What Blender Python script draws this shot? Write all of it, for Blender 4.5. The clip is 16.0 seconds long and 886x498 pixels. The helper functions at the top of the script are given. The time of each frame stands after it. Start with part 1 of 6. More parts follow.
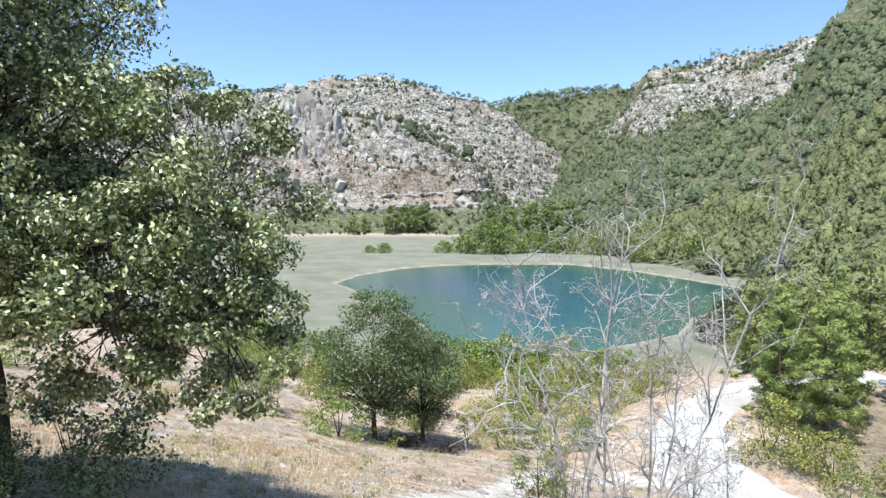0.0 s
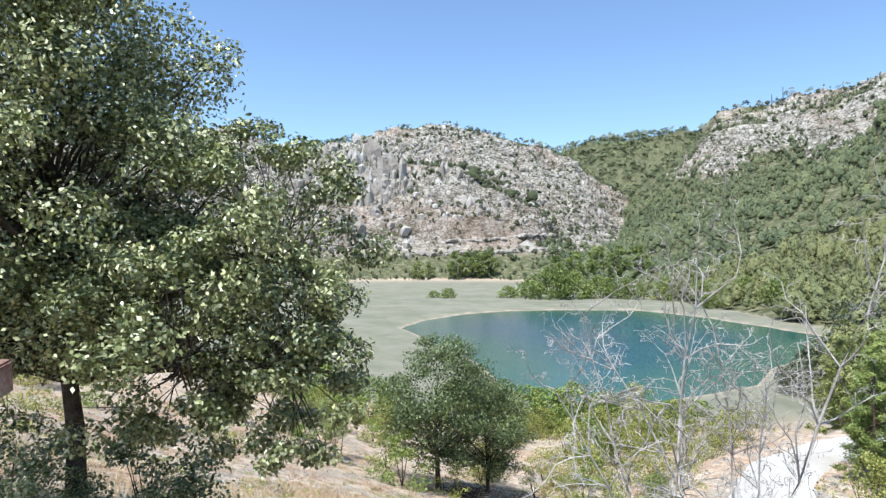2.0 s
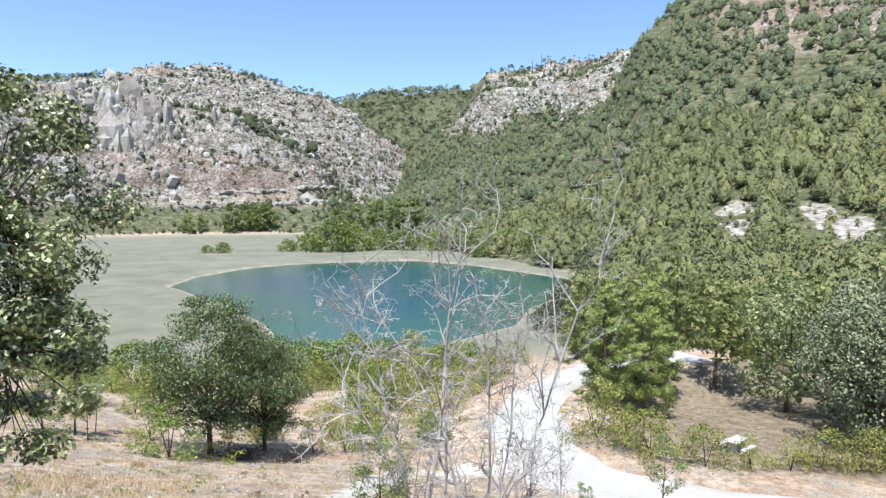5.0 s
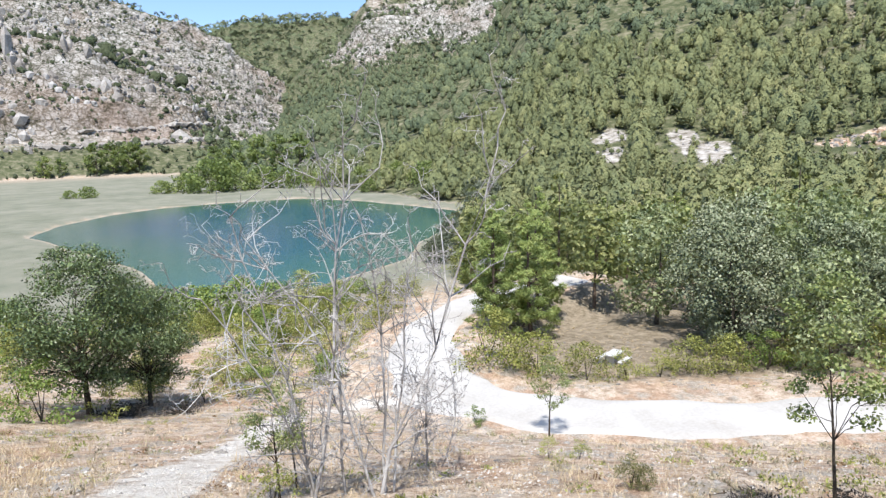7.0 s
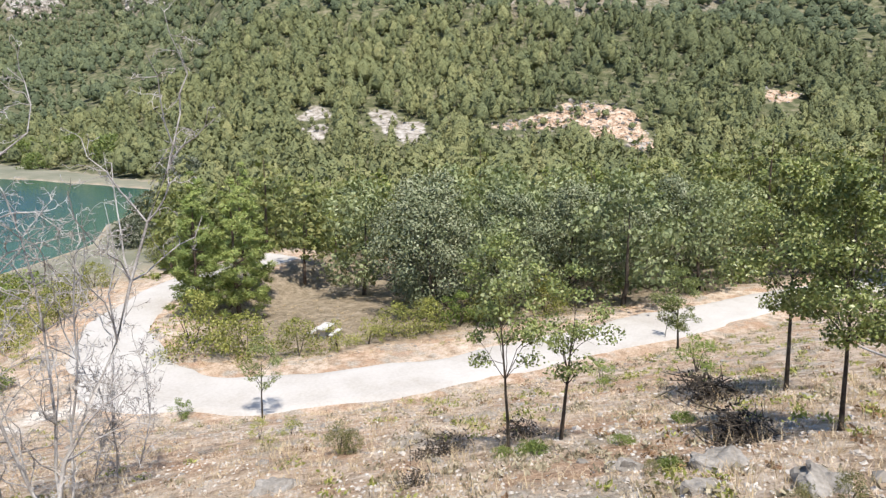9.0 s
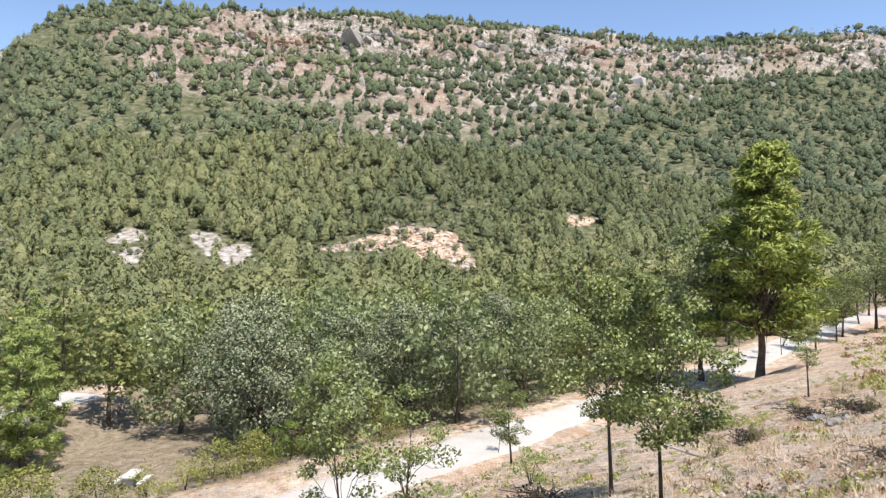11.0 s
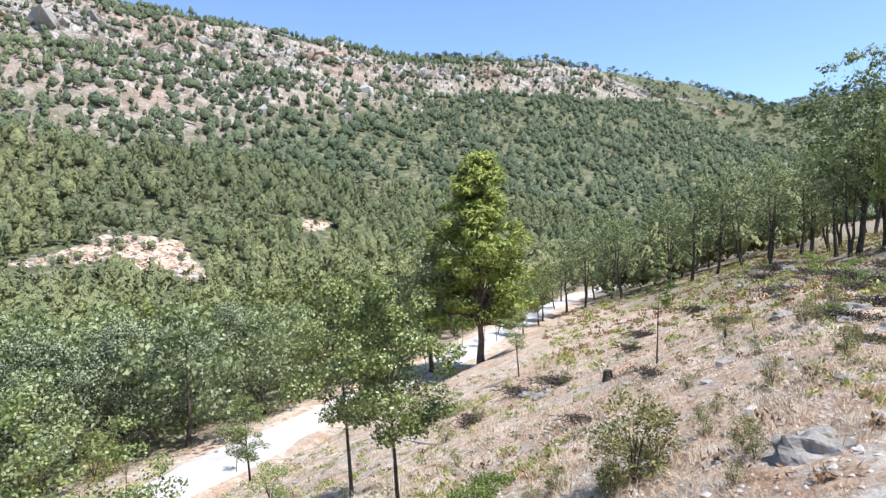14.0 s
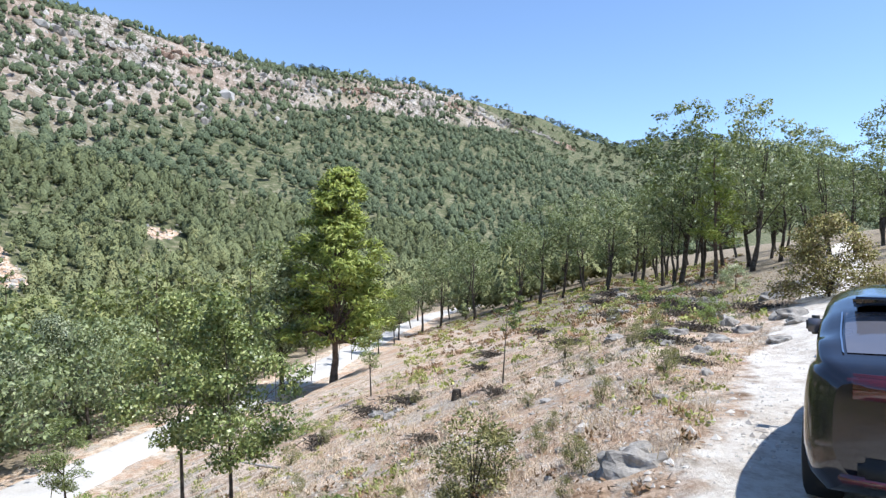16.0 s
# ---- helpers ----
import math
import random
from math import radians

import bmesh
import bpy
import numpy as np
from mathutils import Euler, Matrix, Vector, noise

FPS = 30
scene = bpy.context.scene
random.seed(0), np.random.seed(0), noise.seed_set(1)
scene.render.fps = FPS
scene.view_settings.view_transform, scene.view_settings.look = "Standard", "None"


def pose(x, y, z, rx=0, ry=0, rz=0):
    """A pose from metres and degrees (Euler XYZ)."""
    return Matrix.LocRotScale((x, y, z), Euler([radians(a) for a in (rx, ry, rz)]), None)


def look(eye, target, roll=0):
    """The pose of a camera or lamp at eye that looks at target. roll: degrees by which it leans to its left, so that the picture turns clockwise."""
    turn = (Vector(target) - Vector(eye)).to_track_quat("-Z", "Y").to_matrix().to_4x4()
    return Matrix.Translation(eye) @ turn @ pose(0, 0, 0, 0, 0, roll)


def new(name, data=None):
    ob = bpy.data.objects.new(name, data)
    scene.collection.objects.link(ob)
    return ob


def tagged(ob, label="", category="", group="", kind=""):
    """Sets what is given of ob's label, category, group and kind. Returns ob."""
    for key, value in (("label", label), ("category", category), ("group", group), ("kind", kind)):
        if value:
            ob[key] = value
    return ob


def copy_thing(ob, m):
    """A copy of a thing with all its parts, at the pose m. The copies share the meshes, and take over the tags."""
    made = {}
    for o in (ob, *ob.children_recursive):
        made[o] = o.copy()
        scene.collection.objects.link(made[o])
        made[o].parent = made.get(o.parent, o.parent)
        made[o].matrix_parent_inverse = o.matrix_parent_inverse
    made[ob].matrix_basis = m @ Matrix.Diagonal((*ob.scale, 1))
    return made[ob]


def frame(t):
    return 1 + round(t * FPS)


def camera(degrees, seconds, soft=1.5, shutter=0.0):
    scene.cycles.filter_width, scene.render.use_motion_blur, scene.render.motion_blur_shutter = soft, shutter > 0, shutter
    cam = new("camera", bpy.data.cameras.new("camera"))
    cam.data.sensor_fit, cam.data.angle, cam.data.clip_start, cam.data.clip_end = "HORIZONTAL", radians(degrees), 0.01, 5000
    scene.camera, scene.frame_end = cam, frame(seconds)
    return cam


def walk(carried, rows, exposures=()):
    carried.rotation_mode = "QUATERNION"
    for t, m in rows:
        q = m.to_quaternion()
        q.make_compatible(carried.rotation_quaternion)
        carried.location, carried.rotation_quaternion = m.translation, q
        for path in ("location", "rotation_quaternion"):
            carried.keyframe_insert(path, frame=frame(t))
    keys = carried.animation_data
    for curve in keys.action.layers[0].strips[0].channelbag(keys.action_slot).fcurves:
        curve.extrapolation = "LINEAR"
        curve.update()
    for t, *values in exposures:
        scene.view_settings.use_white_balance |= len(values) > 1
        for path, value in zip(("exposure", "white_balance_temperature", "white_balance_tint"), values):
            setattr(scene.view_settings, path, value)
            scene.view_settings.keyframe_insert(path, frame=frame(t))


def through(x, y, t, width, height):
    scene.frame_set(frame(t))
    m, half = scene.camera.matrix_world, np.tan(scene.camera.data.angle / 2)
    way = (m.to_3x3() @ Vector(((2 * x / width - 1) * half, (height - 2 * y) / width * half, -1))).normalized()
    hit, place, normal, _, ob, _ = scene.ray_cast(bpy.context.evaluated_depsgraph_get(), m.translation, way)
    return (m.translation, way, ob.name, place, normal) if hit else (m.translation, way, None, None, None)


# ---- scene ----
cam = camera(69.6, 16.0, soft=1.35)
# seconds, place of the eye, then yaw, pitch and roll of the hand-held turn
EYE = 1.6
ROWS = [
    (0, 0.000, 0.000, -0.000, 0.02, -2.91, -0.40),
    (0.5, -0.009, 0.023, 0.005, 4.71, -1.66, 0.74),
    (1, -0.028, 0.051, 0.011, 8.44, -0.15, 0.45),
    (1.5, -0.027, 0.067, 0.013, 8.96, 1.20, -0.11),
    (2, -0.004, 0.067, 0.014, 5.76, 1.11, -0.17),
    (2.5, 0.015, 0.047, 0.005, 1.20, -0.20, -0.31),
    (3, 0.033, 0.058, 0.015, -2.10, -2.08, -0.09),
    (3.5, 0.057, 0.082, 0.034, -9.46, -3.29, 0.33),
    (4, 0.090, 0.100, 0.041, -10.54, -1.89, -0.74),
    (6.3, 0.217, 0.480, 0.114, -18.51, -6.89, 0.83),
    (6.5, 0.222, 0.478, 0.112, -18.70, -7.44, 0.57),
    (7, 0.270, 0.450, 0.093, -23.79, -9.14, 1.42),
    (7.5, 0.324, 0.457, 0.065, -32.95, -10.27, -0.73),
    (8, 0.412, 0.454, 0.027, -38.92, -9.40, -0.17),
    (8.5, 0.469, 0.449, 0.001, -44.38, -10.34, 0.22),
    (9, 0.491, 0.444, 0.003, -49.37, -11.37, -0.47),
    (9.5, 0.521, 0.469, 0.014, -54.36, -12.09, -0.73),
    (10, 0.537, 0.471, 0.018, -59.48, -9.01, -0.88),
    (10.2, 0.538, 0.470, 0.018, -60.04, -6.15, -0.50),
    (12.3, 0.560, 0.471, 0.018, -72.23, 3.40, 0.36),
    (12.5, 0.565, 0.467, 0.020, -74.22, 2.84, 0.25),
    (13, 0.602, 0.460, 0.024, -80.01, 1.53, 0.74),
    (13.5, 0.658, 0.446, 0.030, -84.31, 0.21, 0.70),
    (14, 0.681, 0.433, 0.029, -87.91, -0.31, 1.57),
    (14.5, 0.683, 0.392, 0.021, -91.44, -0.02, 0.43),
    (15, 0.693, 0.364, 0.025, -96.81, 0.10, -0.66),
    (15.5, 0.701, 0.353, 0.026, -100.30, -0.06, -0.34),
    (16, 0.709, 0.348, 0.035, -100.44, 1.23, -0.78),
]
EXPOSURES = [(0, 0.94, 6150, 7), (4, 0.90, 6200, 8), (8, 0.84, 6400, 11), (10, 0.71, 6950, 12), (12.5, 1.14, 6150, 13), (14, 1.05, 6100, 12), (16, 0.95, 6000, 10)]
walk(cam, [(t, pose(x, y, EYE + z, 90 + pitch, roll, yaw)) for t, x, y, z, yaw, pitch, roll in ROWS], EXPOSURES)

# ---- daylight: clear sky and a high sun behind the lookout ----
SUN_BEARING, SUN_HEIGHT = 210.0, 66.0
world = bpy.data.worlds.new("sky")
scene.world = world
world.use_nodes = True
wn = world.node_tree
wn.nodes.clear()
sky = wn.nodes.new("ShaderNodeTexSky")
sky.sky_type = "NISHITA"
sky.sun_disc = False
sky.sun_elevation = radians(SUN_HEIGHT)
sky.sun_rotation = radians(SUN_BEARING)
sky.altitude = 1500
sky.dust_density = 0.05
sky.ozone_density = 2.0
back = wn.nodes.new("ShaderNodeBackground")
back.inputs["Strength"].default_value = 0.124
wout = wn.nodes.new("ShaderNodeOutputWorld")
wn.links.new(sky.outputs[0], back.inputs[0])
wn.links.new(back.outputs[0], wout.inputs[0])
sun = new("sun", bpy.data.lights.new("sun", "SUN"))
sun.data.energy = 3.6
sun.data.angle = radians(0.53)
sun.data.color = (1.0, 0.965, 0.91)
b, e = radians(SUN_BEARING), radians(SUN_HEIGHT)
sun.matrix_world = look((0, 0, 60), Vector((0, 0, 60)) - Vector((math.sin(b) * math.cos(e), math.cos(b) * math.cos(e), math.sin(e))))

# ---- materials ----
def material(name):
    m = bpy.data.materials.new(name)
    m.use_nodes = True
    nt = m.node_tree
    nt.nodes.clear()
    out = nt.nodes.new("ShaderNodeOutputMaterial")
    bsdf = nt.nodes.new("ShaderNodeBsdfPrincipled")
    nt.links.new(bsdf.outputs[0], out.inputs[0])
    return m, nt, bsdf, out


def coords(nt, kind="Object"):
    return nt.nodes.new("ShaderNodeTexCoord").outputs[kind]


def noise_of(nt, vec, scale, detail=4, rough=0.55, out="Fac", kind="ShaderNodeTexNoise"):
    n = nt.nodes.new(kind)
    n.inputs["Scale"].default_value = scale
    if kind == "ShaderNodeTexNoise":
        n.inputs["Detail"].default_value = detail
        n.inputs["Roughness"].default_value = rough
    nt.links.new(vec, n.inputs["Vector"])
    return n.outputs[out]


def ramp(nt, fac, stops):
    n = nt.nodes.new("ShaderNodeValToRGB")
    els = n.color_ramp.elements
    while len(els) < len(stops):
        els.new(0.5)
    for el, (p, c) in zip(els, stops):
        el.position = p
        el.color = (*c, 1) if len(c) == 3 else c
    nt.links.new(fac, n.inputs[0])
    return n.outputs[0]


def grey(nt, fac, lo, hi):
    n = nt.nodes.new("ShaderNodeMapRange")
    n.inputs[1].default_value, n.inputs[2].default_value = lo, hi
    nt.links.new(fac, n.inputs[0])
    return n.outputs[0]


def blend(nt, fac, a, b, mode="MIX"):
    n = nt.nodes.new("ShaderNodeMix")
    n.data_type, n.blend_type = "RGBA", mode
    for socket, v in ((n.inputs[0], fac), (n.inputs[6], a), (n.inputs[7], b)):
        if isinstance(v, bpy.types.NodeSocket):
            nt.links.new(v, socket)
        elif isinstance(v, (int, float)):
            socket.default_value = v
        else:
            socket.default_value = (*v, 1)
    return n.outputs[2]


def sums(nt, op, a, b):
    n = nt.nodes.new("ShaderNodeMath")
    n.operation = op
    for socket, v in ((n.inputs[0], a), (n.inputs[1], b)):
        if isinstance(v, bpy.types.NodeSocket):
            nt.links.new(v, socket)
        else:
            socket.default_value = v
    return n.outputs[0]


def bump_of(nt, bsdf, height, strength, distance):
    n = nt.nodes.new("ShaderNodeBump")
    n.inputs["Strength"].default_value = strength
    n.inputs["Distance"].default_value = distance
    nt.links.new(height, n.inputs["Height"])
    nt.links.new(n.outputs[0], bsdf.inputs["Normal"])


def attribute(nt, name):
    n = nt.nodes.new("ShaderNodeAttribute")
    n.attribute_name = name
    return n.outputs["Fac"]


def surface(name, colours, scale=6, rough=0.8, bump=0.3, depth=0.02, metal=0.0, fine=60, spec=0.5):
    """A surface whose colour wanders through the given ones at two sizes, with fine relief."""
    m, nt, bsdf, _ = material(name)
    vec = coords(nt)
    big, small = noise_of(nt, vec, scale), noise_of(nt, vec, fine, 5)
    fac = sums(nt, "ADD", sums(nt, "MULTIPLY", big, 0.65), sums(nt, "MULTIPLY", small, 0.35))
    n = len(colours)
    col = ramp(nt, fac, [(0.32 + 0.36 * i / max(n - 1, 1), c) for i, c in enumerate(colours)])
    nt.links.new(col, bsdf.inputs["Base Color"])
    bsdf.inputs["Roughness"].default_value = rough
    bsdf.inputs["Metallic"].default_value = metal
    bsdf.inputs["Specular IOR Level"].default_value = spec
    if bump:
        bump_of(nt, bsdf, fac, bump, depth)
    return m


def leafy_gaps(nt, out, shader, position, size, level, solid=None):
    """Cuts a spray into ragged leaflets of about that size."""
    gap = nt.nodes.new("ShaderNodeBsdfTransparent")
    mix = nt.nodes.new("ShaderNodeMixShader")
    fac = noise_of(nt, position, 1.0 / size, 1)
    if solid:
        fac = sums(nt, "ADD", fac, attribute(nt, solid))
    nt.links.new(sums(nt, "GREATER_THAN", fac, level), mix.inputs[0])
    nt.links.new(gap.outputs[0], mix.inputs[1])
    nt.links.new(shader, mix.inputs[2])
    nt.links.new(mix.outputs[0], out.inputs[0])


def foliage(name, colours, clump=1.5, rough=0.5, through=0.3, spec=0.35, gaps=None):
    """Leaves: each one its own tone, darker and lighter sprays, some light through the blade."""
    m, nt, bsdf, out = material(name)
    geo = nt.nodes.new("ShaderNodeNewGeometry")
    info = nt.nodes.new("ShaderNodeObjectInfo")
    patch = noise_of(nt, geo.outputs["Position"], clump, 2)
    fac = sums(nt, "ADD", sums(nt, "MULTIPLY", geo.outputs["Random Per Island"], 0.5), sums(nt, "MULTIPLY", patch, 0.5))
    fac = sums(nt, "ADD", fac, sums(nt, "MULTIPLY", sums(nt, "SUBTRACT", info.outputs["Random"], 0.5), 0.22))
    n = len(colours)
    col = ramp(nt, fac, [(0.22 + 0.56 * i / max(n - 1, 1), c) for i, c in enumerate(colours)])
    nt.links.new(col, bsdf.inputs["Base Color"])
    bsdf.inputs["Roughness"].default_value = rough
    bsdf.inputs["Specular IOR Level"].default_value = spec
    tl = nt.nodes.new("ShaderNodeBsdfTranslucent")
    nt.links.new(blend(nt, 0.5, col, (0.25, 0.32, 0.04), "MIX"), tl.inputs[0])
    mix = nt.nodes.new("ShaderNodeMixShader")
    mix.inputs[0].default_value = through
    nt.links.new(bsdf.outputs[0], mix.inputs[1])
    nt.links.new(tl.outputs[0], mix.inputs[2])
    if gaps:
        leafy_gaps(nt, out, mix.outputs[0], geo.outputs["Position"], *gaps)
    else:
        nt.links.new(mix.outputs[0], out.inputs[0])
    return m


def woods_foliage(name, colours, gaps):
    """Far trees in one mesh: a tone for each tree, a little more for each spray, cores darkened as inner shade."""
    m, nt, bsdf, out = material(name)
    geo = nt.nodes.new("ShaderNodeNewGeometry")
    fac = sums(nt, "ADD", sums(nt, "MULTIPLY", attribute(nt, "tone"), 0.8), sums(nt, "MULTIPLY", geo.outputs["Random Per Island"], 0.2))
    sprays = noise_of(nt, geo.outputs["Position"], 0.42 / gaps[0], 3, 0.65)
    fac = sums(nt, "ADD", fac, sums(nt, "MULTIPLY", sums(nt, "SUBTRACT", sprays, 0.5), 1.1))
    bump_of(nt, bsdf, sprays, 0.9, gaps[0] * 2.2)
    n = len(colours)
    nt.links.new(ramp(nt, fac, [(0.08 + 0.84 * i / (n - 1), c) for i, c in enumerate(colours)]), bsdf.inputs["Base Color"])
    bsdf.inputs["Roughness"].default_value = 0.7
    bsdf.inputs["Specular IOR Level"].default_value = 0.15
    leafy_gaps(nt, out, bsdf.outputs[0], geo.outputs["Position"], *gaps, "solid")
    return m


def ground_material():
    m, nt, bsdf, _ = material("hillside_ground")
    pos = nt.nodes.new("ShaderNodeNewGeometry").outputs["Position"]
    n_big, n_mid = noise_of(nt, pos, 0.25, 4), noise_of(nt, pos, 2.4, 5, 0.65)
    n_fine = noise_of(nt, pos, 13, 6, 0.78)
    mixed = sums(nt, "ADD", sums(nt, "MULTIPLY", n_mid, 0.55), sums(nt, "MULTIPLY", n_fine, 0.45))
    dry = ramp(nt, mixed, [(0.39, (0.25, 0.175, 0.12)), (0.46, (0.46, 0.35, 0.25)), (0.52, (0.60, 0.475, 0.36)), (0.60, (0.72, 0.61, 0.50))])
    dry = blend(nt, grey(nt, n_big, 0.5, 0.7), dry, (0.90, 0.77, 0.66), "MULTIPLY")
    dry = blend(nt, grey(nt, noise_of(nt, pos, 0.55, 5, 0.65), 0.5, 0.6), dry, ramp(nt, n_fine, [(0.38, (0.29, 0.175, 0.105)), (0.6, (0.60, 0.42, 0.29))]))
    dry = blend(nt, sums(nt, "MULTIPLY", grey(nt, noise_of(nt, pos, 0.9, 5, 0.7), 0.5, 0.6), 0.75), dry, ramp(nt, n_fine, [(0.4, (0.27, 0.24, 0.19)), (0.6, (0.52, 0.47, 0.40))]))
    cells = noise_of(nt, pos, 5.5, out="Distance", kind="ShaderNodeTexVoronoi")
    pebbles = sums(nt, "MULTIPLY", grey(nt, cells, 0.22, 0.12), grey(nt, n_mid, 0.5, 0.6))
    dry = blend(nt, pebbles, dry, (0.62, 0.58, 0.52))
    # forest floor; the same darker colour paints tree shade in the clearing
    woody_and_shade = ramp(nt, mixed, [(0.36, (0.13, 0.105, 0.068)), (0.5, (0.28, 0.225, 0.155)), (0.64, (0.44, 0.37, 0.28))])
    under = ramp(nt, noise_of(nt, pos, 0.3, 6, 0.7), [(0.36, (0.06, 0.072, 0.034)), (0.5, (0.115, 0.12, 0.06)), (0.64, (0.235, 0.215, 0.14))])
    woody_and_shade = blend(nt, attribute(nt, "hill"), woody_and_shade, under)
    # limestone: grey faces, pinkish earth, darker seams
    r_big, r_mid, r_fine = noise_of(nt, pos, 0.012, 5), noise_of(nt, pos, 0.09, 6, 0.65), noise_of(nt, pos, 0.5, 6, 0.7)
    rocky = sums(nt, "ADD", sums(nt, "MULTIPLY", r_mid, 0.5), sums(nt, "MULTIPLY", r_fine, 0.5))
    stone = ramp(nt, rocky, [(0.40, (0.06, 0.06, 0.04)), (0.46, (0.26, 0.235, 0.195)), (0.52, (0.46, 0.425, 0.37)), (0.60, (0.66, 0.62, 0.565))])
    joints = nt.nodes.new("ShaderNodeTexVoronoi")
    joints.feature = "DISTANCE_TO_EDGE"
    joints.inputs["Scale"].default_value = 0.17
    bent = nt.nodes.new("ShaderNodeVectorMath")
    bent.operation = "MULTIPLY_ADD"
    bent.inputs[1].default_value = (5, 5, 5)
    nt.links.new(noise_of(nt, pos, 0.12, 4, out="Color"), bent.inputs[0])
    nt.links.new(pos, bent.inputs[2])
    nt.links.new(bent.outputs[0], joints.inputs["Vector"])
    seam = grey(nt, joints.outputs["Distance"], 0.10, 0.02)
    stone = blend(nt, sums(nt, "MULTIPLY", seam, 0.8), stone, (0.075, 0.078, 0.045))
    earth = ramp(nt, rocky, [(0.37, (0.09, 0.07, 0.045)), (0.48, (0.29, 0.20, 0.145)), (0.62, (0.46, 0.36, 0.29))])
    warm = sums(nt, "ADD", sums(nt, "MULTIPLY", grey(nt, r_big, 0.48, 0.64), 0.45), sums(nt, "MULTIPLY", attribute(nt, "warm"), 0.6))
    stone = blend(nt, warm, stone, earth)
    rust = ramp(nt, rocky, [(0.4, (0.19, 0.12, 0.08)), (0.52, (0.42, 0.27, 0.19)), (0.64, (0.52, 0.40, 0.31))])
    stone = blend(nt, sums(nt, "MULTIPLY", grey(nt, noise_of(nt, pos, 0.022, 4), 0.57, 0.74), attribute(nt, "rust")), stone, rust)
    reeds = ramp(nt, noise_of(nt, pos, 0.12, 6, 0.7), [(0.36, (0.18, 0.185, 0.13)), (0.5, (0.225, 0.222, 0.162)), (0.64, (0.275, 0.262, 0.20))])
    shake = sums(nt, "MULTIPLY", sums(nt, "SUBTRACT", r_fine, 0.5), 0.7)
    col = blend(nt, grey(nt, sums(nt, "ADD", attribute(nt, "wood"), shake), 0.35, 0.65), dry, woody_and_shade)
    col = blend(nt, grey(nt, sums(nt, "ADD", attribute(nt, "rock"), shake), 0.3, 0.6), col, stone)
    col = blend(nt, attribute(nt, "reed"), col, reeds)
    bare = ramp(nt, sums(nt, "ADD", sums(nt, "MULTIPLY", r_fine, 0.6), sums(nt, "MULTIPLY", n_mid, 0.4)), [(0.41, (0.17, 0.10, 0.055)), (0.47, (0.40, 0.275, 0.185)), (0.53, (0.56, 0.425, 0.315)), (0.6, (0.66, 0.56, 0.46))])
    bare = blend(nt, attribute(nt, "pale"), bare, ramp(nt, r_fine, [(0.36, (0.15, 0.13, 0.095)), (0.48, (0.33, 0.295, 0.25)), (0.62, (0.50, 0.465, 0.42))]))
    col = blend(nt, grey(nt, sums(nt, "ADD", attribute(nt, "bare"), shake), 0.4, 0.6), col, bare)
    gravel = ramp(nt, mixed, [(0.4, (0.52, 0.44, 0.355)), (0.5, (0.70, 0.635, 0.55)), (0.62, (0.82, 0.775, 0.70))])
    col = blend(nt, grey(nt, sums(nt, "ADD", attribute(nt, "track"), sums(nt, "MULTIPLY", sums(nt, "SUBTRACT", n_mid, 0.5), 1.2)), 0.35, 0.7), col, gravel)
    nt.links.new(col, bsdf.inputs["Base Color"])
    bsdf.inputs["Roughness"].default_value = 0.95
    bsdf.inputs["Specular IOR Level"].default_value = 0.15
    rise = sums(nt, "ADD", sums(nt, "MULTIPLY", n_fine, 0.05), sums(nt, "MULTIPLY", sums(nt, "MULTIPLY", r_fine, attribute(nt, "rock")), 2.2))
    bump_of(nt, bsdf, rise, 1.0, 1.3)
    return m


def water_material():
    m, nt, bsdf, _ = material("lagoon_water")
    pos = nt.nodes.new("ShaderNodeNewGeometry").outputs["Position"]
    shallow = attribute(nt, "shallow")
    deep = ramp(nt, noise_of(nt, pos, 0.02, 2), [(0.35, (0.006, 0.080, 0.140)), (0.65, (0.009, 0.098, 0.140))])
    col = blend(nt, shallow, deep, (0.035, 0.115, 0.095))
    nt.links.new(col, bsdf.inputs["Base Color"])
    bsdf.inputs["Roughness"].default_value = 0.12
    bsdf.inputs["IOR"].default_value = 1.28
    bump_of(nt, bsdf, noise_of(nt, pos, 2.2, 4), 0.25, 0.06)
    return m


M_GROUND = ground_material()
M_WATER = water_material()
M_ROAD = surface("white_gravel", [(0.393, 0.358, 0.313), (0.478, 0.451, 0.412), (0.537, 0.514, 0.478)], 0.5, 0.95, 0.5, 0.03, fine=9, spec=0.1)
M_BARK = surface("oak_bark", [(0.035, 0.028, 0.022), (0.08, 0.065, 0.05), (0.16, 0.14, 0.115)], 5, 0.95, 0.9, 0.03, fine=40, spec=0.1)
M_PINEBARK = surface("pine_bark", [(0.06, 0.045, 0.035), (0.13, 0.095, 0.07), (0.2, 0.16, 0.13)], 4, 0.95, 0.9, 0.03, fine=30, spec=0.1)
M_DEAD = surface("dead_wood", [(0.17, 0.15, 0.13), (0.43, 0.40, 0.37), (0.66, 0.64, 0.61)], 1.5, 0.9, 0.6, 0.01, fine=50, spec=0.1)
# palest stop raised to paint sun highlights on the glossy oak leaves
M_OAK = foliage("holm_oak_leaves", [(0.046, 0.060, 0.025), (0.150, 0.186, 0.072), (0.360, 0.402, 0.180), (0.720, 0.738, 0.444)], 1.3, 0.36, 0.15, 0.6)
M_GALL = foliage("gall_oak_leaves", [(0.085, 0.115, 0.038), (0.183, 0.229, 0.072), (0.299, 0.344, 0.118), (0.464, 0.482, 0.204)], 1.3, 0.4, 0.28, 0.5)
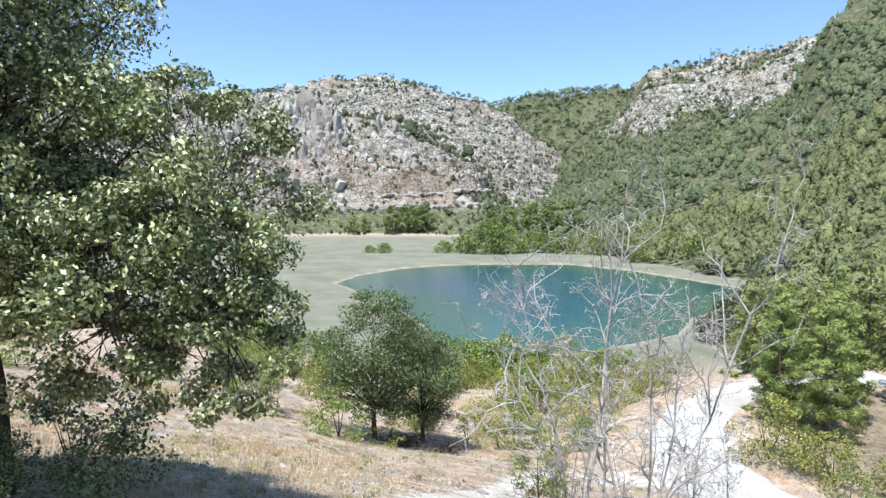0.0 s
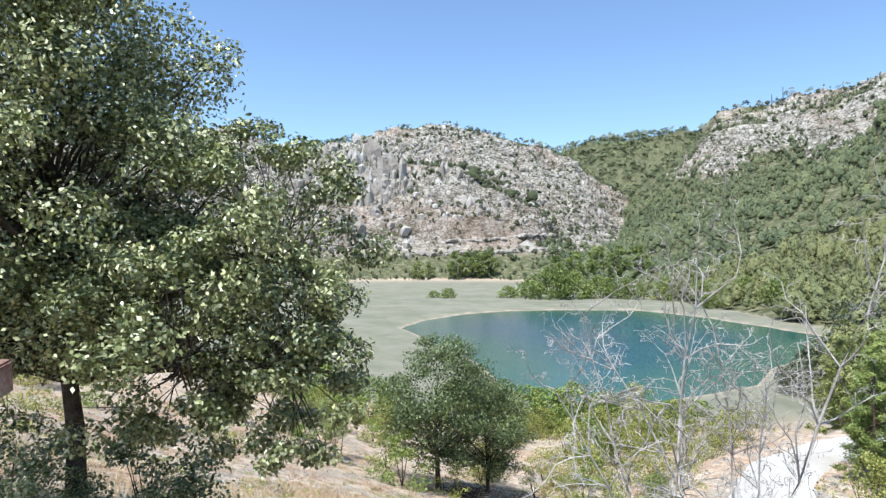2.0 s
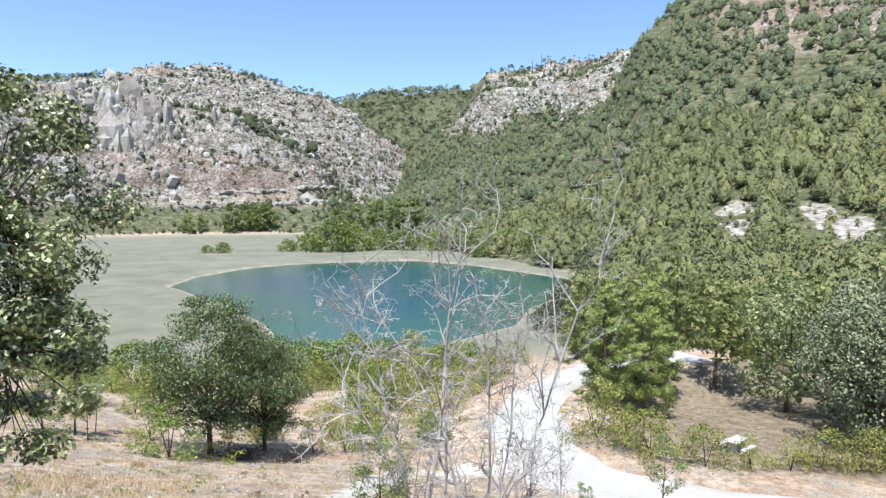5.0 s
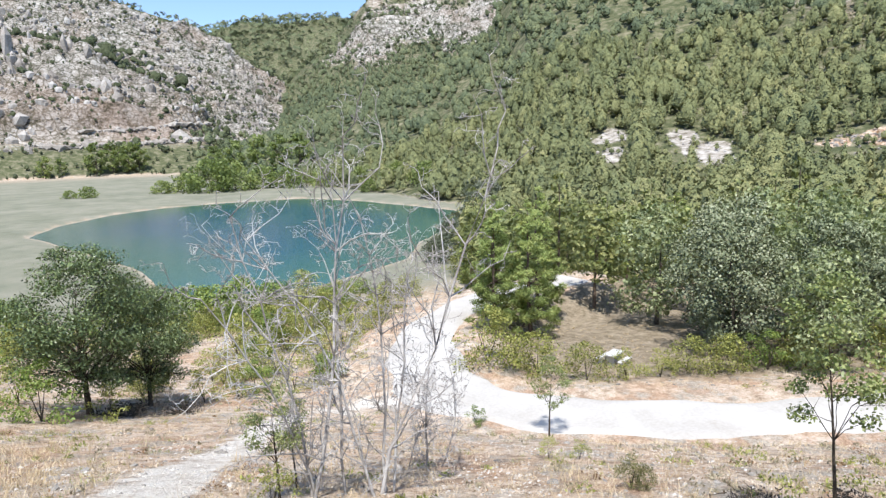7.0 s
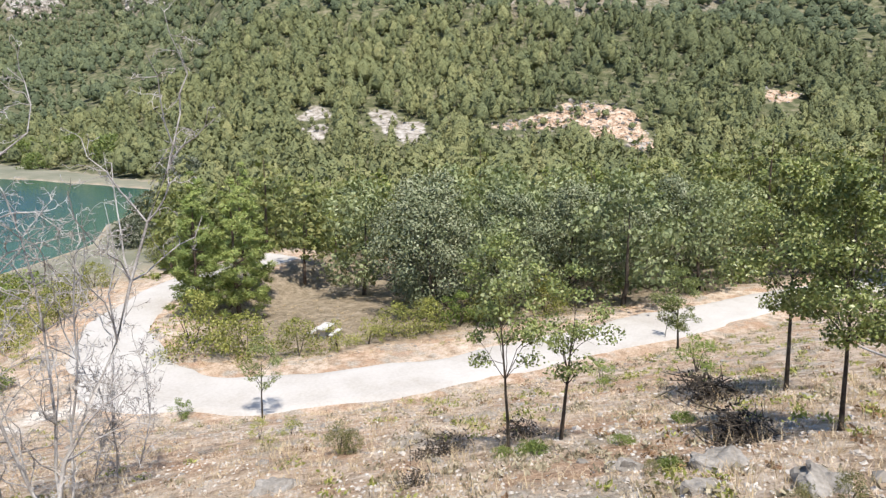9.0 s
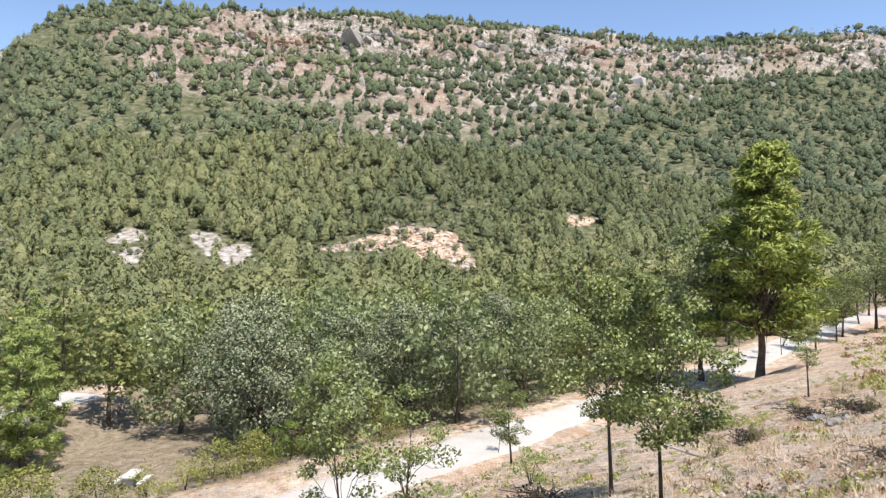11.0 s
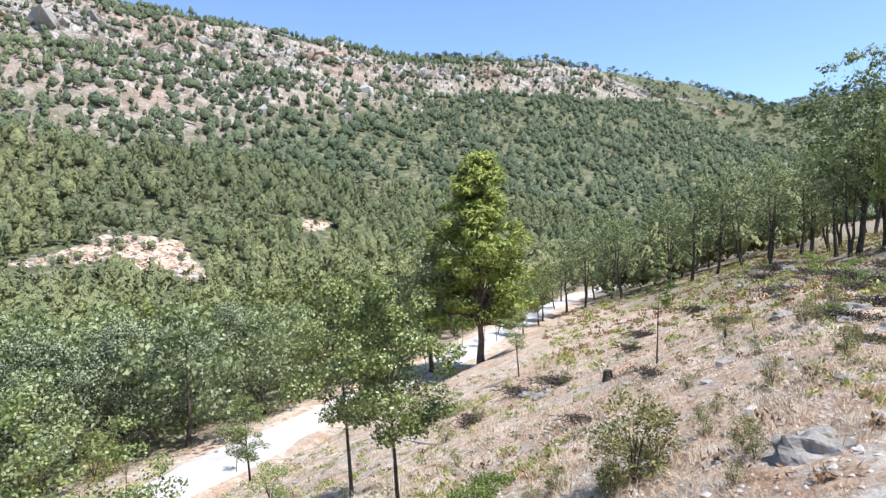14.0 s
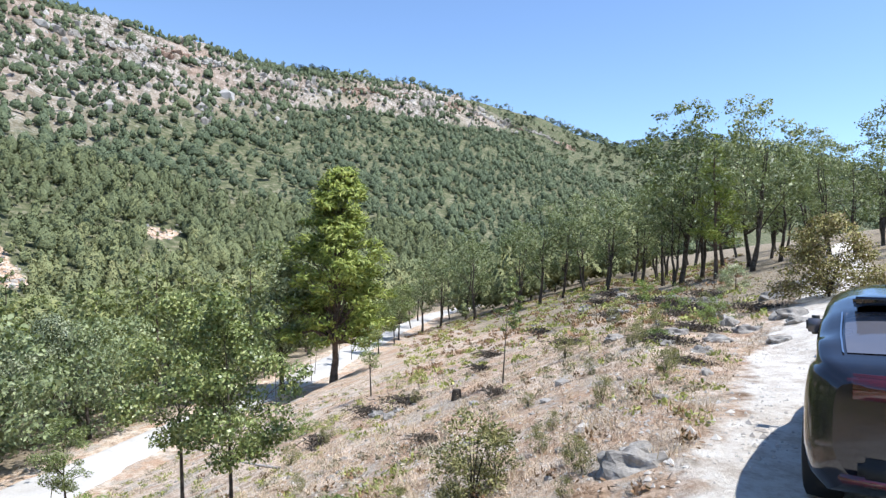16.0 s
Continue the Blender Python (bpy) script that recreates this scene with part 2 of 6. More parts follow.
M_GREYOAK = foliage("grey_green_oak_leaves", [(0.066, 0.098, 0.041), (0.134, 0.184, 0.072), (0.220, 0.282, 0.118), (0.334, 0.397, 0.194)], 1.1, 0.42, 0.2, 0.5)
M_SPIKY = foliage("rosemary_leaves", [(0.07, 0.072, 0.027), (0.15, 0.146, 0.052), (0.25, 0.232, 0.085), (0.37, 0.335, 0.14)], 2.5, 0.55, 0.15)
M_FRESH = foliage("fresh_green_herbs", [(0.088, 0.128, 0.032), (0.168, 0.217, 0.054), (0.256, 0.300, 0.090)], 2.5, 0.5, 0.3)
M_ROWOAK = foliage("open_wood_leaves", [(0.063, 0.086, 0.040), (0.132, 0.168, 0.075), (0.218, 0.253, 0.115), (0.345, 0.374, 0.196)], 1.0, 0.45, 0.28, gaps=(0.12, 0.44))
M_WOODOAK = foliage("grey_wood_oak_leaves", [(0.132, 0.167, 0.080), (0.230, 0.273, 0.127), (0.336, 0.379, 0.186), (0.477, 0.512, 0.283)], 0.7, 0.5, 0.28, gaps=(0.16, 0.46))
M_NEEDLE = foliage("valley_pine_needles", [(0.115, 0.155, 0.052), (0.22, 0.272, 0.08), (0.33, 0.372, 0.11), (0.46, 0.47, 0.165)], 0.7, 0.55, 0.28, gaps=(0.14, 0.46))
M_NEEDLE_D = foliage("dark_valley_pine_needles", [(0.0935, 0.121, 0.0492), (0.172, 0.198, 0.0732), (0.265, 0.284, 0.101), (0.374, 0.369, 0.145)], 0.7, 0.55, 0.25, gaps=(0.14, 0.46))
M_PINE_Y = foliage("sunny_pine_needles", [(0.0959, 0.132, 0.0257), (0.181, 0.233, 0.0421), (0.288, 0.339, 0.0643), (0.384, 0.412, 0.0999)], 0.8, 0.55, 0.25)
M_SHRUB = foliage("green_scrub", [(0.0739, 0.118, 0.0269), (0.16, 0.228, 0.0515), (0.259, 0.333, 0.0806), (0.37, 0.431, 0.136)], 1.5, 0.5, 0.3)
M_SHORE = foliage("shore_leaves", [(0.0924, 0.128, 0.0403), (0.171, 0.221, 0.0644), (0.263, 0.319, 0.0931), (0.367, 0.405, 0.144)], 0.3, 0.5, 0.3, gaps=(0.45, 0.45))
M_OLIVE = foliage("yellowish_scrub", [(0.141, 0.158, 0.0375), (0.264, 0.28, 0.0688), (0.387, 0.39, 0.104), (0.526, 0.502, 0.173)], 1.5, 0.55, 0.25)
M_GREYGREEN = foliage("grey_scrub", [(0.07, 0.08, 0.05), (0.14, 0.155, 0.10), (0.22, 0.235, 0.17)], 1.5, 0.6, 0.2)
M_WOODS = woods_foliage("valley_woods_leaves", [(0.133, 0.152, 0.073), (0.183, 0.201, 0.090), (0.237, 0.243, 0.106), (0.319, 0.303, 0.137)], (0.3, 0.46))
M_FAR = woods_foliage("far_woods_leaves", [(0.096, 0.120, 0.067), (0.132, 0.158, 0.083), (0.175, 0.197, 0.098), (0.232, 0.243, 0.120)], (0.6, 0.46))
M_FARSCRUB = woods_foliage("far_scrub_leaves", [(0.055, 0.068, 0.035), (0.085, 0.1, 0.05), (0.12, 0.135, 0.068)], (0.9, 0.42))
M_STRAW = foliage("dry_grass_blades", [(0.420, 0.314, 0.180), (0.580, 0.456, 0.288), (0.700, 0.589, 0.414)], 2, 0.7, 0.0)
M_STONE = surface("limestone", [(0.15, 0.132, 0.11), (0.273, 0.251, 0.22), (0.405, 0.378, 0.339)], 3, 0.92, 0.8, 0.03, fine=25, spec=0.2)
M_RUSSET = foliage("half_dry_leaves", [(0.11, 0.07, 0.035), (0.21, 0.15, 0.06), (0.30, 0.26, 0.09), (0.40, 0.37, 0.15)], 1.2, 0.6, 0.2)
M_PINENEAR = foliage("roadside_pine_needles", [(0.115, 0.165, 0.055), (0.215, 0.285, 0.082), (0.325, 0.395, 0.115), (0.45, 0.49, 0.17)], 0.7, 0.55, 0.28)
M_OAKNEAR = foliage("roadside_oak_leaves", [(0.104, 0.131, 0.077), (0.189, 0.219, 0.124), (0.281, 0.310, 0.186), (0.405, 0.422, 0.284)], 0.7, 0.75, 0.1, 0.05)
M_PALEGRASS = foliage("bleached_grass_blades", [(0.46, 0.33, 0.225), (0.62, 0.485, 0.35), (0.76, 0.65, 0.50)], 2, 0.75, 0.0)
M_PEBBLE = surface("pale_gravel", [(0.34, 0.30, 0.26), (0.52, 0.48, 0.43), (0.70, 0.66, 0.60)], 1.5, 0.92, 0.4, 0.005, fine=30, spec=0.2)

# ---- terrain: one height function for the whole place ----
LAKE_Z = -12.4          # water level below the lookout
FALL = radians(25)      # bearing of the fall line of the near slope

ROAD = [(26, 36), (19, 34.5), (14.2, 31.8), (11.4, 28.6), (9.9, 25), (9.2, 21.2), (11.0, 18.5), (13.6, 16.5), (17.4, 14.4), (22.6, 12.5), (29, 10.2), (35.3, 8.0), (48.2, 1.8), (61, -2.2), (79, -9.2), (88, -12.9), (97, -17.3), (110, -25.7), (127, -37.3), (150, -52), (220, -95)]
SHORE = [(-20.5, 131), (-19.5, 148), (-11, 168), (0.5, 180), (16, 188), (38, 189), (50, 166), (56, 142), (59.5, 123), (48, 103), (36, 89), (28, 77), (14, 67), (4, 67), (-1, 74), (-7.5, 95), (-15.5, 115)]

# hills: bearing from the lookout, distance of foot and crest, height of the crest over the lookout, steepness of the profile
HILLS = {
    "spur": [(-40, 380, 600, 60, 1.0), (-24, 400, 640, 88, 1.0), (-10, 450, 690, 99, 1.0), (-4.3, 450, 680, 93, 1.0), (0.7, 450, 650, 64, 1.0), (3.3, 440, 600, 35, 1.0), (5.6, 430, 540, 6, 1.0), (7.5, 430, 500, -12, 1.0)],
    "rocky": [(-60, 500, 820, 130, 1.1), (-25, 560, 900, 172, 1.1), (-19, 560, 900, 150, 1.1), (-14, 560, 900, 168, 1.1), (-12, 560, 900, 178, 1.1), (-7, 560, 900, 196, 1.1), (-1.3, 560, 900, 180, 1.1), (2.7, 560, 900, 160, 1.1), (6, 560, 900, 140, 1.1), (9.7, 560, 900, 92, 1.1), (13, 560, 850, 20, 1.1), (15, 560, 850, -12, 1.1)],
    "far": [(-60, 900, 1500, 250, 1.0), (-25, 900, 1500, 250, 1.0), (-20, 900, 1500, 254, 1.0), (-14, 900, 1500, 286, 1.0), (0, 900, 1500, 250, 1.0), (4.7, 900, 1500, 256, 1.0), (8.7, 900, 1450, 274, 1.0), (14.7, 900, 1400, 272, 1.0), (22, 900, 1400, 250, 1.0), (40, 900, 1400, 200, 1.0)],
    "cliff": [(5, 420, 900, -12, 1.1), (10, 420, 950, 80, 1.1), (14.9, 420, 950, 155, 1.3), (17.7, 420, 940, 203, 1.4), (25, 420, 920, 206, 1.4), (29, 400, 900, 214, 1.4), (34, 400, 880, 200, 1.4), (45, 400, 880, 100, 1.3)],
    "slope": [(2, 330, 400, -12, 1.2), (5.9, 300, 410, -2, 1.2), (13.2, 235, 430, 17, 1.25), (22.3, 165, 440, 41, 1.3), (28.3, 140, 455, 73, 1.3), (31.1, 135, 470, 124, 1.3), (34, 130, 490, 150, 1.3), (39, 125, 520, 176, 1.3), (46.5, 120, 550, 189, 1.3), (55, 115, 570, 201, 1.3), (65, 115, 590, 207, 1.3), (74, 120, 630, 206, 1.3), (85, 130, 700, 206, 1.3), (96, 150, 780, 221, 1.3), (103, 180, 880, 225, 1.3), (109, 210, 980, 222, 1.3), (115.5, 250, 1100, 192, 1.25), (122, 320, 1200, 150, 1.2), (140, 400, 1300, 60, 1.2)],
    "end": [(96, 900, 1800, 100, 1.0), (110, 900, 1800, 300, 1.0), (116, 900, 1800, 325, 1.0), (122, 900, 1800, 352, 1.0), (128, 900, 1800, 300, 1.0), (135, 900, 1700, 210, 1.0), (160, 800, 1500, 150, 1.0), (200, 700, 1400, 200, 1.0), (260, 700, 1400, 200, 1.0), (300, 700, 1400, 220, 1.0)],
}


def lattice(ix, iy, seed):
    h = (ix.astype(np.int64) * 374761393 + iy.astype(np.int64) * 668265263 + seed * 974634777) & 0x7FFFFFFF
    h = ((h ^ (h >> 13)) * 1274126177) & 0x7FFFFFFF
    return ((h ^ (h >> 16)) & 0xFFFF) / 65535.0


def value_noise(x, y, seed):
    ix, iy = np.floor(x), np.floor(y)
    fx, fy = x - ix, y - iy
    fx, fy = fx * fx * (3 - 2 * fx), fy * fy * (3 - 2 * fy)
    a, b = lattice(ix, iy, seed), lattice(ix + 1, iy, seed)
    c, d = lattice(ix, iy + 1, seed), lattice(ix + 1, iy + 1, seed)
    return (a + (b - a) * fx + (c - a + (a - b - c + d) * fx) * fy) * 2 - 1


def fbm(x, y, scale, octaves=4, seed=1, ridged=False):
    """Noise of about -1 to 1 whose largest features are that many metres wide."""
    total, amp, norm = np.zeros_like(x, dtype=float), 1.0, 0.0
    for o in range(octaves):
        n = value_noise(x / scale * 2 ** o + 17.3 * o, y / scale * 2 ** o - 9.1 * o, seed + o)
        total, norm = total + amp * (1 - 2 * np.abs(n) if ridged else n), norm + amp
        amp *= 0.5
    return total / norm


def smooth(e0, e1, v):
    u = np.clip((v - e0) / (e1 - e0), 0, 1)
    return u * u * (3 - 2 * u)


def line_distance(x, y, points, closed=False):
    """Distance to a line through the points, and how far along it the nearest place lies, from 0 to the number of legs."""
    best, along = np.full(np.shape(x), 1e9), np.zeros(np.shape(x))
    pts = points + points[:1] if closed else points
    for i in range(len(pts) - 1):
        (ax, ay), (bx, by) = pts[i], pts[i + 1]
        ux, uy = bx - ax, by - ay
        s = np.clip(((x - ax) * ux + (y - ay) * uy) / (ux * ux + uy * uy), 0, 1)
        q = np.hypot(x - ax - s * ux, y - ay - s * uy)
        along = np.where(q < best, i + s, along)
        best = np.minimum(best, q)
    return best, along


def inside(x, y, points):
    result = np.zeros(np.shape(x), bool)
    for i in range(len(points)):
        (ax, ay), (bx, by) = points[i - 1], points[i]
        cross = (ay > y) != (by > y)
        result ^= cross & (x < (bx - ax) * (y - ay) / ((by - ay) or 1e-9) + ax)
    return result


def shore_distance(x, y):
    """Metres outside the shore line; minus inside it."""
    wob = 2.5 * fbm(x, y, 22, 3, 71)
    d, _ = line_distance(x, y, SHORE, True)
    return np.where(inside(x, y, SHORE), -d, d) + wob


def road_level(c):
    return np.interp(c, [-40, 0, 30, 100, 220], [-7.6, -7.4, -7.2, -6.0, -3.5])


def hill_parts(x, y):
    """Height of every hill at x, y, as a dict."""
    r = np.hypot(x, y)
    az = np.degrees(np.arctan2(x, y))
    az = np.where(az < -70, az + 360, az)
    az = az + 1.1 * fbm(x, y, 160, 3, 5)
    parts = {}
    for name, rows in HILLS.items():
        cols = list(zip(*rows))
        foot, crest, top, power = (np.interp(az, cols[0], cols[k]) for k in (1, 2, 3, 4))
        low = LAKE_Z + 0.5
        u = (r - foot) / (crest - foot)
        rise = np.where(u < 1, np.clip(u, 0, 1) ** power, np.maximum(1 - 0.22 * (u - 1), -1.0))
        z = low + (top - low) * rise
        outside = (az < cols[0][0]) | (az > cols[0][-1])
        if name == "spur":  # the ledge that runs round the spur above the fields
            z = z + 6.5 * (smooth(19, 22, z) - smooth(24, 60, z)) - 3.5 * (smooth(4, 17, z) - smooth(18, 20, z))
        parts[name] = np.where((u <= 0) | outside, -60.0, z)
    return parts


def terrain(x, y, detail=True):
    """Height of the ground, and the covers: rock, wood (forest floor, and tree shade painted in the clearing), reed,
    scree.
    """
    x, y = np.asarray(x, float), np.asarray(y, float)
    d = x * math.sin(FALL) + y * math.cos(FALL)
    c = x * math.cos(FALL) - y * math.sin(FALL)
    r = np.hypot(x, y)
    steep = np.interp(c, [-120, -60, -30, -10, 10, 40, 110, 250], [0.01, 0.06, 0.2, 0.33, 0.385, 0.34, 0.25, 0.12])
    near = np.where(d > 0, -steep * d - 0.3 * np.maximum(d - 26, 0), -0.03 * d - 0.27 * np.minimum(d + 2.4, 0) * np.exp(-np.abs(d) / 90))
    near = near + 0.10 * fbm(x, y, 5, 3, 11) * smooth(1.0, 5, r)
    out = shore_distance(x, y)
    bench = road_level(c) - 0.5 - smooth(0, 45, d - 24) * 3.4
    bench = np.where(c > 60, bench + smooth(60, 160, c) * 1.5, bench)
    floor = LAKE_Z + 0.35 + (bench - LAKE_Z - 0.35) * smooth(3, 42, out)
    floor = np.where(y > 60, np.minimum(floor, LAKE_Z + 0.35 + 0.006 * np.maximum(y - 180, 0)), floor)
    floor = floor + 0.12 * fbm(x, y, 9, 3, 13)
    k = 0.9
    base = np.maximum(near, floor) + k * np.log1p(np.exp(-np.abs(near - floor) / k)) * 0.6
    dist, along = line_distance(x, y, ROAD)
    base = base + (road_level(c) - base) * (1 - smooth(2.4, 5.0, dist))
    base = np.where(out < 0, np.minimum(base, LAKE_Z + out * 0.12), np.where(out < 3, np.minimum(base, LAKE_Z + 0.12 * out), base))
    parts = hill_parts(x, y)
    names = list(parts)
    stack = np.stack([parts[n] for n in names])
    which = np.argmax(stack, 0)
    hill = np.max(stack, 0)
    ishill = hill > base
    hill = hill + 1.6 * (1 - smooth(0.3, 1.0, np.hypot((x - 153) / 15, (y - 80) / 22)))
    up = np.clip(hill - base, 0, 60) / 60
    rock, warm, rust = np.zeros_like(base), np.zeros_like(base), np.zeros_like(base)
    for i, n in enumerate(names):
        on = (which == i) & ishill
        if n in ("spur", "rocky"):
            rock = np.where(on, smooth(-6, 22, hill) * 0.95, rock)
        if n == "rocky":
            rows = list(zip(*HILLS[n]))
            cap = hill - np.interp(np.degrees(np.arctan2(x, y)), rows[0], rows[3])
            rock = np.where(on, rock * (1 - 0.92 * smooth(-9, -1, cap + 6 * fbm(x, y, 50, 3, 39))), rock)
        if n == "spur":
            warm = np.where(on, 0.10 + 0.26 * smooth(-70, -20, x) * (1 - smooth(55, 75, hill)), warm)
        if n == "slope":
            warm = np.where(on, 0.48, warm)
            rust = np.where(on, 1.0, rust)
        if n == "cliff":
            rock = np.where(on, smooth(80, 125, hill + 22 * fbm(x, y, 90, 3, 31)) * (0.25 + 0.75 * smooth(-0.35, 0.1, fbm(x, y, 70, 3, 32))), rock)
        if n == "slope":
            az = np.degrees(np.arctan2(x, y))
            level = np.interp(az, [0, 30, 36, 42, 55, 70, 80, 90, 100, 115], [400, 400, 90, 60, 30, 25, 45, 80, 125, 185])
            crest = np.interp(az, [row[0] for row in HILLS["slope"]], [row[3] for row in HILLS["slope"]])
            below = crest - hill + 10 * fbm(x, y, 60, 3, 35)
            band = smooth(28, 38, below) * (1 - smooth(72, 92, below)) * smooth(36, 50, az) * (1 - smooth(100, 112, az))
            mix = np.interp(az, [40, 74, 90], [0.64, 0.56, 0.30]) * smooth(-40, 60, hill - level + 30 * fbm(x, y, 70, 4, 33)) * (0.06 + 0.94 * smooth(22, 44, below))
            rock = np.where(on, np.maximum(mix, band * (0.62 + 0.4 * fbm(x, y, 45, 3, 37))), rock)
            hill = np.where(on, hill + 22 * band * (0.5 - smooth(42, 80, below)), hill)
    if detail:
        big = fbm(x, y, 60, 5, 41, True)
        fine = fbm(x, y, 16, 4, 43, True)
        ledges = np.where(rock > 0, rock, 0)
        ribs = fbm(np.arctan2(x, y) * 900, r * 0.3, 75, 3, 49, True)
        hill = hill + up * ((3.5 + 7.5 * ledges) * big + (0.8 + 4.8 * ledges) * fine + 9 * ledges * np.clip(ribs, -1, 0.5))
        step = 13.0
        t = hill / step + 0.35 * fbm(x, y, 120, 2, 47)
        terrace = (np.floor(t) + smooth(0.25, 0.75, t - np.floor(t)) - t) * step
        hill = hill + terrace * 0.6 * ledges * up
    z = np.maximum(base, hill)
    grove_d, _ = line_distance(x, y, [(19, -19), (30, -17), (60, -20), (110, -27)])
    south = -14.5 - 0.045 * (x - 19) - y + 3 * fbm(x, y, 6, 3, 23)
    litter = 0.95 * np.maximum(smooth(-1.5, 2.5, south) * smooth(14, 20, x), 0.85 * (1 - smooth(5, 12, grove_d + 4 * fbm(x, y, 6, 3, 23))))
    # wood reaches into the roadside clearing to colour in the shade of its trees
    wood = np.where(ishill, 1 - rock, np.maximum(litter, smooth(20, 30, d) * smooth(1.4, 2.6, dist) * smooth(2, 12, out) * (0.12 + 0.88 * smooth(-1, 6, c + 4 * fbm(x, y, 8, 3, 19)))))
    reed = smooth(50, 62, y) * (1 - smooth(-15, -11.2, np.where(ishill, hill, -99))) * smooth(-0.6, 1.0, out) * (1 - smooth(190, 300, out))
    return z, {"rock": rock, "warm": warm, "rust": rust, "wood": wood, "reed": reed, "out": out, "road": dist, "hill": ishill.astype(float)}


def ground_z(x, y):
    return float(terrain(np.array([x]), np.array([y]))[0][0])

# ---- mesh helpers ----
def quad_mesh(name, verts, faces, material_, smooth_shade=False):
    """A mesh from arrays of points and of four-cornered faces; a face that names its third corner twice has three."""
    verts, faces = np.asarray(verts, np.float32), np.asarray(faces, np.int32)
    me = bpy.data.meshes.new(name)
    me.vertices.add(len(verts))
    me.vertices.foreach_set("co", verts.ravel())
    keep = np.ones(faces.shape, bool)
    keep[:, 3] = faces[:, 3] != faces[:, 2]
    count = keep.sum(1)
    me.loops.add(int(count.sum()))
    me.loops.foreach_set("vertex_index", faces[keep])
    me.polygons.add(len(faces))
    me.polygons.foreach_set("loop_start", (np.cumsum(count) - count).astype(np.int32))
    me.polygons.foreach_set("use_smooth", np.full(len(faces), smooth_shade))
    me.update(calc_edges=True)
    me.materials.append(material_)
    return me


class Pile:
    """Collects points and four-cornered faces."""

    def __init__(self):
        self.v, self.f, self.n, self.nor = [], [], 0, []

    def add(self, verts, faces):
        self.v.append(np.asarray(verts, float))
        self.f.append(np.asarray(faces, int) + self.n)
        self.n += len(verts)

    def tube(self, path, radii, sides=6):
        path, radii = np.asarray(path, float), np.asarray(radii, float)
        way = np.gradient(path, axis=0)
        way /= np.linalg.norm(way, axis=1)[:, None] + 1e-9
        ref = np.where(np.abs(way[:, 2:3]) > 0.9, [[1.0, 0, 0]], [[0, 0, 1.0]])
        a = np.cross(way, ref)
        a /= np.linalg.norm(a, axis=1)[:, None] + 1e-9
        b = np.cross(way, a)
        ang = np.linspace(0, 2 * np.pi, sides, endpoint=False)
        ring = path[:, None] + radii[:, None, None] * (np.cos(ang)[None, :, None] * a[:, None] + np.sin(ang)[None, :, None] * b[:, None])
        k, s = np.meshgrid(np.arange(len(path) - 1), np.arange(sides), indexing="ij")
        s2 = (s + 1) % sides
        self.add(ring.reshape(-1, 3), np.stack([k * sides + s, k * sides + s2, (k + 1) * sides + s2, (k + 1) * sides + s], -1).reshape(-1, 4))

    def leaves(self, centres, normals, length, width, rng, along=None, swell=None):
        """Kite-shaped blades round the centres; along gives the way they point."""
        n = len(centres)
        t = rng.normal(size=(n, 3)) if along is None else along + rng.normal(size=(n, 3)) * 0.35
        t -= normals * np.sum(t * normals, 1)[:, None] / (np.sum(normals * normals, 1)[:, None] + 1e-9)
        t /= np.linalg.norm(t, axis=1)[:, None] + 1e-9
        s = np.cross(normals, t)
        s /= np.linalg.norm(s, axis=1)[:, None] + 1e-9
        k = rng.uniform(0.65, 1.25, n)[:, None]
        v = np.stack([centres - t * length * k / 2, centres + s * width * k / 2 - t * length * 0.05, centres + t * length * k / 2, centres - s * width * k / 2 - t * length * 0.05], 1)
        if swell is not None:  # the way the whole spray faces, for its soft shading
            over = np.sum(normals * swell, 1) > 0
            v[over] = v[over][:, ::-1]
            self.nor.append(np.repeat(swell, 4, 0))
        self.add(v.reshape(-1, 3), np.arange(4 * n).reshape(-1, 4))

    def mesh(self, name, mat, smooth_shade=False):
        me = quad_mesh(name, np.concatenate(self.v), np.concatenate(self.f), mat, smooth_shade or bool(self.nor))
        if self.nor:
            face_softly(me, np.concatenate(self.nor))
        return me


def face_softly(me, normals):
    normals = normals / (np.linalg.norm(normals, axis=1)[:, None] + 1e-9)
    me.normals_split_custom_set_from_vertices(normals.astype(np.float32))


def part(name, me, parent, label=""):
    ob = new(name, me)
    ob.parent = parent
    return tagged(ob, label) if label else ob


def thing(name, label, category, group="", kind=""):
    return tagged(new(name), label, category, group, kind)


def bm_mesh(name, bm, mat, smooth_shade=False):
    me = bpy.data.meshes.new(name)
    bm.to_mesh(me)
    bm.free()
    me.materials.append(mat)
    if smooth_shade:
        me.polygons.foreach_set("use_smooth", [True] * len(me.polygons))
    return me


def rock_mesh(name, seed, size, mat, cuts=2, rough=0.25):
    """A weathered block: a rounded lump, broken flat on some sides."""
    rng = np.random.default_rng(seed)
    bm = bmesh.new()
    bmesh.ops.create_icosphere(bm, subdivisions=cuts, radius=1.0)
    planes = rng.normal(size=(7, 3))
    planes /= np.linalg.norm(planes, axis=1)[:, None]
    off = rng.uniform(0.45, 0.8, 7)
    for v in bm.verts:
        p = np.array(v.co)
        for n, o in zip(planes, off):
            d = p @ n - o
            if d > 0:
                p = p - n * d * 0.9
        p = p * (1 + rough * noise.noise(Vector(p * 2.3) + Vector((seed, 0, 0))))
        v.co = Vector(p * np.array(size))
    return bm_mesh(name, bm, mat)


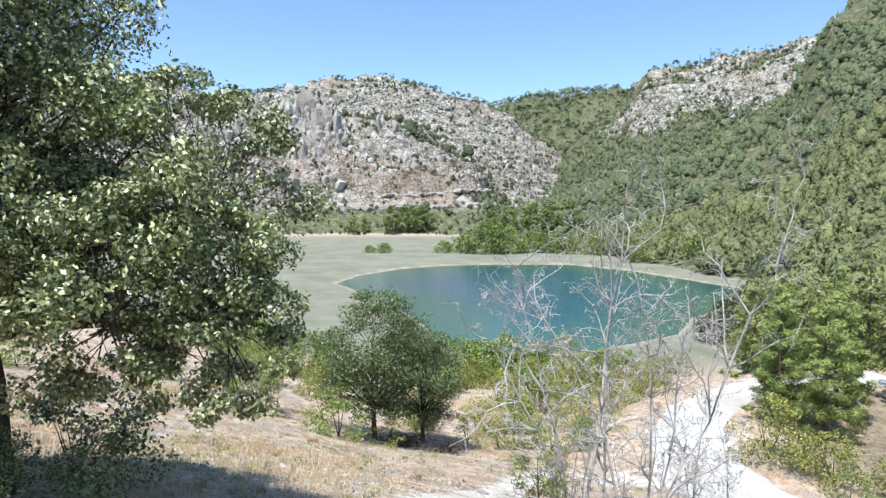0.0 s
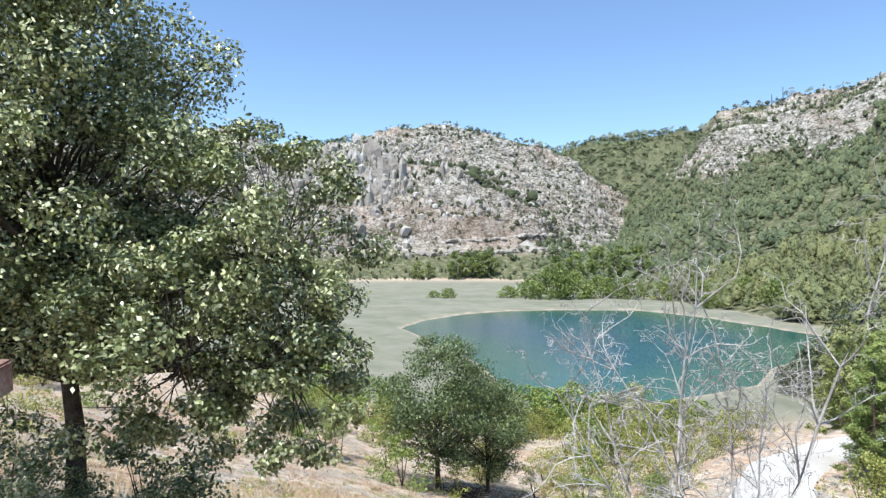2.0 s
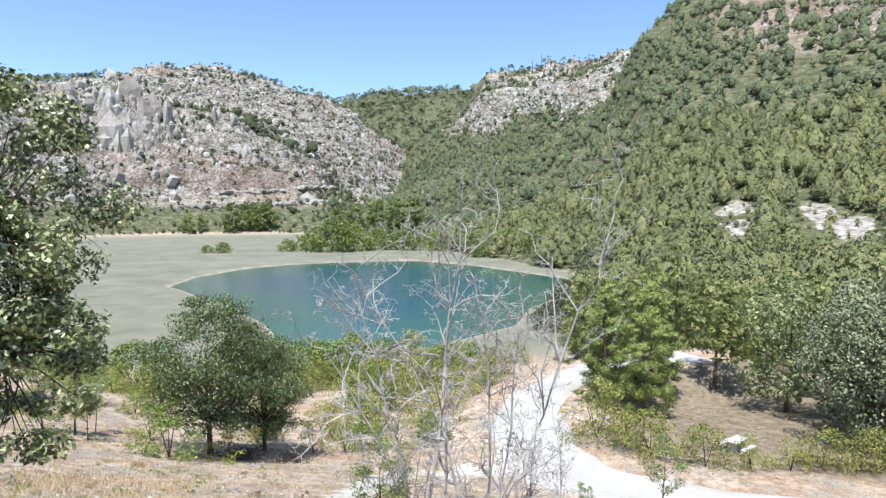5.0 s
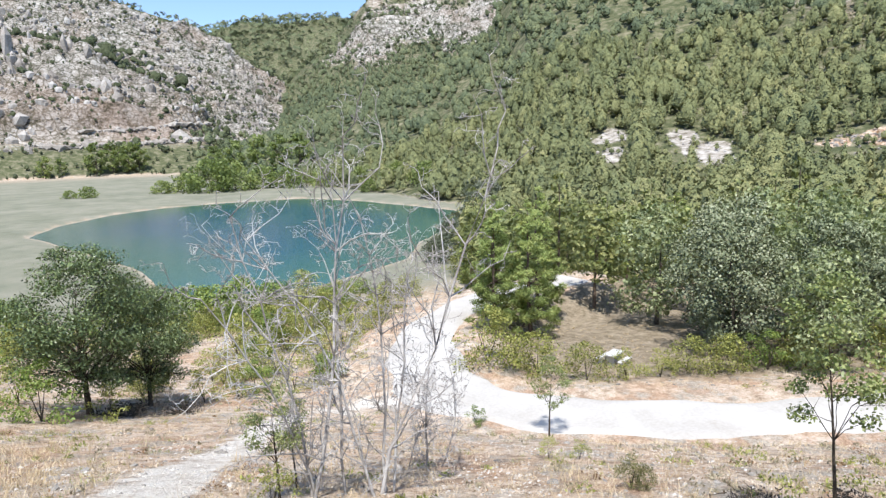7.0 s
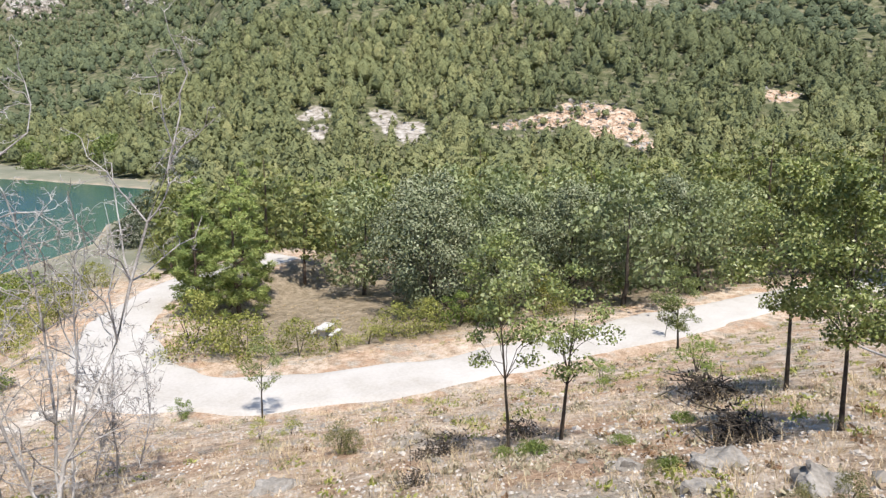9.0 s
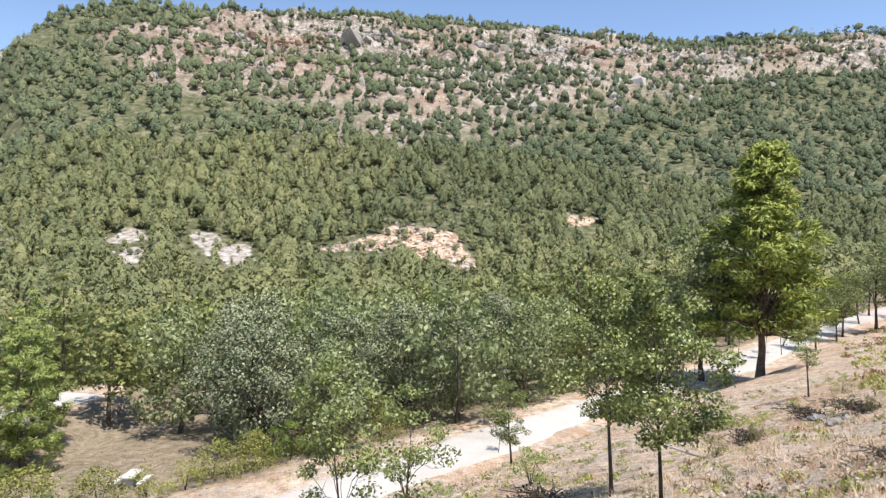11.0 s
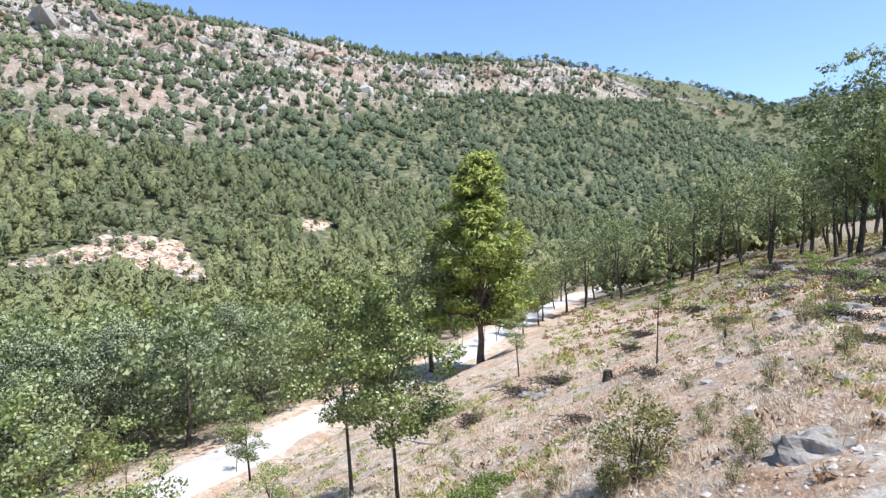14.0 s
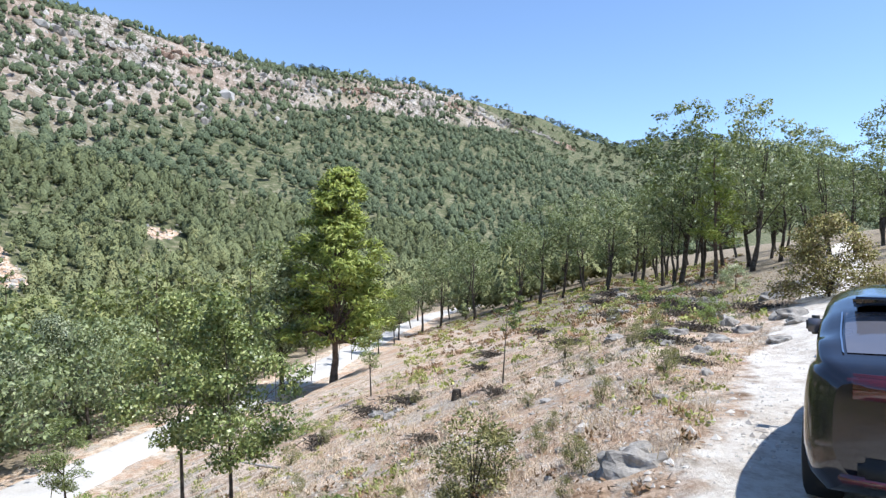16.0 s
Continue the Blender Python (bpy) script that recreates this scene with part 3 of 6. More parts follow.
# ---- ground: one sheet to the horizon ----
def build_ground():
    az = np.radians(np.concatenate([np.arange(-51, 145, 0.34), np.arange(145, 307, 3.0)]))
    r = np.concatenate([[0.002], np.geomspace(0.25, 30, 84), np.linspace(31, 130, 50), np.linspace(133, 1000, 165), np.geomspace(1020, 3800, 30)])
    A, R = np.meshgrid(az, r)
    x, y = R * np.sin(A), R * np.cos(A)
    z, cover = terrain(x, y)
    n, k = len(r), len(az)
    verts = np.stack([x, y, z], -1).reshape(-1, 3)
    i, j = np.meshgrid(np.arange(n - 1), np.arange(k), indexing="ij")
    j2 = (j + 1) % k
    faces = np.stack([i * k + j, (i + 1) * k + j, (i + 1) * k + j2, i * k + j2], -1).reshape(-1, 4)[:, ::-1]
    me = quad_mesh("ground", verts, faces, M_GROUND, True)
    bearing = np.degrees(A)
    dist = np.hypot(x, y)
    cover["bare"] = bare_cover(x, y)
    cover["track"] = 1 - smooth(0.45, 1.35, line_distance(x, y, [(-0.4, 0.0), (2.5, -1.5), (5.3, -3.75), (9.5, -7.1), (13.8, -11.4), (40, -36)])[0] + 0.35 * fbm(x, y, 2.5, 3, 87))
    cover["pale"] = ((bearing < 51) & (dist > 60)).astype(float)
    footpath = line_distance(x, y, [(-3, 7), (-0.4, 9.6), (0.2, 11.5), (1.4, 14.4), (3.3, 19.9), (8, 22)])[0]
    cover["track"] = np.maximum(cover["track"], 0.85 * (1 - smooth(0.25, 1.0, footpath + 0.4 * fbm(x, y, 2, 2, 85))))
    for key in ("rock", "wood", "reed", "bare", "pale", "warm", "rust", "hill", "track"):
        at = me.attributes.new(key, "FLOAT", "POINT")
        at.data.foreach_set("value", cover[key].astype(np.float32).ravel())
    return tagged(new("ground", me), "dry stony hillside, limestone hills and valley floor", "ground", kind="structure")


# white rock above the pine wood, then the ochre cut bank
BARE = [(115, 107, 4, 5), (121, 118, 5, 6), (124, 128, 5, 6), (112.5, 143, 6, 5), (104, 132, 4, 4), (136.5, 94.5, 5, 3.5), (143, 88, 6, 6), (147, 80, 7, 7), (146, 71, 7, 7), (143, 63, 5, 5), (152, 86, 5, 5), (153, 77, 5, 8), (204, 49, 7, 4)]


def bare_cover(x, y):
    """Cut banks and bare white rock in the woods."""
    total = np.zeros_like(x)
    for cx, cy, a, b_ in BARE:
        total = np.maximum(total, 1 - smooth(0.5, 1.3, np.hypot((x - cx) / a, (y - cy) / b_) + 0.6 * fbm(x, y, 5, 3, 83)))
    dist, _ = line_distance(x, y, [(-0.4, 0.0), (2.5, -1.5), (5.3, -3.75), (9.5, -7.1), (13.8, -11.4), (40, -36)])
    path, _ = line_distance(x, y, [(-3, 7), (-0.4, 9.6), (0.2, 11.5), (1.4, 14.4), (3.3, 19.9), (8, 22)])
    return np.maximum(np.maximum(total, 0.62 * (1 - smooth(0.7, 1.3, dist))), 0.55 * (1 - smooth(0.3, 0.9, path + 0.4 * fbm(x, y, 2, 2, 85))))


def build_water():
    az = np.linspace(0, 2 * np.pi, 96, endpoint=False)
    cx, cy = 18.0, 125.0
    q = np.linspace(0, 1, 30)[1:]
    A, Q = np.meshgrid(az, q)
    x, y = cx + 62 * Q * np.sin(A), cy + 80 * Q * np.cos(A)
    verts = np.concatenate([[[cx, cy, LAKE_Z]], np.stack([x, y, np.full_like(x, LAKE_Z)], -1).reshape(-1, 3)])
    n, k = len(q), len(az)
    i, j = np.meshgrid(np.arange(n - 1), np.arange(k), indexing="ij")
    j2 = (j + 1) % k
    faces = np.stack([i * k + j, (i + 1) * k + j, (i + 1) * k + j2, i * k + j2], -1).reshape(-1, 4)[:, ::-1] + 1
    jj = np.arange(0, k, 2)
    fan = np.stack([np.zeros_like(jj), (jj + 2) % k + 1, (jj + 1) % k + 1, jj + 1], -1)
    me = quad_mesh("water", verts, np.concatenate([faces, fan]), M_WATER)
    at = me.attributes.new("shallow", "FLOAT", "POINT")
    sh = 1 - smooth(-22, -2, shore_distance(verts[:, 0], verts[:, 1]))
    at.data.foreach_set("value", (1 - sh).astype(np.float32))
    return tagged(new("water", me), "calm blue and turquoise lagoon water", "lake", kind="structure")


def build_road():
    pts = np.array(ROAD, float)
    t = np.linspace(0, len(pts) - 1, 420)
    # rounded through the corner points
    px, py = (np.convolve(np.pad(np.interp(t, np.arange(len(pts)), pts[:, k]), 14, "edge"), np.hanning(31)[1:-1] / np.hanning(31).sum(), "same")[14:-14] for k in (0, 1))
    dx, dy = np.gradient(px), np.gradient(py)
    ln = np.hypot(dx, dy)
    nx, ny = -dy / ln, dx / ln
    lanes = np.linspace(-1, 1, 11)
    half = 1.5 + 0.15 * np.sin(t * 2.1) + 0.12 * np.sin(t * 5.3)
    half = half + 0.5 * np.exp(-((t - 5.0) / 0.8) ** 2)
    X = px[:, None] + nx[:, None] * half[:, None] * lanes
    Y = py[:, None] + ny[:, None] * half[:, None] * lanes
    edge = 0.3 * fbm(X, Y, 1.2, 3, 91) * (np.abs(lanes) > 0.95)
    X, Y = X + nx[:, None] * edge, Y + ny[:, None] * edge
    Z, _ = terrain(X, Y)
    Z = Z + 0.06 - 0.10 * (np.abs(lanes) > 0.95) - 0.02 * np.exp(-((np.abs(lanes) - 0.45) / 0.16) ** 2) + 0.012 * fbm(X, Y, 0.9, 3, 95)
    n, k = X.shape
    i, j = np.meshgrid(np.arange(n - 1), np.arange(k - 1), indexing="ij")
    faces = np.stack([i * k + j, (i + 1) * k + j, (i + 1) * k + j + 1, i * k + j + 1], -1).reshape(-1, 4)
    me = quad_mesh("road", np.stack([X, Y, Z], -1).reshape(-1, 3), faces, M_ROAD, True)
    return tagged(new("road", me), "bright white gravel road along the hillside", "road", kind="structure")


ground = build_ground()
water = build_water()
road = build_road()

# ---- trees and scrub ----
def crown_blobs(rng, n, height, low, radius, shape, spray=0.30):
    """Centres and sizes of the leaf sprays that make up a crown, uneven and with gaps."""
    blobs = []
    for i in range(n):
        u = (i + rng.uniform(0, 1)) / n
        if shape == "cone":
            u = 1 - (1 - u) ** 0.62
            prof = (1 - u) ** 0.8 * 0.95 + 0.06
        elif shape == "pine":
            prof = ((1 - u) ** 0.6 * 0.95 + 0.05) * min(1, 0.62 + 1.9 * u) * rng.uniform(0.85, 1.12)
        elif shape == "bush":
            prof = math.sqrt(max(1 - u * u, 0.02))
        else:
            prof = math.sin(math.pi * (0.14 + 0.8 * u)) ** 0.75
        a = rng.uniform(0, 2 * math.pi)
        q = radius * prof * math.sqrt(rng.uniform(0.15, 1.0)) * rng.uniform(0.8, 1.15)
        size = radius * (0.22 if shape == "cone" else spray) * rng.uniform(0.65, 1.25) * (0.55 + 0.45 * prof)
        blobs.append((np.array([q * math.cos(a), q * math.sin(a), low + (height - low) * u]), size))
    return blobs


def tree_meshes(name, seed, height, low, radius, trunk, blobs, leaves, leaf, mats, shape="round", lean=(0, 0), stems=1, sides=7, needle=False, flat=0.7, twigs=0, lobes=(), spray=0.30, soft=False, boughs=0, root=0.35):
    """Meshes of a trunk with limbs and of the crown. leaf: length and width of a blade; leaves: how many a spray has."""
    rng = np.random.default_rng(seed)
    wood, green, limbs = Pile(), Pile(), []
    clumps = crown_blobs(rng, blobs, height, low, radius, shape, spray)
    lean = np.array([lean[0], lean[1], 0.0])
    clumps = [(c + lean * (c[2] / height) ** 1.3, s) for c, s in clumps]
    own = len(clumps)
    hubs = []
    for off, lo, hi, rad_, n_ in lobes:
        hub = np.array([off[0], off[1], lo + (hi - lo) * 0.4])
        extra = [(c + np.array(off), s) for c, s in crown_blobs(rng, n_, hi, lo, rad_, "round", spray)]
        hubs += [hub] * len(extra)
        clumps += extra
    trunks = []
    for k in range(stems):
        a = rng.uniform(0, 6.28)
        spread = 0 if stems == 1 else radius * 0.45
        steps = 12
        z = np.linspace(-root, height * (0.93 if shape == "cone" else 0.72), steps)
        wob = np.cumsum(rng.normal(size=(steps, 2)) * trunk * 0.28, 0)
        path = np.zeros((steps, 3))
        path[:, 2] = z
        f = np.clip(z / height, 0, 1)
        path[:, :2] = wob * np.clip(z, 0, 1)[:, None] + np.outer(f, [math.cos(a) * spread, math.sin(a) * spread]) + lean[:2] * (f ** 1.3)[:, None]
        rad = trunk * (1 - 0.86 * f / max(f.max(), 1e-3)) / math.sqrt(stems)
        rad[0] *= 1.5
        rad[1] *= 1.15
        wood.tube(path, rad, sides)
        trunks.append((path, rad))
    middle = np.array([lean[0] * 0.5, lean[1] * 0.5, low + (height - low) * 0.4])
    for hub in {tuple(h) for h in hubs}:
        hub = np.array(hub)
        p0 = trunks[0][0][int(np.searchsorted(trunks[0][0][:, 2], hub[2] * 0.62))]
        way = hub - p0
        bough = Pile()
        bough.tube([p0, p0 + way * 0.3 + [0, 0, 0.12], p0 + way * 0.65 + [0, 0, 0.1], hub], np.array([0.5, 0.4, 0.32, 0.2]) * trunk, 8)
        limbs.append(bough)
    for number, (c, s) in enumerate(clumps):
        path, rad = trunks[rng.integers(len(trunks))]
        out = math.hypot(c[0] - lean[0], c[1] - lean[1])
        zt = max(c[2] - out * (0.15 if shape == "cone" else 0.75) - rng.uniform(0, 0.15) * height, low * 0.75)
        k = min(int(np.searchsorted(path[:, 2], zt)), len(path) - 1)
        p0, r0 = path[k], rad[k]
        if number >= own:
            p0, r0 = hubs[number - own] + rng.normal(size=3) * 0.12, trunk * 0.2
            out = float(np.linalg.norm(c - p0))
        mid = (p0 + c) / 2 + rng.normal(size=3) * out * 0.08 + np.array([0, 0, (-0.05 if shape == "cone" else 0.1) * out])
        if boughs and number % boughs:
            limb = Pile()
        elif twigs or boughs:
            limb = Pile()
            limbs.append(limb)
        else:
            limb = wood
        if sides > 5:
            limb.tube([p0, (p0 + mid) / 2 + rng.normal(size=3) * out * 0.03, mid, c], np.array([0.42, 0.34, 0.26, 0.1]) * max(r0, trunk * 0.15), max(sides - 2, 4))
        for _ in range(twigs):
            e_ = c + rng.normal(size=3) * s * 0.6
            limb.tube([mid, (mid + e_) / 2 + rng.normal(size=3) * s * 0.1, e_], np.array([0.2, 0.12, 0.05]) * max(r0, trunk * 0.12), 4)
        n = max(int(leaves * rng.uniform(0.7, 1.3) * (s / (radius * 0.3)) ** 1.2), 6)
        d = rng.normal(size=(n, 3))
        d /= np.linalg.norm(d, axis=1)[:, None]
        rr = s * rng.uniform(0.25, 1.0, n) ** 0.5 * (1 + 0.3 * np.sin(d[:, 0] * 7 + seed) * np.cos(d[:, 2] * 6 + d[:, 1] * 5))
        pts = c + d * rr[:, None] * [1.15, 1.15, flat]
        flip = rng.normal(size=(n, 3)) * 0.45 * soft
        face = d * 0.7 + (pts - middle) / radius * 0.5 + flip + [0, 0, 0.35]
        if needle:
            nor = rng.normal(size=(n, 3)) * (0.5 if soft else 1) + (d if soft else 0) + [0, 0, 0.5]
            along = d * [1, 1, 0.4] + (pts - [0, 0, pts[:, 2].mean()]) * [0.3, 0.3, 0] + [0, 0, 0.35]
            green.leaves(pts, nor, leaf[0], leaf[1], rng, along, face if soft else None)
        else:
            nor = d * 0.8 + rng.normal(size=(n, 3)) * 0.7 + [0, 0, 0.45]
            green.leaves(pts, nor, leaf[0], leaf[1], rng, None, face if soft else None)
    return wood.mesh("trunk", mats[0], True), green.mesh("crown", mats[1]), [p.mesh("limb", mats[0], True) for p in limbs]


def plant(name, meshes, label, category, group=""):
    ob = thing(name, label, category, group)
    part("trunk", meshes[0], ob)
    part("crown", meshes[1], ob)
    for me in meshes[2]:
        part("limb", me, ob)
    return ob


def stand(x, y, turn=0, size=1.0, sink=0.0):
    return Matrix.Translation((x, y, ground_z(x, y) - sink)) @ Matrix.Rotation(radians(turn), 4, "Z") @ Matrix.Scale(size, 4)


def grove(kinds, places):
    """Sets plants down: rows of kind, x, y, size. The first of a kind is the original, the rest are copies."""
    rng = random.Random(5)
    used = set()
    for kind, x, y, size in places:
        m = stand(x, y, rng.uniform(0, 360), size)
        ob = kinds[kind]
        if kind not in used:
            used.add(kind)
            ob.matrix_basis = m
        else:
            c = copy_thing(ob, m)
            c.matrix_basis = m



# ---- trees and bushes near the lookout ----
oak = plant("holm_oak", tree_meshes("oak", 3, 8.4, 1.9, 2.7, 0.145, 260, 1250, (0.068, 0.043), (M_BARK, M_OAK), lean=(-0.75, -0.6), sides=10, twigs=1, flat=0.85, spray=0.185, soft=2.3, root=0.85, lobes=[((2.8, -0.5, 0), 1.9, 5.1, 1.6, 60), ((2.1, -1.1, 0), 1.1, 3.7, 1.6, 50), ((3.3, -0.8, 0), 1.0, 3.5, 1.2, 48)]), "large dark green holm oak with a thick dark trunk", "tree")
oak.matrix_basis = Matrix.Translation((-4.68, 6.63, ground_z(-4.68, 6.63) + 0.36)) @ Matrix.Scale(0.78, 4)

KINDS = {
    "round": plant("round_oak", tree_meshes("r", 11, 5.0, 1.0, 2.1, 0.10, 84, 480, (0.08, 0.05), (M_BARK, M_GREYOAK), twigs=1, soft=1.7, spray=0.25), "round green oak tree in dry grass below the lookout", "tree"),
    "gall_a": plant("gall_oak", tree_meshes("ga", 12, 4.7, 1.4, 1.3, 0.075, 74, 190, (0.10, 0.06), (M_BARK, M_GALL), lean=(0.1, 0.2), twigs=1, soft=1.7, spray=0.25), "young leafy oak with a thin dark trunk on the slope", "tree", "young oaks on the slope"),
    "gall_b": plant("gall_oak", tree_meshes("gb", 13, 3.2, 0.9, 0.9, 0.05, 40, 190, (0.062, 0.04), (M_BARK, M_GALL), lean=(-0.15, 0.1), twigs=1, soft=1.7), "slender young oak with a thin dark trunk on the slope", "tree", "young oaks on the slope"),
    "sapling_a": plant("oak_sapling", tree_meshes("sa", 14, 2.75, 1.15, 0.55, 0.024, 24, 170, (0.045, 0.03), (M_BARK, M_GALL), lean=(-0.25, 0.1), twigs=1), "thin bright green oak sapling with a bare slender stem", "tree", "oak saplings"),
    "sapling_b": plant("oak_sapling", tree_meshes("sb", 15, 2.4, 0.95, 0.55, 0.03, 22, 120, (0.045, 0.03), (M_BARK, M_GALL), lean=(0.1, 0.1), twigs=2), "open-crowned oak sapling with a dark crooked stem", "tree", "oak saplings"),
    "slope_oak": plant("slope_oak", tree_meshes("so", 16, 3.5, 1.35, 0.92, 0.037, 42, 400, (0.056, 0.037), (M_BARK, M_GALL), lean=(-0.1, 0.1), twigs=1, soft=1.7), "small dense oak with a dark trunk and shadow below", "tree", "young oaks on the slope"),
    "thin": plant("thin_tree", tree_meshes("th", 17, 2.5, 1.2, 0.32, 0.02, 18, 60, (0.06, 0.035), (M_BARK, M_GALL), lean=(-0.2, 0.05)), "thin leaning sapling with few leaves on dry slope", "tree", "oak saplings"),
    "row_a": plant("row_oak", tree_meshes("ra", 18, 9.0, 2.7, 2.3, 0.15, 54, 86, (0.19, 0.125), (M_BARK, M_ROWOAK), lean=(0.5, 0.3), spray=0.25, soft=True, boughs=3), "open oak with a dark bare trunk beside the road", "tree", "oaks of the open wood"),
    "row_b": plant("row_oak", tree_meshes("rb", 19, 8.0, 2.2, 2.2, 0.17, 48, 86, (0.19, 0.125), (M_BARK, M_ROWOAK), lean=(-0.7, 0.3), stems=3, spray=0.25, soft=True, boughs=3), "two-stemmed oak of the open wood on dry ground", "tree", "oaks of the open wood"),
    "row_c": plant("row_oak", tree_meshes("rc", 20, 8.6, 2.4, 2.1, 0.16, 50, 86, (0.19, 0.125), (M_BARK, M_ROWOAK), lean=(0.6, -0.3), stems=2, spray=0.26, soft=True, boughs=3), "tall dark oak of the open wood on dry ground", "tree", "oaks of the open wood"),
    "row_pine": plant("wood_pine", tree_meshes("rp", 21, 8.0, 2.0, 1.7, 0.12, 70, 120, (0.26, 0.05), (M_PINEBARK, M_PINE_Y), "cone", needle=True), "light green pine among the dark oaks", "tree"),
    "big_pine": plant("large_pine", tree_meshes("bp", 22, 13.6, 2.6, 3.9, 0.22, 230, 240, (0.36, 0.10), (M_PINEBARK, M_PINE_Y), "pine", lean=(0.3, 0.1), sides=9, needle=True, flat=0.62, soft=True, spray=0.21), "tall sunlit yellow-green pine beside the white road", "tree"),
    "leaning": plant("leaning_oak", tree_meshes("lo", 23, 9.8, 3.0, 2.4, 0.17, 60, 150, (0.24, 0.16), (M_BARK, M_ROWOAK), lean=(-1.2, 0.6), soft=True), "leaning dark oak beside the tall pine", "tree"),
    "bush_g": plant("green_bush", tree_meshes("bg", 31, 3.3, 0.15, 2.3, 0.07, 46, 80, (0.2, 0.13), (M_BARK, M_SHRUB), "bush", stems=3, sides=5, soft=True), "dense bright green bush near the lagoon", "bush", "bushes above the lagoon"),
    "bush_o": plant("olive_bush", tree_meshes("bo", 32, 2.0, 0.12, 1.5, 0.05, 40, 88, (0.10, 0.056), (M_BARK, M_OLIVE), "bush", stems=3, sides=5, soft=True), "yellowish olive-green bush in dry grass", "bush", "bushes above the lagoon"),
    "bush_s": plant("green_scrub", tree_meshes("bs", 33, 1.2, 0.05, 0.75, 0.03, 26, 80, (0.075, 0.035), (M_BARK, M_SHRUB), "bush", stems=3, sides=5), "small green scrub bush in dry grass", "bush", "low scrub"),
    "bush_y": plant("yellow_scrub", tree_meshes("by", 34, 1.0, 0.05, 0.6, 0.025, 18, 60, (0.065, 0.03), (M_BARK, M_OLIVE), "bush", stems=3, sides=5), "low yellowish scrub bush on the dry slope", "bush", "low scrub"),
    "bush_d": plant("dark_scrub", tree_meshes("bd", 35, 1.3, 0.05, 0.85, 0.03, 34, 110, (0.06, 0.036), (M_BARK, M_OAK), "bush", stems=4, sides=5), "dark green holm oak scrub under the big oak", "bush", "low scrub"),
    "bush_r": plant("reddish_bush", tree_meshes("br", 36, 1.75, 0.1, 1.0, 0.04, 60, 260, (0.06, 0.036), (M_BARK, M_RUSSET), "bush", stems=5, soft=True), "half-dry yellow and brown bush beside the track", "bush"),
    "spiky": plant("rosemary_bush", tree_meshes("rm", 40, 0.72, 0.05, 0.33, 0.022, 34, 60, (0.045, 0.017), (M_BARK, M_SPIKY), stems=6, sides=5, needle=True, flat=1.2, spray=0.3), "open olive-green rosemary bush on the dry slope", "bush", "rosemary on the slope"),
    "herb_mat": plant("herb_mat", tree_meshes("hm", 41, 0.26, 0.02, 0.5, 0.012, 40, 50, (0.06, 0.03), (M_BARK, M_FRESH), "bush", stems=4, sides=5), "low mat of fresh green herbs on the slope", "herbs", "herb mats"),
    "bush_grey": plant("grey_bush", tree_meshes("bgr", 37, 5.0, 0.2, 3.8, 0.1, 50, 45, (0.5, 0.3), (M_BARK, M_GREYGREEN), "bush", stems=3, sides=5), "pale grey-green willow bush on the lagoon shore", "bush", "shore bushes"),
    "poplar": plant("poplar", tree_meshes("po", 38, 19.0, 1.5, 6.0, 0.4, 44, 55, (1.3, 0.85), (M_BARK, M_SHORE)), "tall dark green poplar at the far reed bed", "tree", "poplars at the reed bed"),
    "shore_bush": plant("shore_bush", tree_meshes("sb2", 39, 7.0, 0.3, 6.5, 0.2, 50, 50, (0.9, 0.55), (M_BARK, M_SHORE), "bush", stems=3, sides=5), "bright green bush at the edge of the reeds", "bush", "shore bushes"),
}
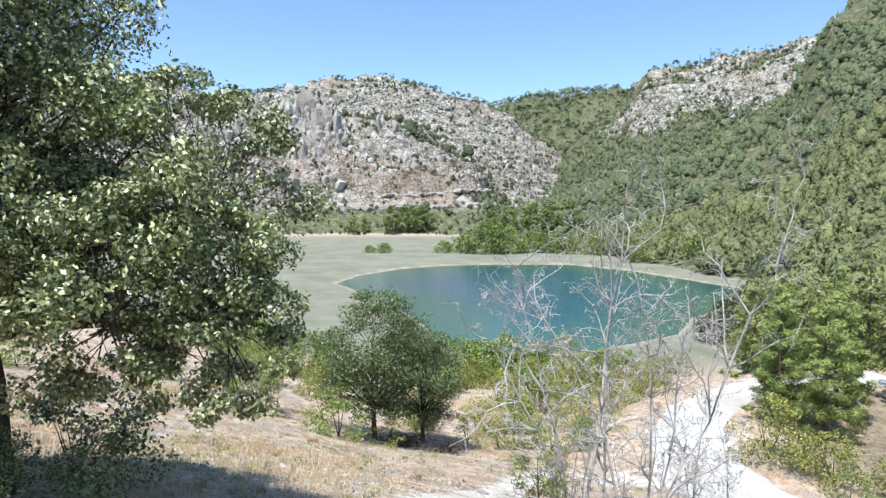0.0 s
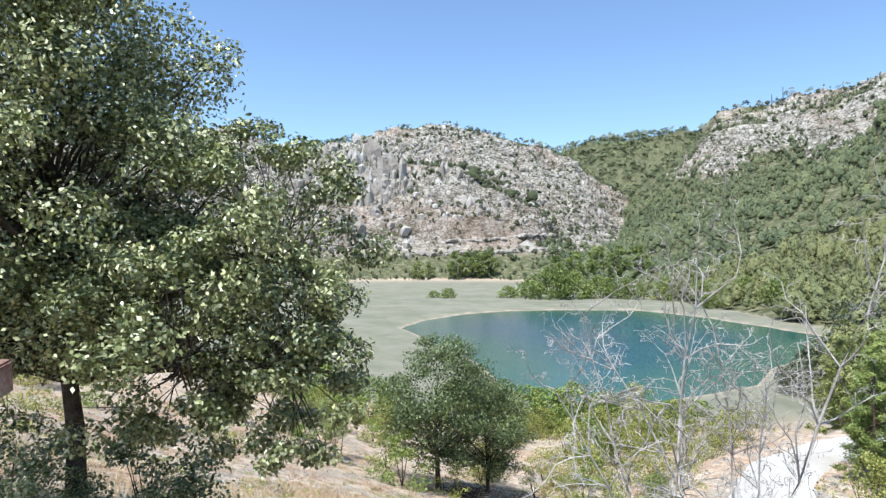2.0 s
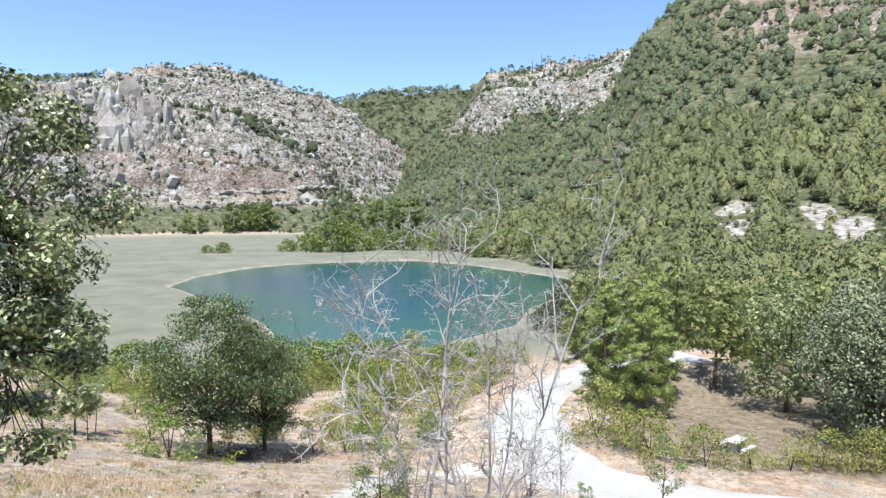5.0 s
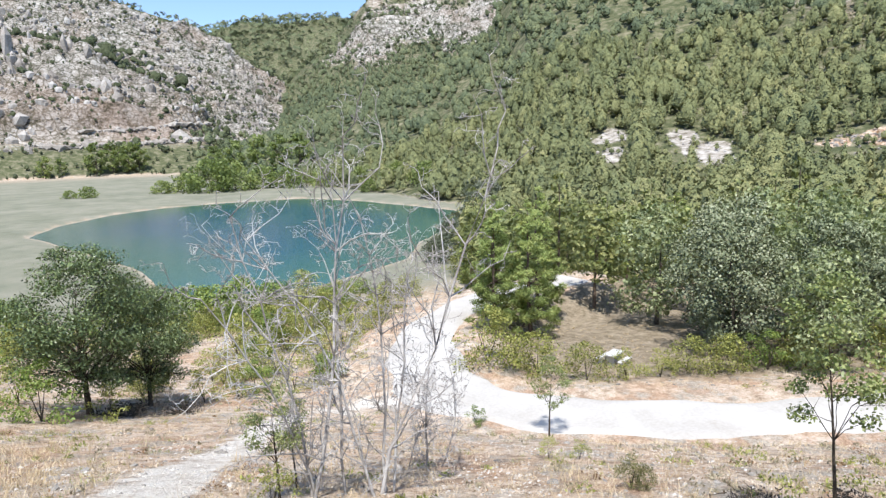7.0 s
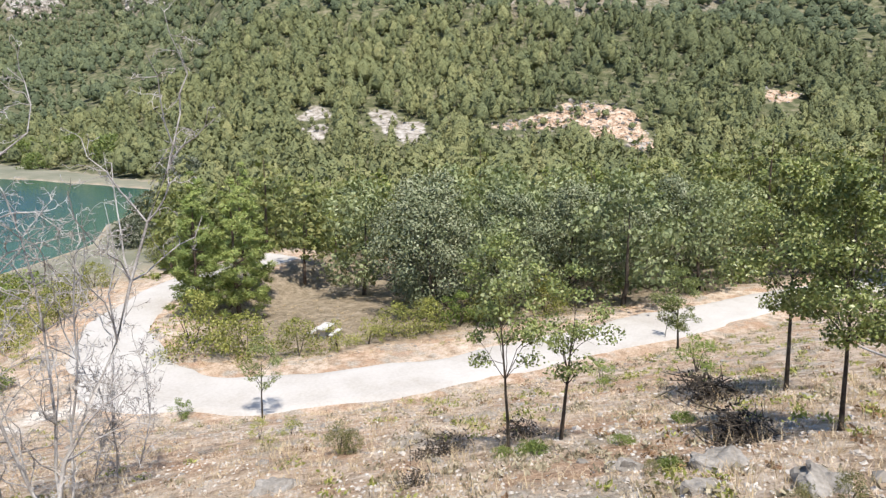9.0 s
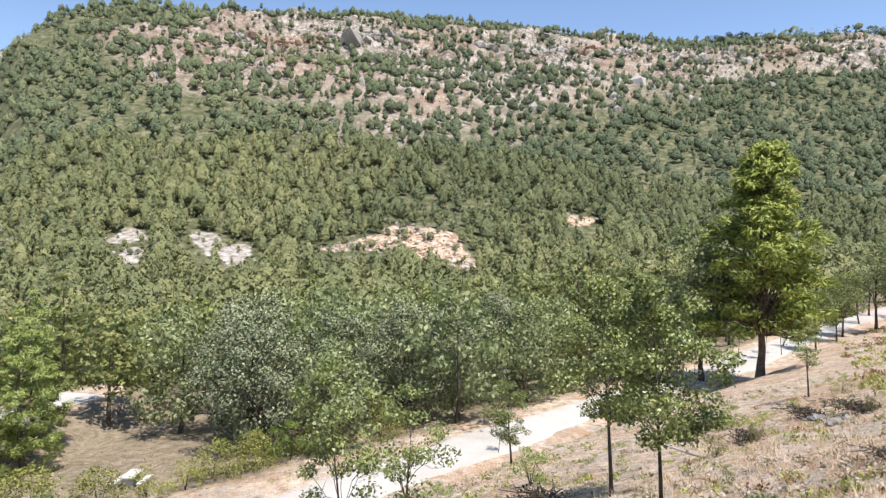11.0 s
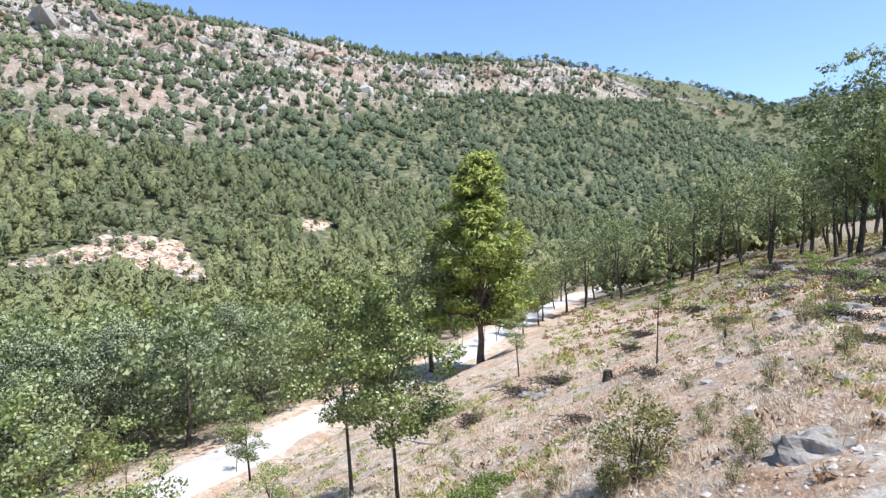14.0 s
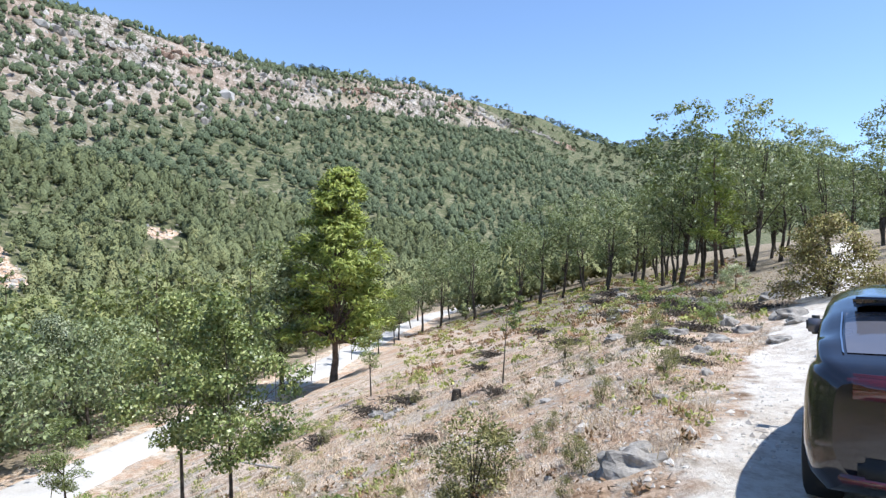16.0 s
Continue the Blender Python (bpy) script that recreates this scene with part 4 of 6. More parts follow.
grove(KINDS, [
    ("round", -2.25, 21.0, 0.98), ("round", -0.7, 22.8, 0.8), ("bush_s", -3.2, 19.5, 1.35), ("bush_g", 1.6, 51.0, 0.95), ("bush_g", 5.2, 50.1, 1.05), ("bush_g", 3.2, 49, 0.95),
    ("bush_o", 3.1, 34.1, 1.0), ("bush_g", -9.3, 43.3, 0.9), ("bush_o", -7.0, 40, 1.15), ("bush_o", 0.3, 36.5, 0.85), ("bush_y", -1.7, 20.0, 1.1), ("bush_o", 10.3, 54.2, 1.6), ("bush_g", 8.0, 53.5, 0.8),
    ("bush_y", 1.0, 23.5, 1.2), ("bush_y", -4.3, 22.6, 1.2), ("bush_o", -5.4, 30.0, 0.9), ("bush_o", -0.9, 26.4, 0.6), ("bush_o", 1.9, 26.9, 0.65), ("bush_y", 2.2, 24.1, 1.1), ("bush_s", 3.3, 28, 1.3),
    ("bush_o", 0.7, 40.0, 0.9), ("bush_g", 4.6, 37.0, 0.62), ("bush_o", 6.0, 43.0, 1.1), ("bush_o", -2.5, 46.4, 1.1), ("bush_o", 6.4, 29.0, 0.8), ("bush_y", 1.5, 27.8, 1.4), ("bush_o", 8.5, 33, 0.9), ("bush_o", 7.5, 38, 1.1), ("bush_o", 9.5, 42, 1.2), ("bush_g", 11, 46, 0.8), ("bush_o", 8.5, 47, 1.1), ("bush_o", 12.5, 50, 1.3), ("bush_o", 5.5, 33, 0.85), ("bush_o", 14, 44, 1.1), ("bush_o", 12, 38, 0.9), ("bush_y", 10.0, 34.5, 1.4), ("bush_y", 7.2, 35, 1.5), ("bush_g", -1.2, 50.5, 0.95), ("bush_g", -4.0, 51.5, 1.0), ("bush_g", 7.2, 49.8, 0.85), ("bush_y", 6.3, 40.5, 1.6), ("bush_y", 11.0, 41.0, 1.6), ("bush_o", 16.5, 49, 1.1), ("bush_y", 3.8, 31.0, 1.4), ("bush_o", 2.2, 43.5, 1.0), ("bush_y", 4.4, 25.0, 1.3), ("bush_g", -14, 48, 1.0), ("bush_g", -20, 55, 1.2),
    ("bush_o", 12.3, 23.6, 1.15), ("bush_o", 13.6, 21.7, 0.95), ("bush_o", 15.0, 20.3, 0.75), ("bush_y", 16.4, 19.6, 1.3), ("bush_o", 19.5, 19.6, 0.75), ("bush_o", 21.0, 18.6, 0.8), ("bush_s", 22.5, 18.2, 1.4), ("bush_y", 18.0, 19.5, 1.2), ("bush_o", 24.0, 17.6, 0.85), ("bush_o", 27, 16.4, 0.9),
    ("sapling_b", 10.7, 16.4, 1.1), ("sapling_a", 7.1, 4.9, 1.1), ("sapling_b", 7.8, 4.5, 1.05), ("slope_oak", 12.0, 2.6, 1.1), ("slope_oak", 8.5, 1.35, 0.86), ("gall_b", 21.5, 7.8, 0.88), ("thin", 25.9, 9.9, 0.85),
    ("big_pine", 42.3, -0.3, 1.0), ("leaning", 44.2, 3.0, 1.0), ("sapling_b", 24.6, -1.4, 1.1), ("thin", 14.9, -3.7, 1.0),
    ("row_c", 38, -22, 1.38), ("row_pine", 34, -21.8, 1.05), ("row_b", 38.5, -23.8, 1.15), ("row_a", 36, -25.4, 0.95), ("row_b", 32.5, -23, 1.2), ("row_a", 34, -26, 0.78), ("row_c", 34, -28, 0.78), ("row_b", 29.6, -25.4, 0.78), ("row_a", 26.5, -24, 0.58), ("row_c", 28, -27, 0.62), ("bush_r", 15.5, -12.8, 1.2),
    ("row_a", 71, -10.4, 0.92), ("row_b", 69.8, -12.2, 1.08), ("row_c", 72, -15.5, 1.05), ("row_a", 66, -15.2, 1.05), ("row_b", 78, -22, 1.2), ("row_c", 74, -23, 1.15), ("row_a", 56.8, -19.1, 1.05), ("row_b", 57.1, -21.4, 1.05), ("row_c", 56.8, -23.4, 1.05), ("row_b", 43.8, -19.7, 0.85), ("row_a", 52, -26, 0.95), ("row_c", 50, -27, 0.95), ("row_a", 48, -21.6, 0.85), ("row_b", 61, -18.4, 1.0),
    ("row_b", 47, -24, 0.9), ("row_a", 42, -23, 0.85), ("row_c", 38, -21.5, 0.85), ("row_a", 44, -29, 1.0), ("row_c", 52, -29, 1.0), ("row_b", 40, -30, 0.85), ("row_a", 35, -30, 0.75), ("row_c", 78, -18, 0.95), ("row_b", 84, -16, 0.95), ("row_a", 74, -24, 1.0), ("row_b", 82, -30, 1.1), ("row_a", 90, -26, 1.0), ("row_c", 70, -42, 1.2), ("row_b", 58, -40, 1.1), ("row_a", 50, -38, 1.1),
    ("row_b", 46, -36, 0.85), ("row_c", 54, -45, 1.3), ("row_b", 30, -33, 0.68), ("row_c", 62, -38, 1.2), ("row_b", 44, -43, 1.3), ("row_a", 92, -38, 1.3), ("row_c", 84, -42, 1.3), ("row_c", 66, -20, 0.95), ("row_b", 96, -22, 1.0), ("row_a", 104, -30, 1.05), ("row_b", 27, -28.5, 0.62), ("row_c", 23.5, -26, 0.6), ("row_a", 19, -24, 0.8),
    ("thin", 50, 1.0, 1.5), ("thin", 53, -0.8, 1.6), ("thin", 47.5, 1.2, 1.4), ("thin", 56, -2.0, 1.7), ("thin", 60, -3.4, 1.7), ("gall_b", 58.5, -4.5, 1.5), ("gall_b", 64, -6.5, 1.6), ("thin", 39, 3.0, 1.6), ("row_b", 78, -10, 0.7), ("row_a", 86, -12, 0.75), ("gall_a", 68, -7.4, 1.25),
    ("row_a", 34 * math.sin(radians(-50)), 34 * math.cos(radians(-50)), 0.75), ("row_b", -22, 20.5, 0.7), ("row_c", -26.4, 27.3, 0.75), ("row_a", -22, 24.5, 0.65), ("row_b", -26.7, 32.4, 0.8), ("row_c", -22.4, 16.9, 0.65), ("row_a", -27.7, 36.7, 0.85), ("row_b", -31, 25, 0.8), ("row_c", -19.5, 22.6, 0.55), ("row_a", -35, 30, 0.9),
    ("bush_s", -15, 17, 1.0), ("bush_y", -12.5, 15, 1.1), ("bush_o", -17, 22, 0.8), ("bush_y", -10.5, 13.5, 1.0), ("bush_s", -13.5, 20, 1.0), ("bush_o", -10.5, 24, 0.7), ("bush_y", -9.2, 19, 1.2), ("bush_y", -8.1, 17.7, 1.0),
    ("bush_d", -4.1, 7.1, 1.05), ("bush_d", -3.7, 6.7, 0.6), ("bush_d", -5.2, 5.9, 0.75), ("bush_d", -4.5, 6.0, 0.6), ("bush_d", -5.7, 6.9, 0.9), ("gall_b", -6.2, 21.5, 0.62), ("gall_b", -6.9, 21.0, 0.6), ("sapling_b", -5.6, 20.6, 0.7), ("sapling_a", -5.9, 22.5, 0.75), ("bush_s", -6.5, 20.0, 0.8),
    ("sapling_b", 1.35, 8.6, 0.7), ("sapling_b", 1.7, 9.3, 0.62), ("bush_y", 1.2, 8.2, 0.6),
    ("bush_s", 16.5, -10.2, 0.6), ("bush_s", 15.2, -9.0, 0.5), ("bush_y", 17.5, -8.5, 0.5), ("bush_y", 14.4, -5.6, 0.5), ("bush_s", 20, -11, 0.7), ("bush_y", 22, -10, 0.6), ("bush_s", 26, -13, 0.8), ("bush_d", 24, -16, 0.8), ("bush_s", 19.2, 0.8, 0.5), ("bush_y", 17.2, 0.1, 0.5), ("bush_y", 20.5, -2.6, 0.6), ("bush_y", 23.5, -2.2, 0.6),
    ("bush_s", 9.1, 18.3, 0.5), ("bush_y", 6.9, 10.6, 0.45), ("bush_y", 7.5, 10.4, 0.42), ("spiky", 6.25, 7.4, 0.7), ("spiky", 6.35, 7.2, 0.5), ("bush_s", 14.6, 7.2, 0.5), ("bush_s", 15.5, 5.2, 0.75), ("spiky", 6.6, -1.05, 1.15), ("spiky", 6.75, -1.3, 0.8), ("spiky", 6.5, -0.85, 0.7), ("spiky", 6.45, -0.8, 0.42), ("spiky", 7.45, -2.0, 0.41), ("spiky", 6.15, -1.95, 0.37), ("spiky", 6.5, -2.0, 0.41), ("spiky", 7.2, -0.4, 0.41), ("spiky", 7.0, -0.15, 0.31), ("spiky", 8.9, -3.4, 0.51), ("spiky", 9.4, -4.6, 0.54), ("spiky", 9.9, -5.0, 0.48), ("spiky", 12.7, -5.8, 0.68), ("spiky", 13.2, -6.2, 0.54), ("spiky", 14.5, -7.3, 0.75), ("spiky", 14.9, -5.2, 0.75), ("spiky", 17.2, -2.0, 0.48), ("spiky", 16.0, 0.3, 0.54), ("spiky", 8.4, -2.5, 0.34), ("spiky", 5.7, -1.6, 0.27), ("spiky", 5.4, -0.9, 0.24), ("spiky", 10.6, -2.9, 0.34), ("spiky", 11.4, -4.3, 0.41), ("spiky", 14.8, 1.0, 0.61), ("spiky", 5.6, 0.9, 0.37), ("spiky", 5.4, 1.15, 0.31), ("spiky", 6.2, 2.6, 0.24), ("spiky", 11.0, 0.7, 0.41), ("spiky", 18.2, -8.0, 0.75), ("spiky", 15.8, -9.6, 0.75), ("spiky", 20.5, -12.4, 0.88),
    ("herb_mat", 8.0, 0.45, 0.70), ("herb_mat", 8.5, 0.2, 0.63), ("herb_mat", 6.9, 4.4, 0.49), ("herb_mat", 6.7, 4.7, 0.35), ("herb_mat", 7.6, 3.5, 0.35), ("herb_mat", 6.5, 2.5, 0.32), ("herb_mat", 13.6, -6.8, 0.63), ("herb_mat", 9.2, 3.3, 0.42),
    ("poplar", -36, 451, 1.05), ("poplar", -27, 455, 0.95), ("poplar", -18, 455, 1.0), ("poplar", -12, 458, 0.9), ("poplar", -62, 440, 0.7), ("poplar", -55, 450, 0.55), ("poplar", 34, 330, 0.85), ("poplar", 44, 322, 0.9), ("poplar", 52, 310, 0.85), ("poplar", 60, 300, 0.8), ("poplar", 26, 345, 0.75),
    ("shore_bush", 15.5, 232, 1.5), ("shore_bush", 24, 236, 1.3), ("shore_bush", 8, 240, 0.9), ("shore_bush", 34, 240, 1.1), ("shore_bush", 44, 236, 1.0), ("shore_bush", 55, 230, 1.0), ("shore_bush", -21.7, 230.7, 0.5), ("shore_bush", -26.7, 233, 0.36), ("shore_bush", 65, 215, 0.9), ("shore_bush", 72, 200, 0.9), ("shore_bush", 0, 236, 0.6), ("shore_bush", 60, 195, 0.6), ("shore_bush", 74, 180, 0.9),
    ("bush_grey", 62, 121, 1.1), ("bush_grey", 66, 126, 1.2), ("bush_grey", 58, 113, 0.8), ("bush_grey", 47, 97, 0.7), ("bush_grey", 41, 88, 0.75), ("bush_grey", 36, 80, 0.7), ("bush_grey", 30, 70, 0.6), ("bush_grey", 69, 137, 1.1), ("bush_o", 28, 60, 1.2), ("bush_o", 20, 54, 1.0), ("bush_g", 15, 53, 0.7),
])


# scrub between the lookout's slope and the lagoon
def scrub_places():
    rng = np.random.default_rng(9)
    rows = []
    for _ in range(400):
        x, y = rng.uniform(-14, 9), rng.uniform(23, 56)
        dist = float(line_distance(np.array([x]), np.array([y]), ROAD)[0][0])
        if dist < 3 or len(rows) > 52 or rng.uniform() > 0.35 + 0.02 * (y - 23) or math.hypot(x + 2.3, y - 21.9) < 3:
            continue
        if rows and min((x - r[1]) ** 2 + (y - r[2]) ** 2 for r in rows) < 1.7 ** 2:
            continue
        kind = str(rng.choice(["bush_o", "bush_y", "bush_s", "bush_g"], p=[0.42, 0.28, 0.2, 0.1]))
        rows.append((kind, x, y, rng.uniform(0.5, 0.95) * {"bush_o": 0.9, "bush_y": 1.5, "bush_s": 1.4, "bush_g": 0.6}[kind]))
    return rows


for i, (kind, x, y, size) in enumerate(scrub_places()):
    m = stand(x, y, i * 77, size)
    copy_thing(KINDS[kind], m).matrix_basis = m


def dead_tree(seed, stems):
    """A dry, leafless small tree: several stems that split again and again, with curled twig ends."""
    rng = np.random.default_rng(seed)
    ob = thing("dead_tree", "leafless grey dead tree with curled bare twigs", "tree")

    def grow(p, way, length, rad, level):
        n = (7, 5, 4, 3, 3)[level]
        path = [p]
        w = way / np.linalg.norm(way)
        for k in range(n):
            w = w + rng.normal(size=3) * (0.12 + 0.17 * level) + np.array([0, 0, 0.05 if level < 2 else -0.10])
            w /= np.linalg.norm(w)
            path.append(path[-1] + w * length / n)
        pile = wood if level < 1 else fine
        pile.tube(path, np.linspace(rad, max(rad * 0.35, 0.0028), n + 1), (6, 4, 3, 3, 3)[level])
        if level >= 4 or rad < 0.0016:
            return
        kids = (18, 6, 4, 1)[level]
        for k in range(kids):
            i = 1 + int((n - 0.5) * (k + rng.uniform(0, 1)) / kids)
            i = min(i, n)
            side = rng.normal(size=3)
            side -= w * (side @ w)
            side /= np.linalg.norm(side)
            d = w * rng.uniform(0.5, 1.0) + side * rng.uniform(0.4, 0.9)
            grow(path[i], d, length * (rng.uniform(0.20, 0.38) if level else rng.uniform(0.14, 0.34)), max(rad * (0.48 - 0.05 * i / n), 0.004), level + 1)

    for (x, y), (lx, ly, h) in stems:
        wood, fine = Pile(), Pile()
        grow(np.array([x, y, -0.2]), np.array([lx, ly, 1.0]), h, 0.022 * h / 4, 0)
        stem = part("stem", wood.mesh("stem", M_DEAD, True), ob)
        part("twig_spray", fine.mesh("twig_spray", M_DEAD), stem)
    return ob


dead = dead_tree(7, [((0, 0), (0.30, 0.08, 5.0)), ((0.05, 0.1), (0.0, 0.1, 4.2)), ((0.1, 0.05), (-0.38, 0.05, 3.6)), ((0.95, -0.1), (0.03, 0, 5.3)), ((0.85, -0.2), (-0.08, 0.05, 4.2)), ((1.05, 0), (0.1, 0.08, 4.0)), ((0.5, 0.1), (0.05, -0.02, 4.2)), ((1.15, -0.05), (0.2, 0, 3.4))])
dead.matrix_basis = stand(1.75, 8.5)
dead_small = dead_tree(8, [((0, 0), (0.2, 0.1, 2.6)), ((0.2, 0), (0.45, 0, 2.4)), ((-0.3, 0.1), (-0.2, 0, 2.0)), ((0.1, 0.2), (0.0, 0.2, 2.2))])
dead_small.matrix_basis = stand(4.1, 10.2)

# ---- pine wood on the flat beyond the road ----
FOREST = {
    "p0": plant("pine", tree_meshes("p0", 50, 7.4, 0.7, 1.65, 0.13, 84, 230, (0.24, 0.04), (M_PINEBARK, M_PINENEAR), "cone", needle=True, flat=0.65, soft=True, boughs=4), "bushy light green pine at the bend of the road", "tree", "pines beyond the road"),
    "o0": plant("wood_oak", tree_meshes("o0", 49, 6.2, 0.5, 2.6, 0.13, 84, 250, (0.135, 0.085), (M_BARK, M_OAKNEAR), soft=True, spray=0.26, boughs=4), "dense dark grey-green oak behind the road", "tree", "oaks behind the road"),
    "p1": plant("pine", tree_meshes("p1", 51, 7.0, 0.8, 2.1, 0.13, 50, 40, (0.46, 0.24), (M_PINEBARK, M_NEEDLE), "cone", needle=True, flat=0.6, sides=5, soft=True), "bushy light green pine of the valley wood", "tree", "pines beyond the road"),
    "p2": plant("pine", tree_meshes("p2", 52, 8.0, 1.4, 2.3, 0.14, 54, 38, (0.46, 0.24), (M_PINEBARK, M_NEEDLE_D), "cone", needle=True, flat=0.6, sides=5, soft=True), "green pine of the valley wood", "tree", "pines beyond the road"),
    "p3": plant("pine", tree_meshes("p3", 53, 6.5, 1.9, 2.2, 0.13, 46, 40, (0.46, 0.24), (M_PINEBARK, M_NEEDLE_D), needle=True, flat=0.6, sides=5, soft=True), "round-crowned green pine with a bare lower trunk", "tree", "pines beyond the road"),
    "o1": plant("wood_oak", tree_meshes("o1", 54, 6.4, 0.6, 2.7, 0.13, 56, 72, (0.27, 0.18), (M_BARK, M_WOODOAK), sides=5, soft=True), "dense dark grey-green oak behind the road", "tree", "oaks behind the road"),
    "o2": plant("wood_oak", tree_meshes("o2", 55, 5.6, 0.5, 2.4, 0.12, 52, 72, (0.27, 0.18), (M_BARK, M_WOODOAK), sides=5, soft=True), "dense green oak behind the road", "tree", "oaks behind the road"),
}


def forest_places():
    rng = np.random.default_rng(77)
    rows = [("p0", 15.0, 28.0, 0.85), ("p0", 17.1, 27.9, 0.95), ("p0", 16.0, 29.6, 0.9), ("p3", 23.8, 31.5, 0.95), ("p3", 29.9, 32.7, 1.05), ("p0", 19.2, 30.4, 1.0), ("o0", 23.5, 21.0, 1.0), ("o0", 27.4, 19.0, 0.95), ("o0", 26.0, 23.5, 1.1), ("o0", 31, 17.4, 1.0), ("o1", 30, 21.5, 1.1), ("o0", 35, 16, 0.95), ("o1", 35, 20, 1.05), ("o0", 39, 14.6, 1.0), ("o1", 24.6, 27.0, 1.0)]
    tries = 0
    while len(rows) < 150 and tries < 20000:
        tries += 1
        a, r = radians(rng.uniform(17, 100)), math.sqrt(rng.uniform(26 ** 2, 72 ** 2))
        x, y = r * math.sin(a), r * math.cos(a)
        d = x * math.sin(FALL) + y * math.cos(FALL)
        dist = float(line_distance(np.array([x]), np.array([y]), ROAD)[0][0])
        out = float(shore_distance(np.array([x]), np.array([y]))[0])
        clearing = math.hypot((x - 18.5) / 5.5, (y - 23.5) / 7) < 1
        if dist < 3.6 or out < 6 or clearing or d < 24 or (x < 14 and y > 20) or a < radians(25.5):
            continue
        if min((x - p[1]) ** 2 + (y - p[2]) ** 2 for p in rows) < 2.9 ** 2:
            continue
        bearing = math.degrees(a)
        oakish = 46 < bearing < 84 and r < 46
        kind = rng.choice(["o1", "o2", "p2"], p=[0.55, 0.35, 0.1]) if oakish else rng.choice(["p1", "p2", "p3", "o2"], p=[0.42, 0.28, 0.2, 0.1])
        rows.append((str(kind), x, y, rng.uniform(0.75, 1.2)))
    return rows


FOREST_ROWS = forest_places()
grove(FOREST, FOREST_ROWS)


# ---- woods and scrub on the hills, each one mesh ----
def tuft(rng, blades, size, shape, bumps, cuts):
    """Points, faces, facing and solidity of one far tree of unit height: an uneven leafy mass with sprays of leaves all over it."""
    pile = Pile()
    wave = rng.uniform(0, 6, 4)

    def profile(u, a):
        prof = (1 - u) ** 0.75 * 0.9 + 0.1 if shape == "cone" else np.sin(np.pi * (0.16 + 0.8 * u)) ** 0.6
        return 0.30 * prof * (1 + 0.25 * np.sin(a * bumps + wave[0]) * np.cos(u * 7 + wave[1]) + 0.12 * np.sin(a * 5 + u * 11 + wave[2]))

    bm = bmesh.new()
    bmesh.ops.create_icosphere(bm, subdivisions=max(cuts, 1), radius=1.0)
    ball = np.array([v.co[:] for v in bm.verts])
    tris = np.array([[v.index for v in f.verts] for f in bm.faces])
    bm.free()
    u0, a0 = (ball[:, 2] + 1) / 2, np.arctan2(ball[:, 1], ball[:, 0])
    q0 = profile(u0, a0) * (0.86 if blades < 10 else 0.72) * np.sqrt(np.clip(1 - ball[:, 2] ** 2, 0, 1)) ** 0.5 * rng.uniform(0.74, 1.16, len(ball))
    core = np.stack([q0 * np.cos(a0), q0 * np.sin(a0), 0.13 + 0.78 * u0], -1)
    if cuts:
        pile.add(core, np.concatenate([tris, tris[:, 2:]], 1))
    u = rng.uniform(0, 1, blades) ** 0.85
    a = rng.uniform(0, 6.283, blades)
    slant = 0.55 if shape == "cone" else 1.6 * (u - 0.4)
    q = profile(u, a) * rng.uniform(0.85, 1.1, blades)
    c = np.stack([q * np.cos(a), q * np.sin(a), 0.14 + 0.8 * u], -1)
    nor = np.stack([np.cos(a), np.sin(a), 0 * a + slant], -1) + rng.normal(size=(blades, 3)) * 0.4
    face = np.stack([np.cos(a), np.sin(a), 0 * a + 0.5 + slant * 0.6], -1) + rng.normal(size=(blades, 3)) * 0.16
    pile.leaves(c, nor, size, size * 0.75, rng, None, face)
    facing = np.concatenate(([ball * [1, 1, 0.9] + [0, 0, 0.5]] if cuts else []) + pile.nor)
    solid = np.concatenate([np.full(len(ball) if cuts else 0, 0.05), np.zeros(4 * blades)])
    return np.concatenate(pile.v), np.concatenate(pile.f), facing, solid


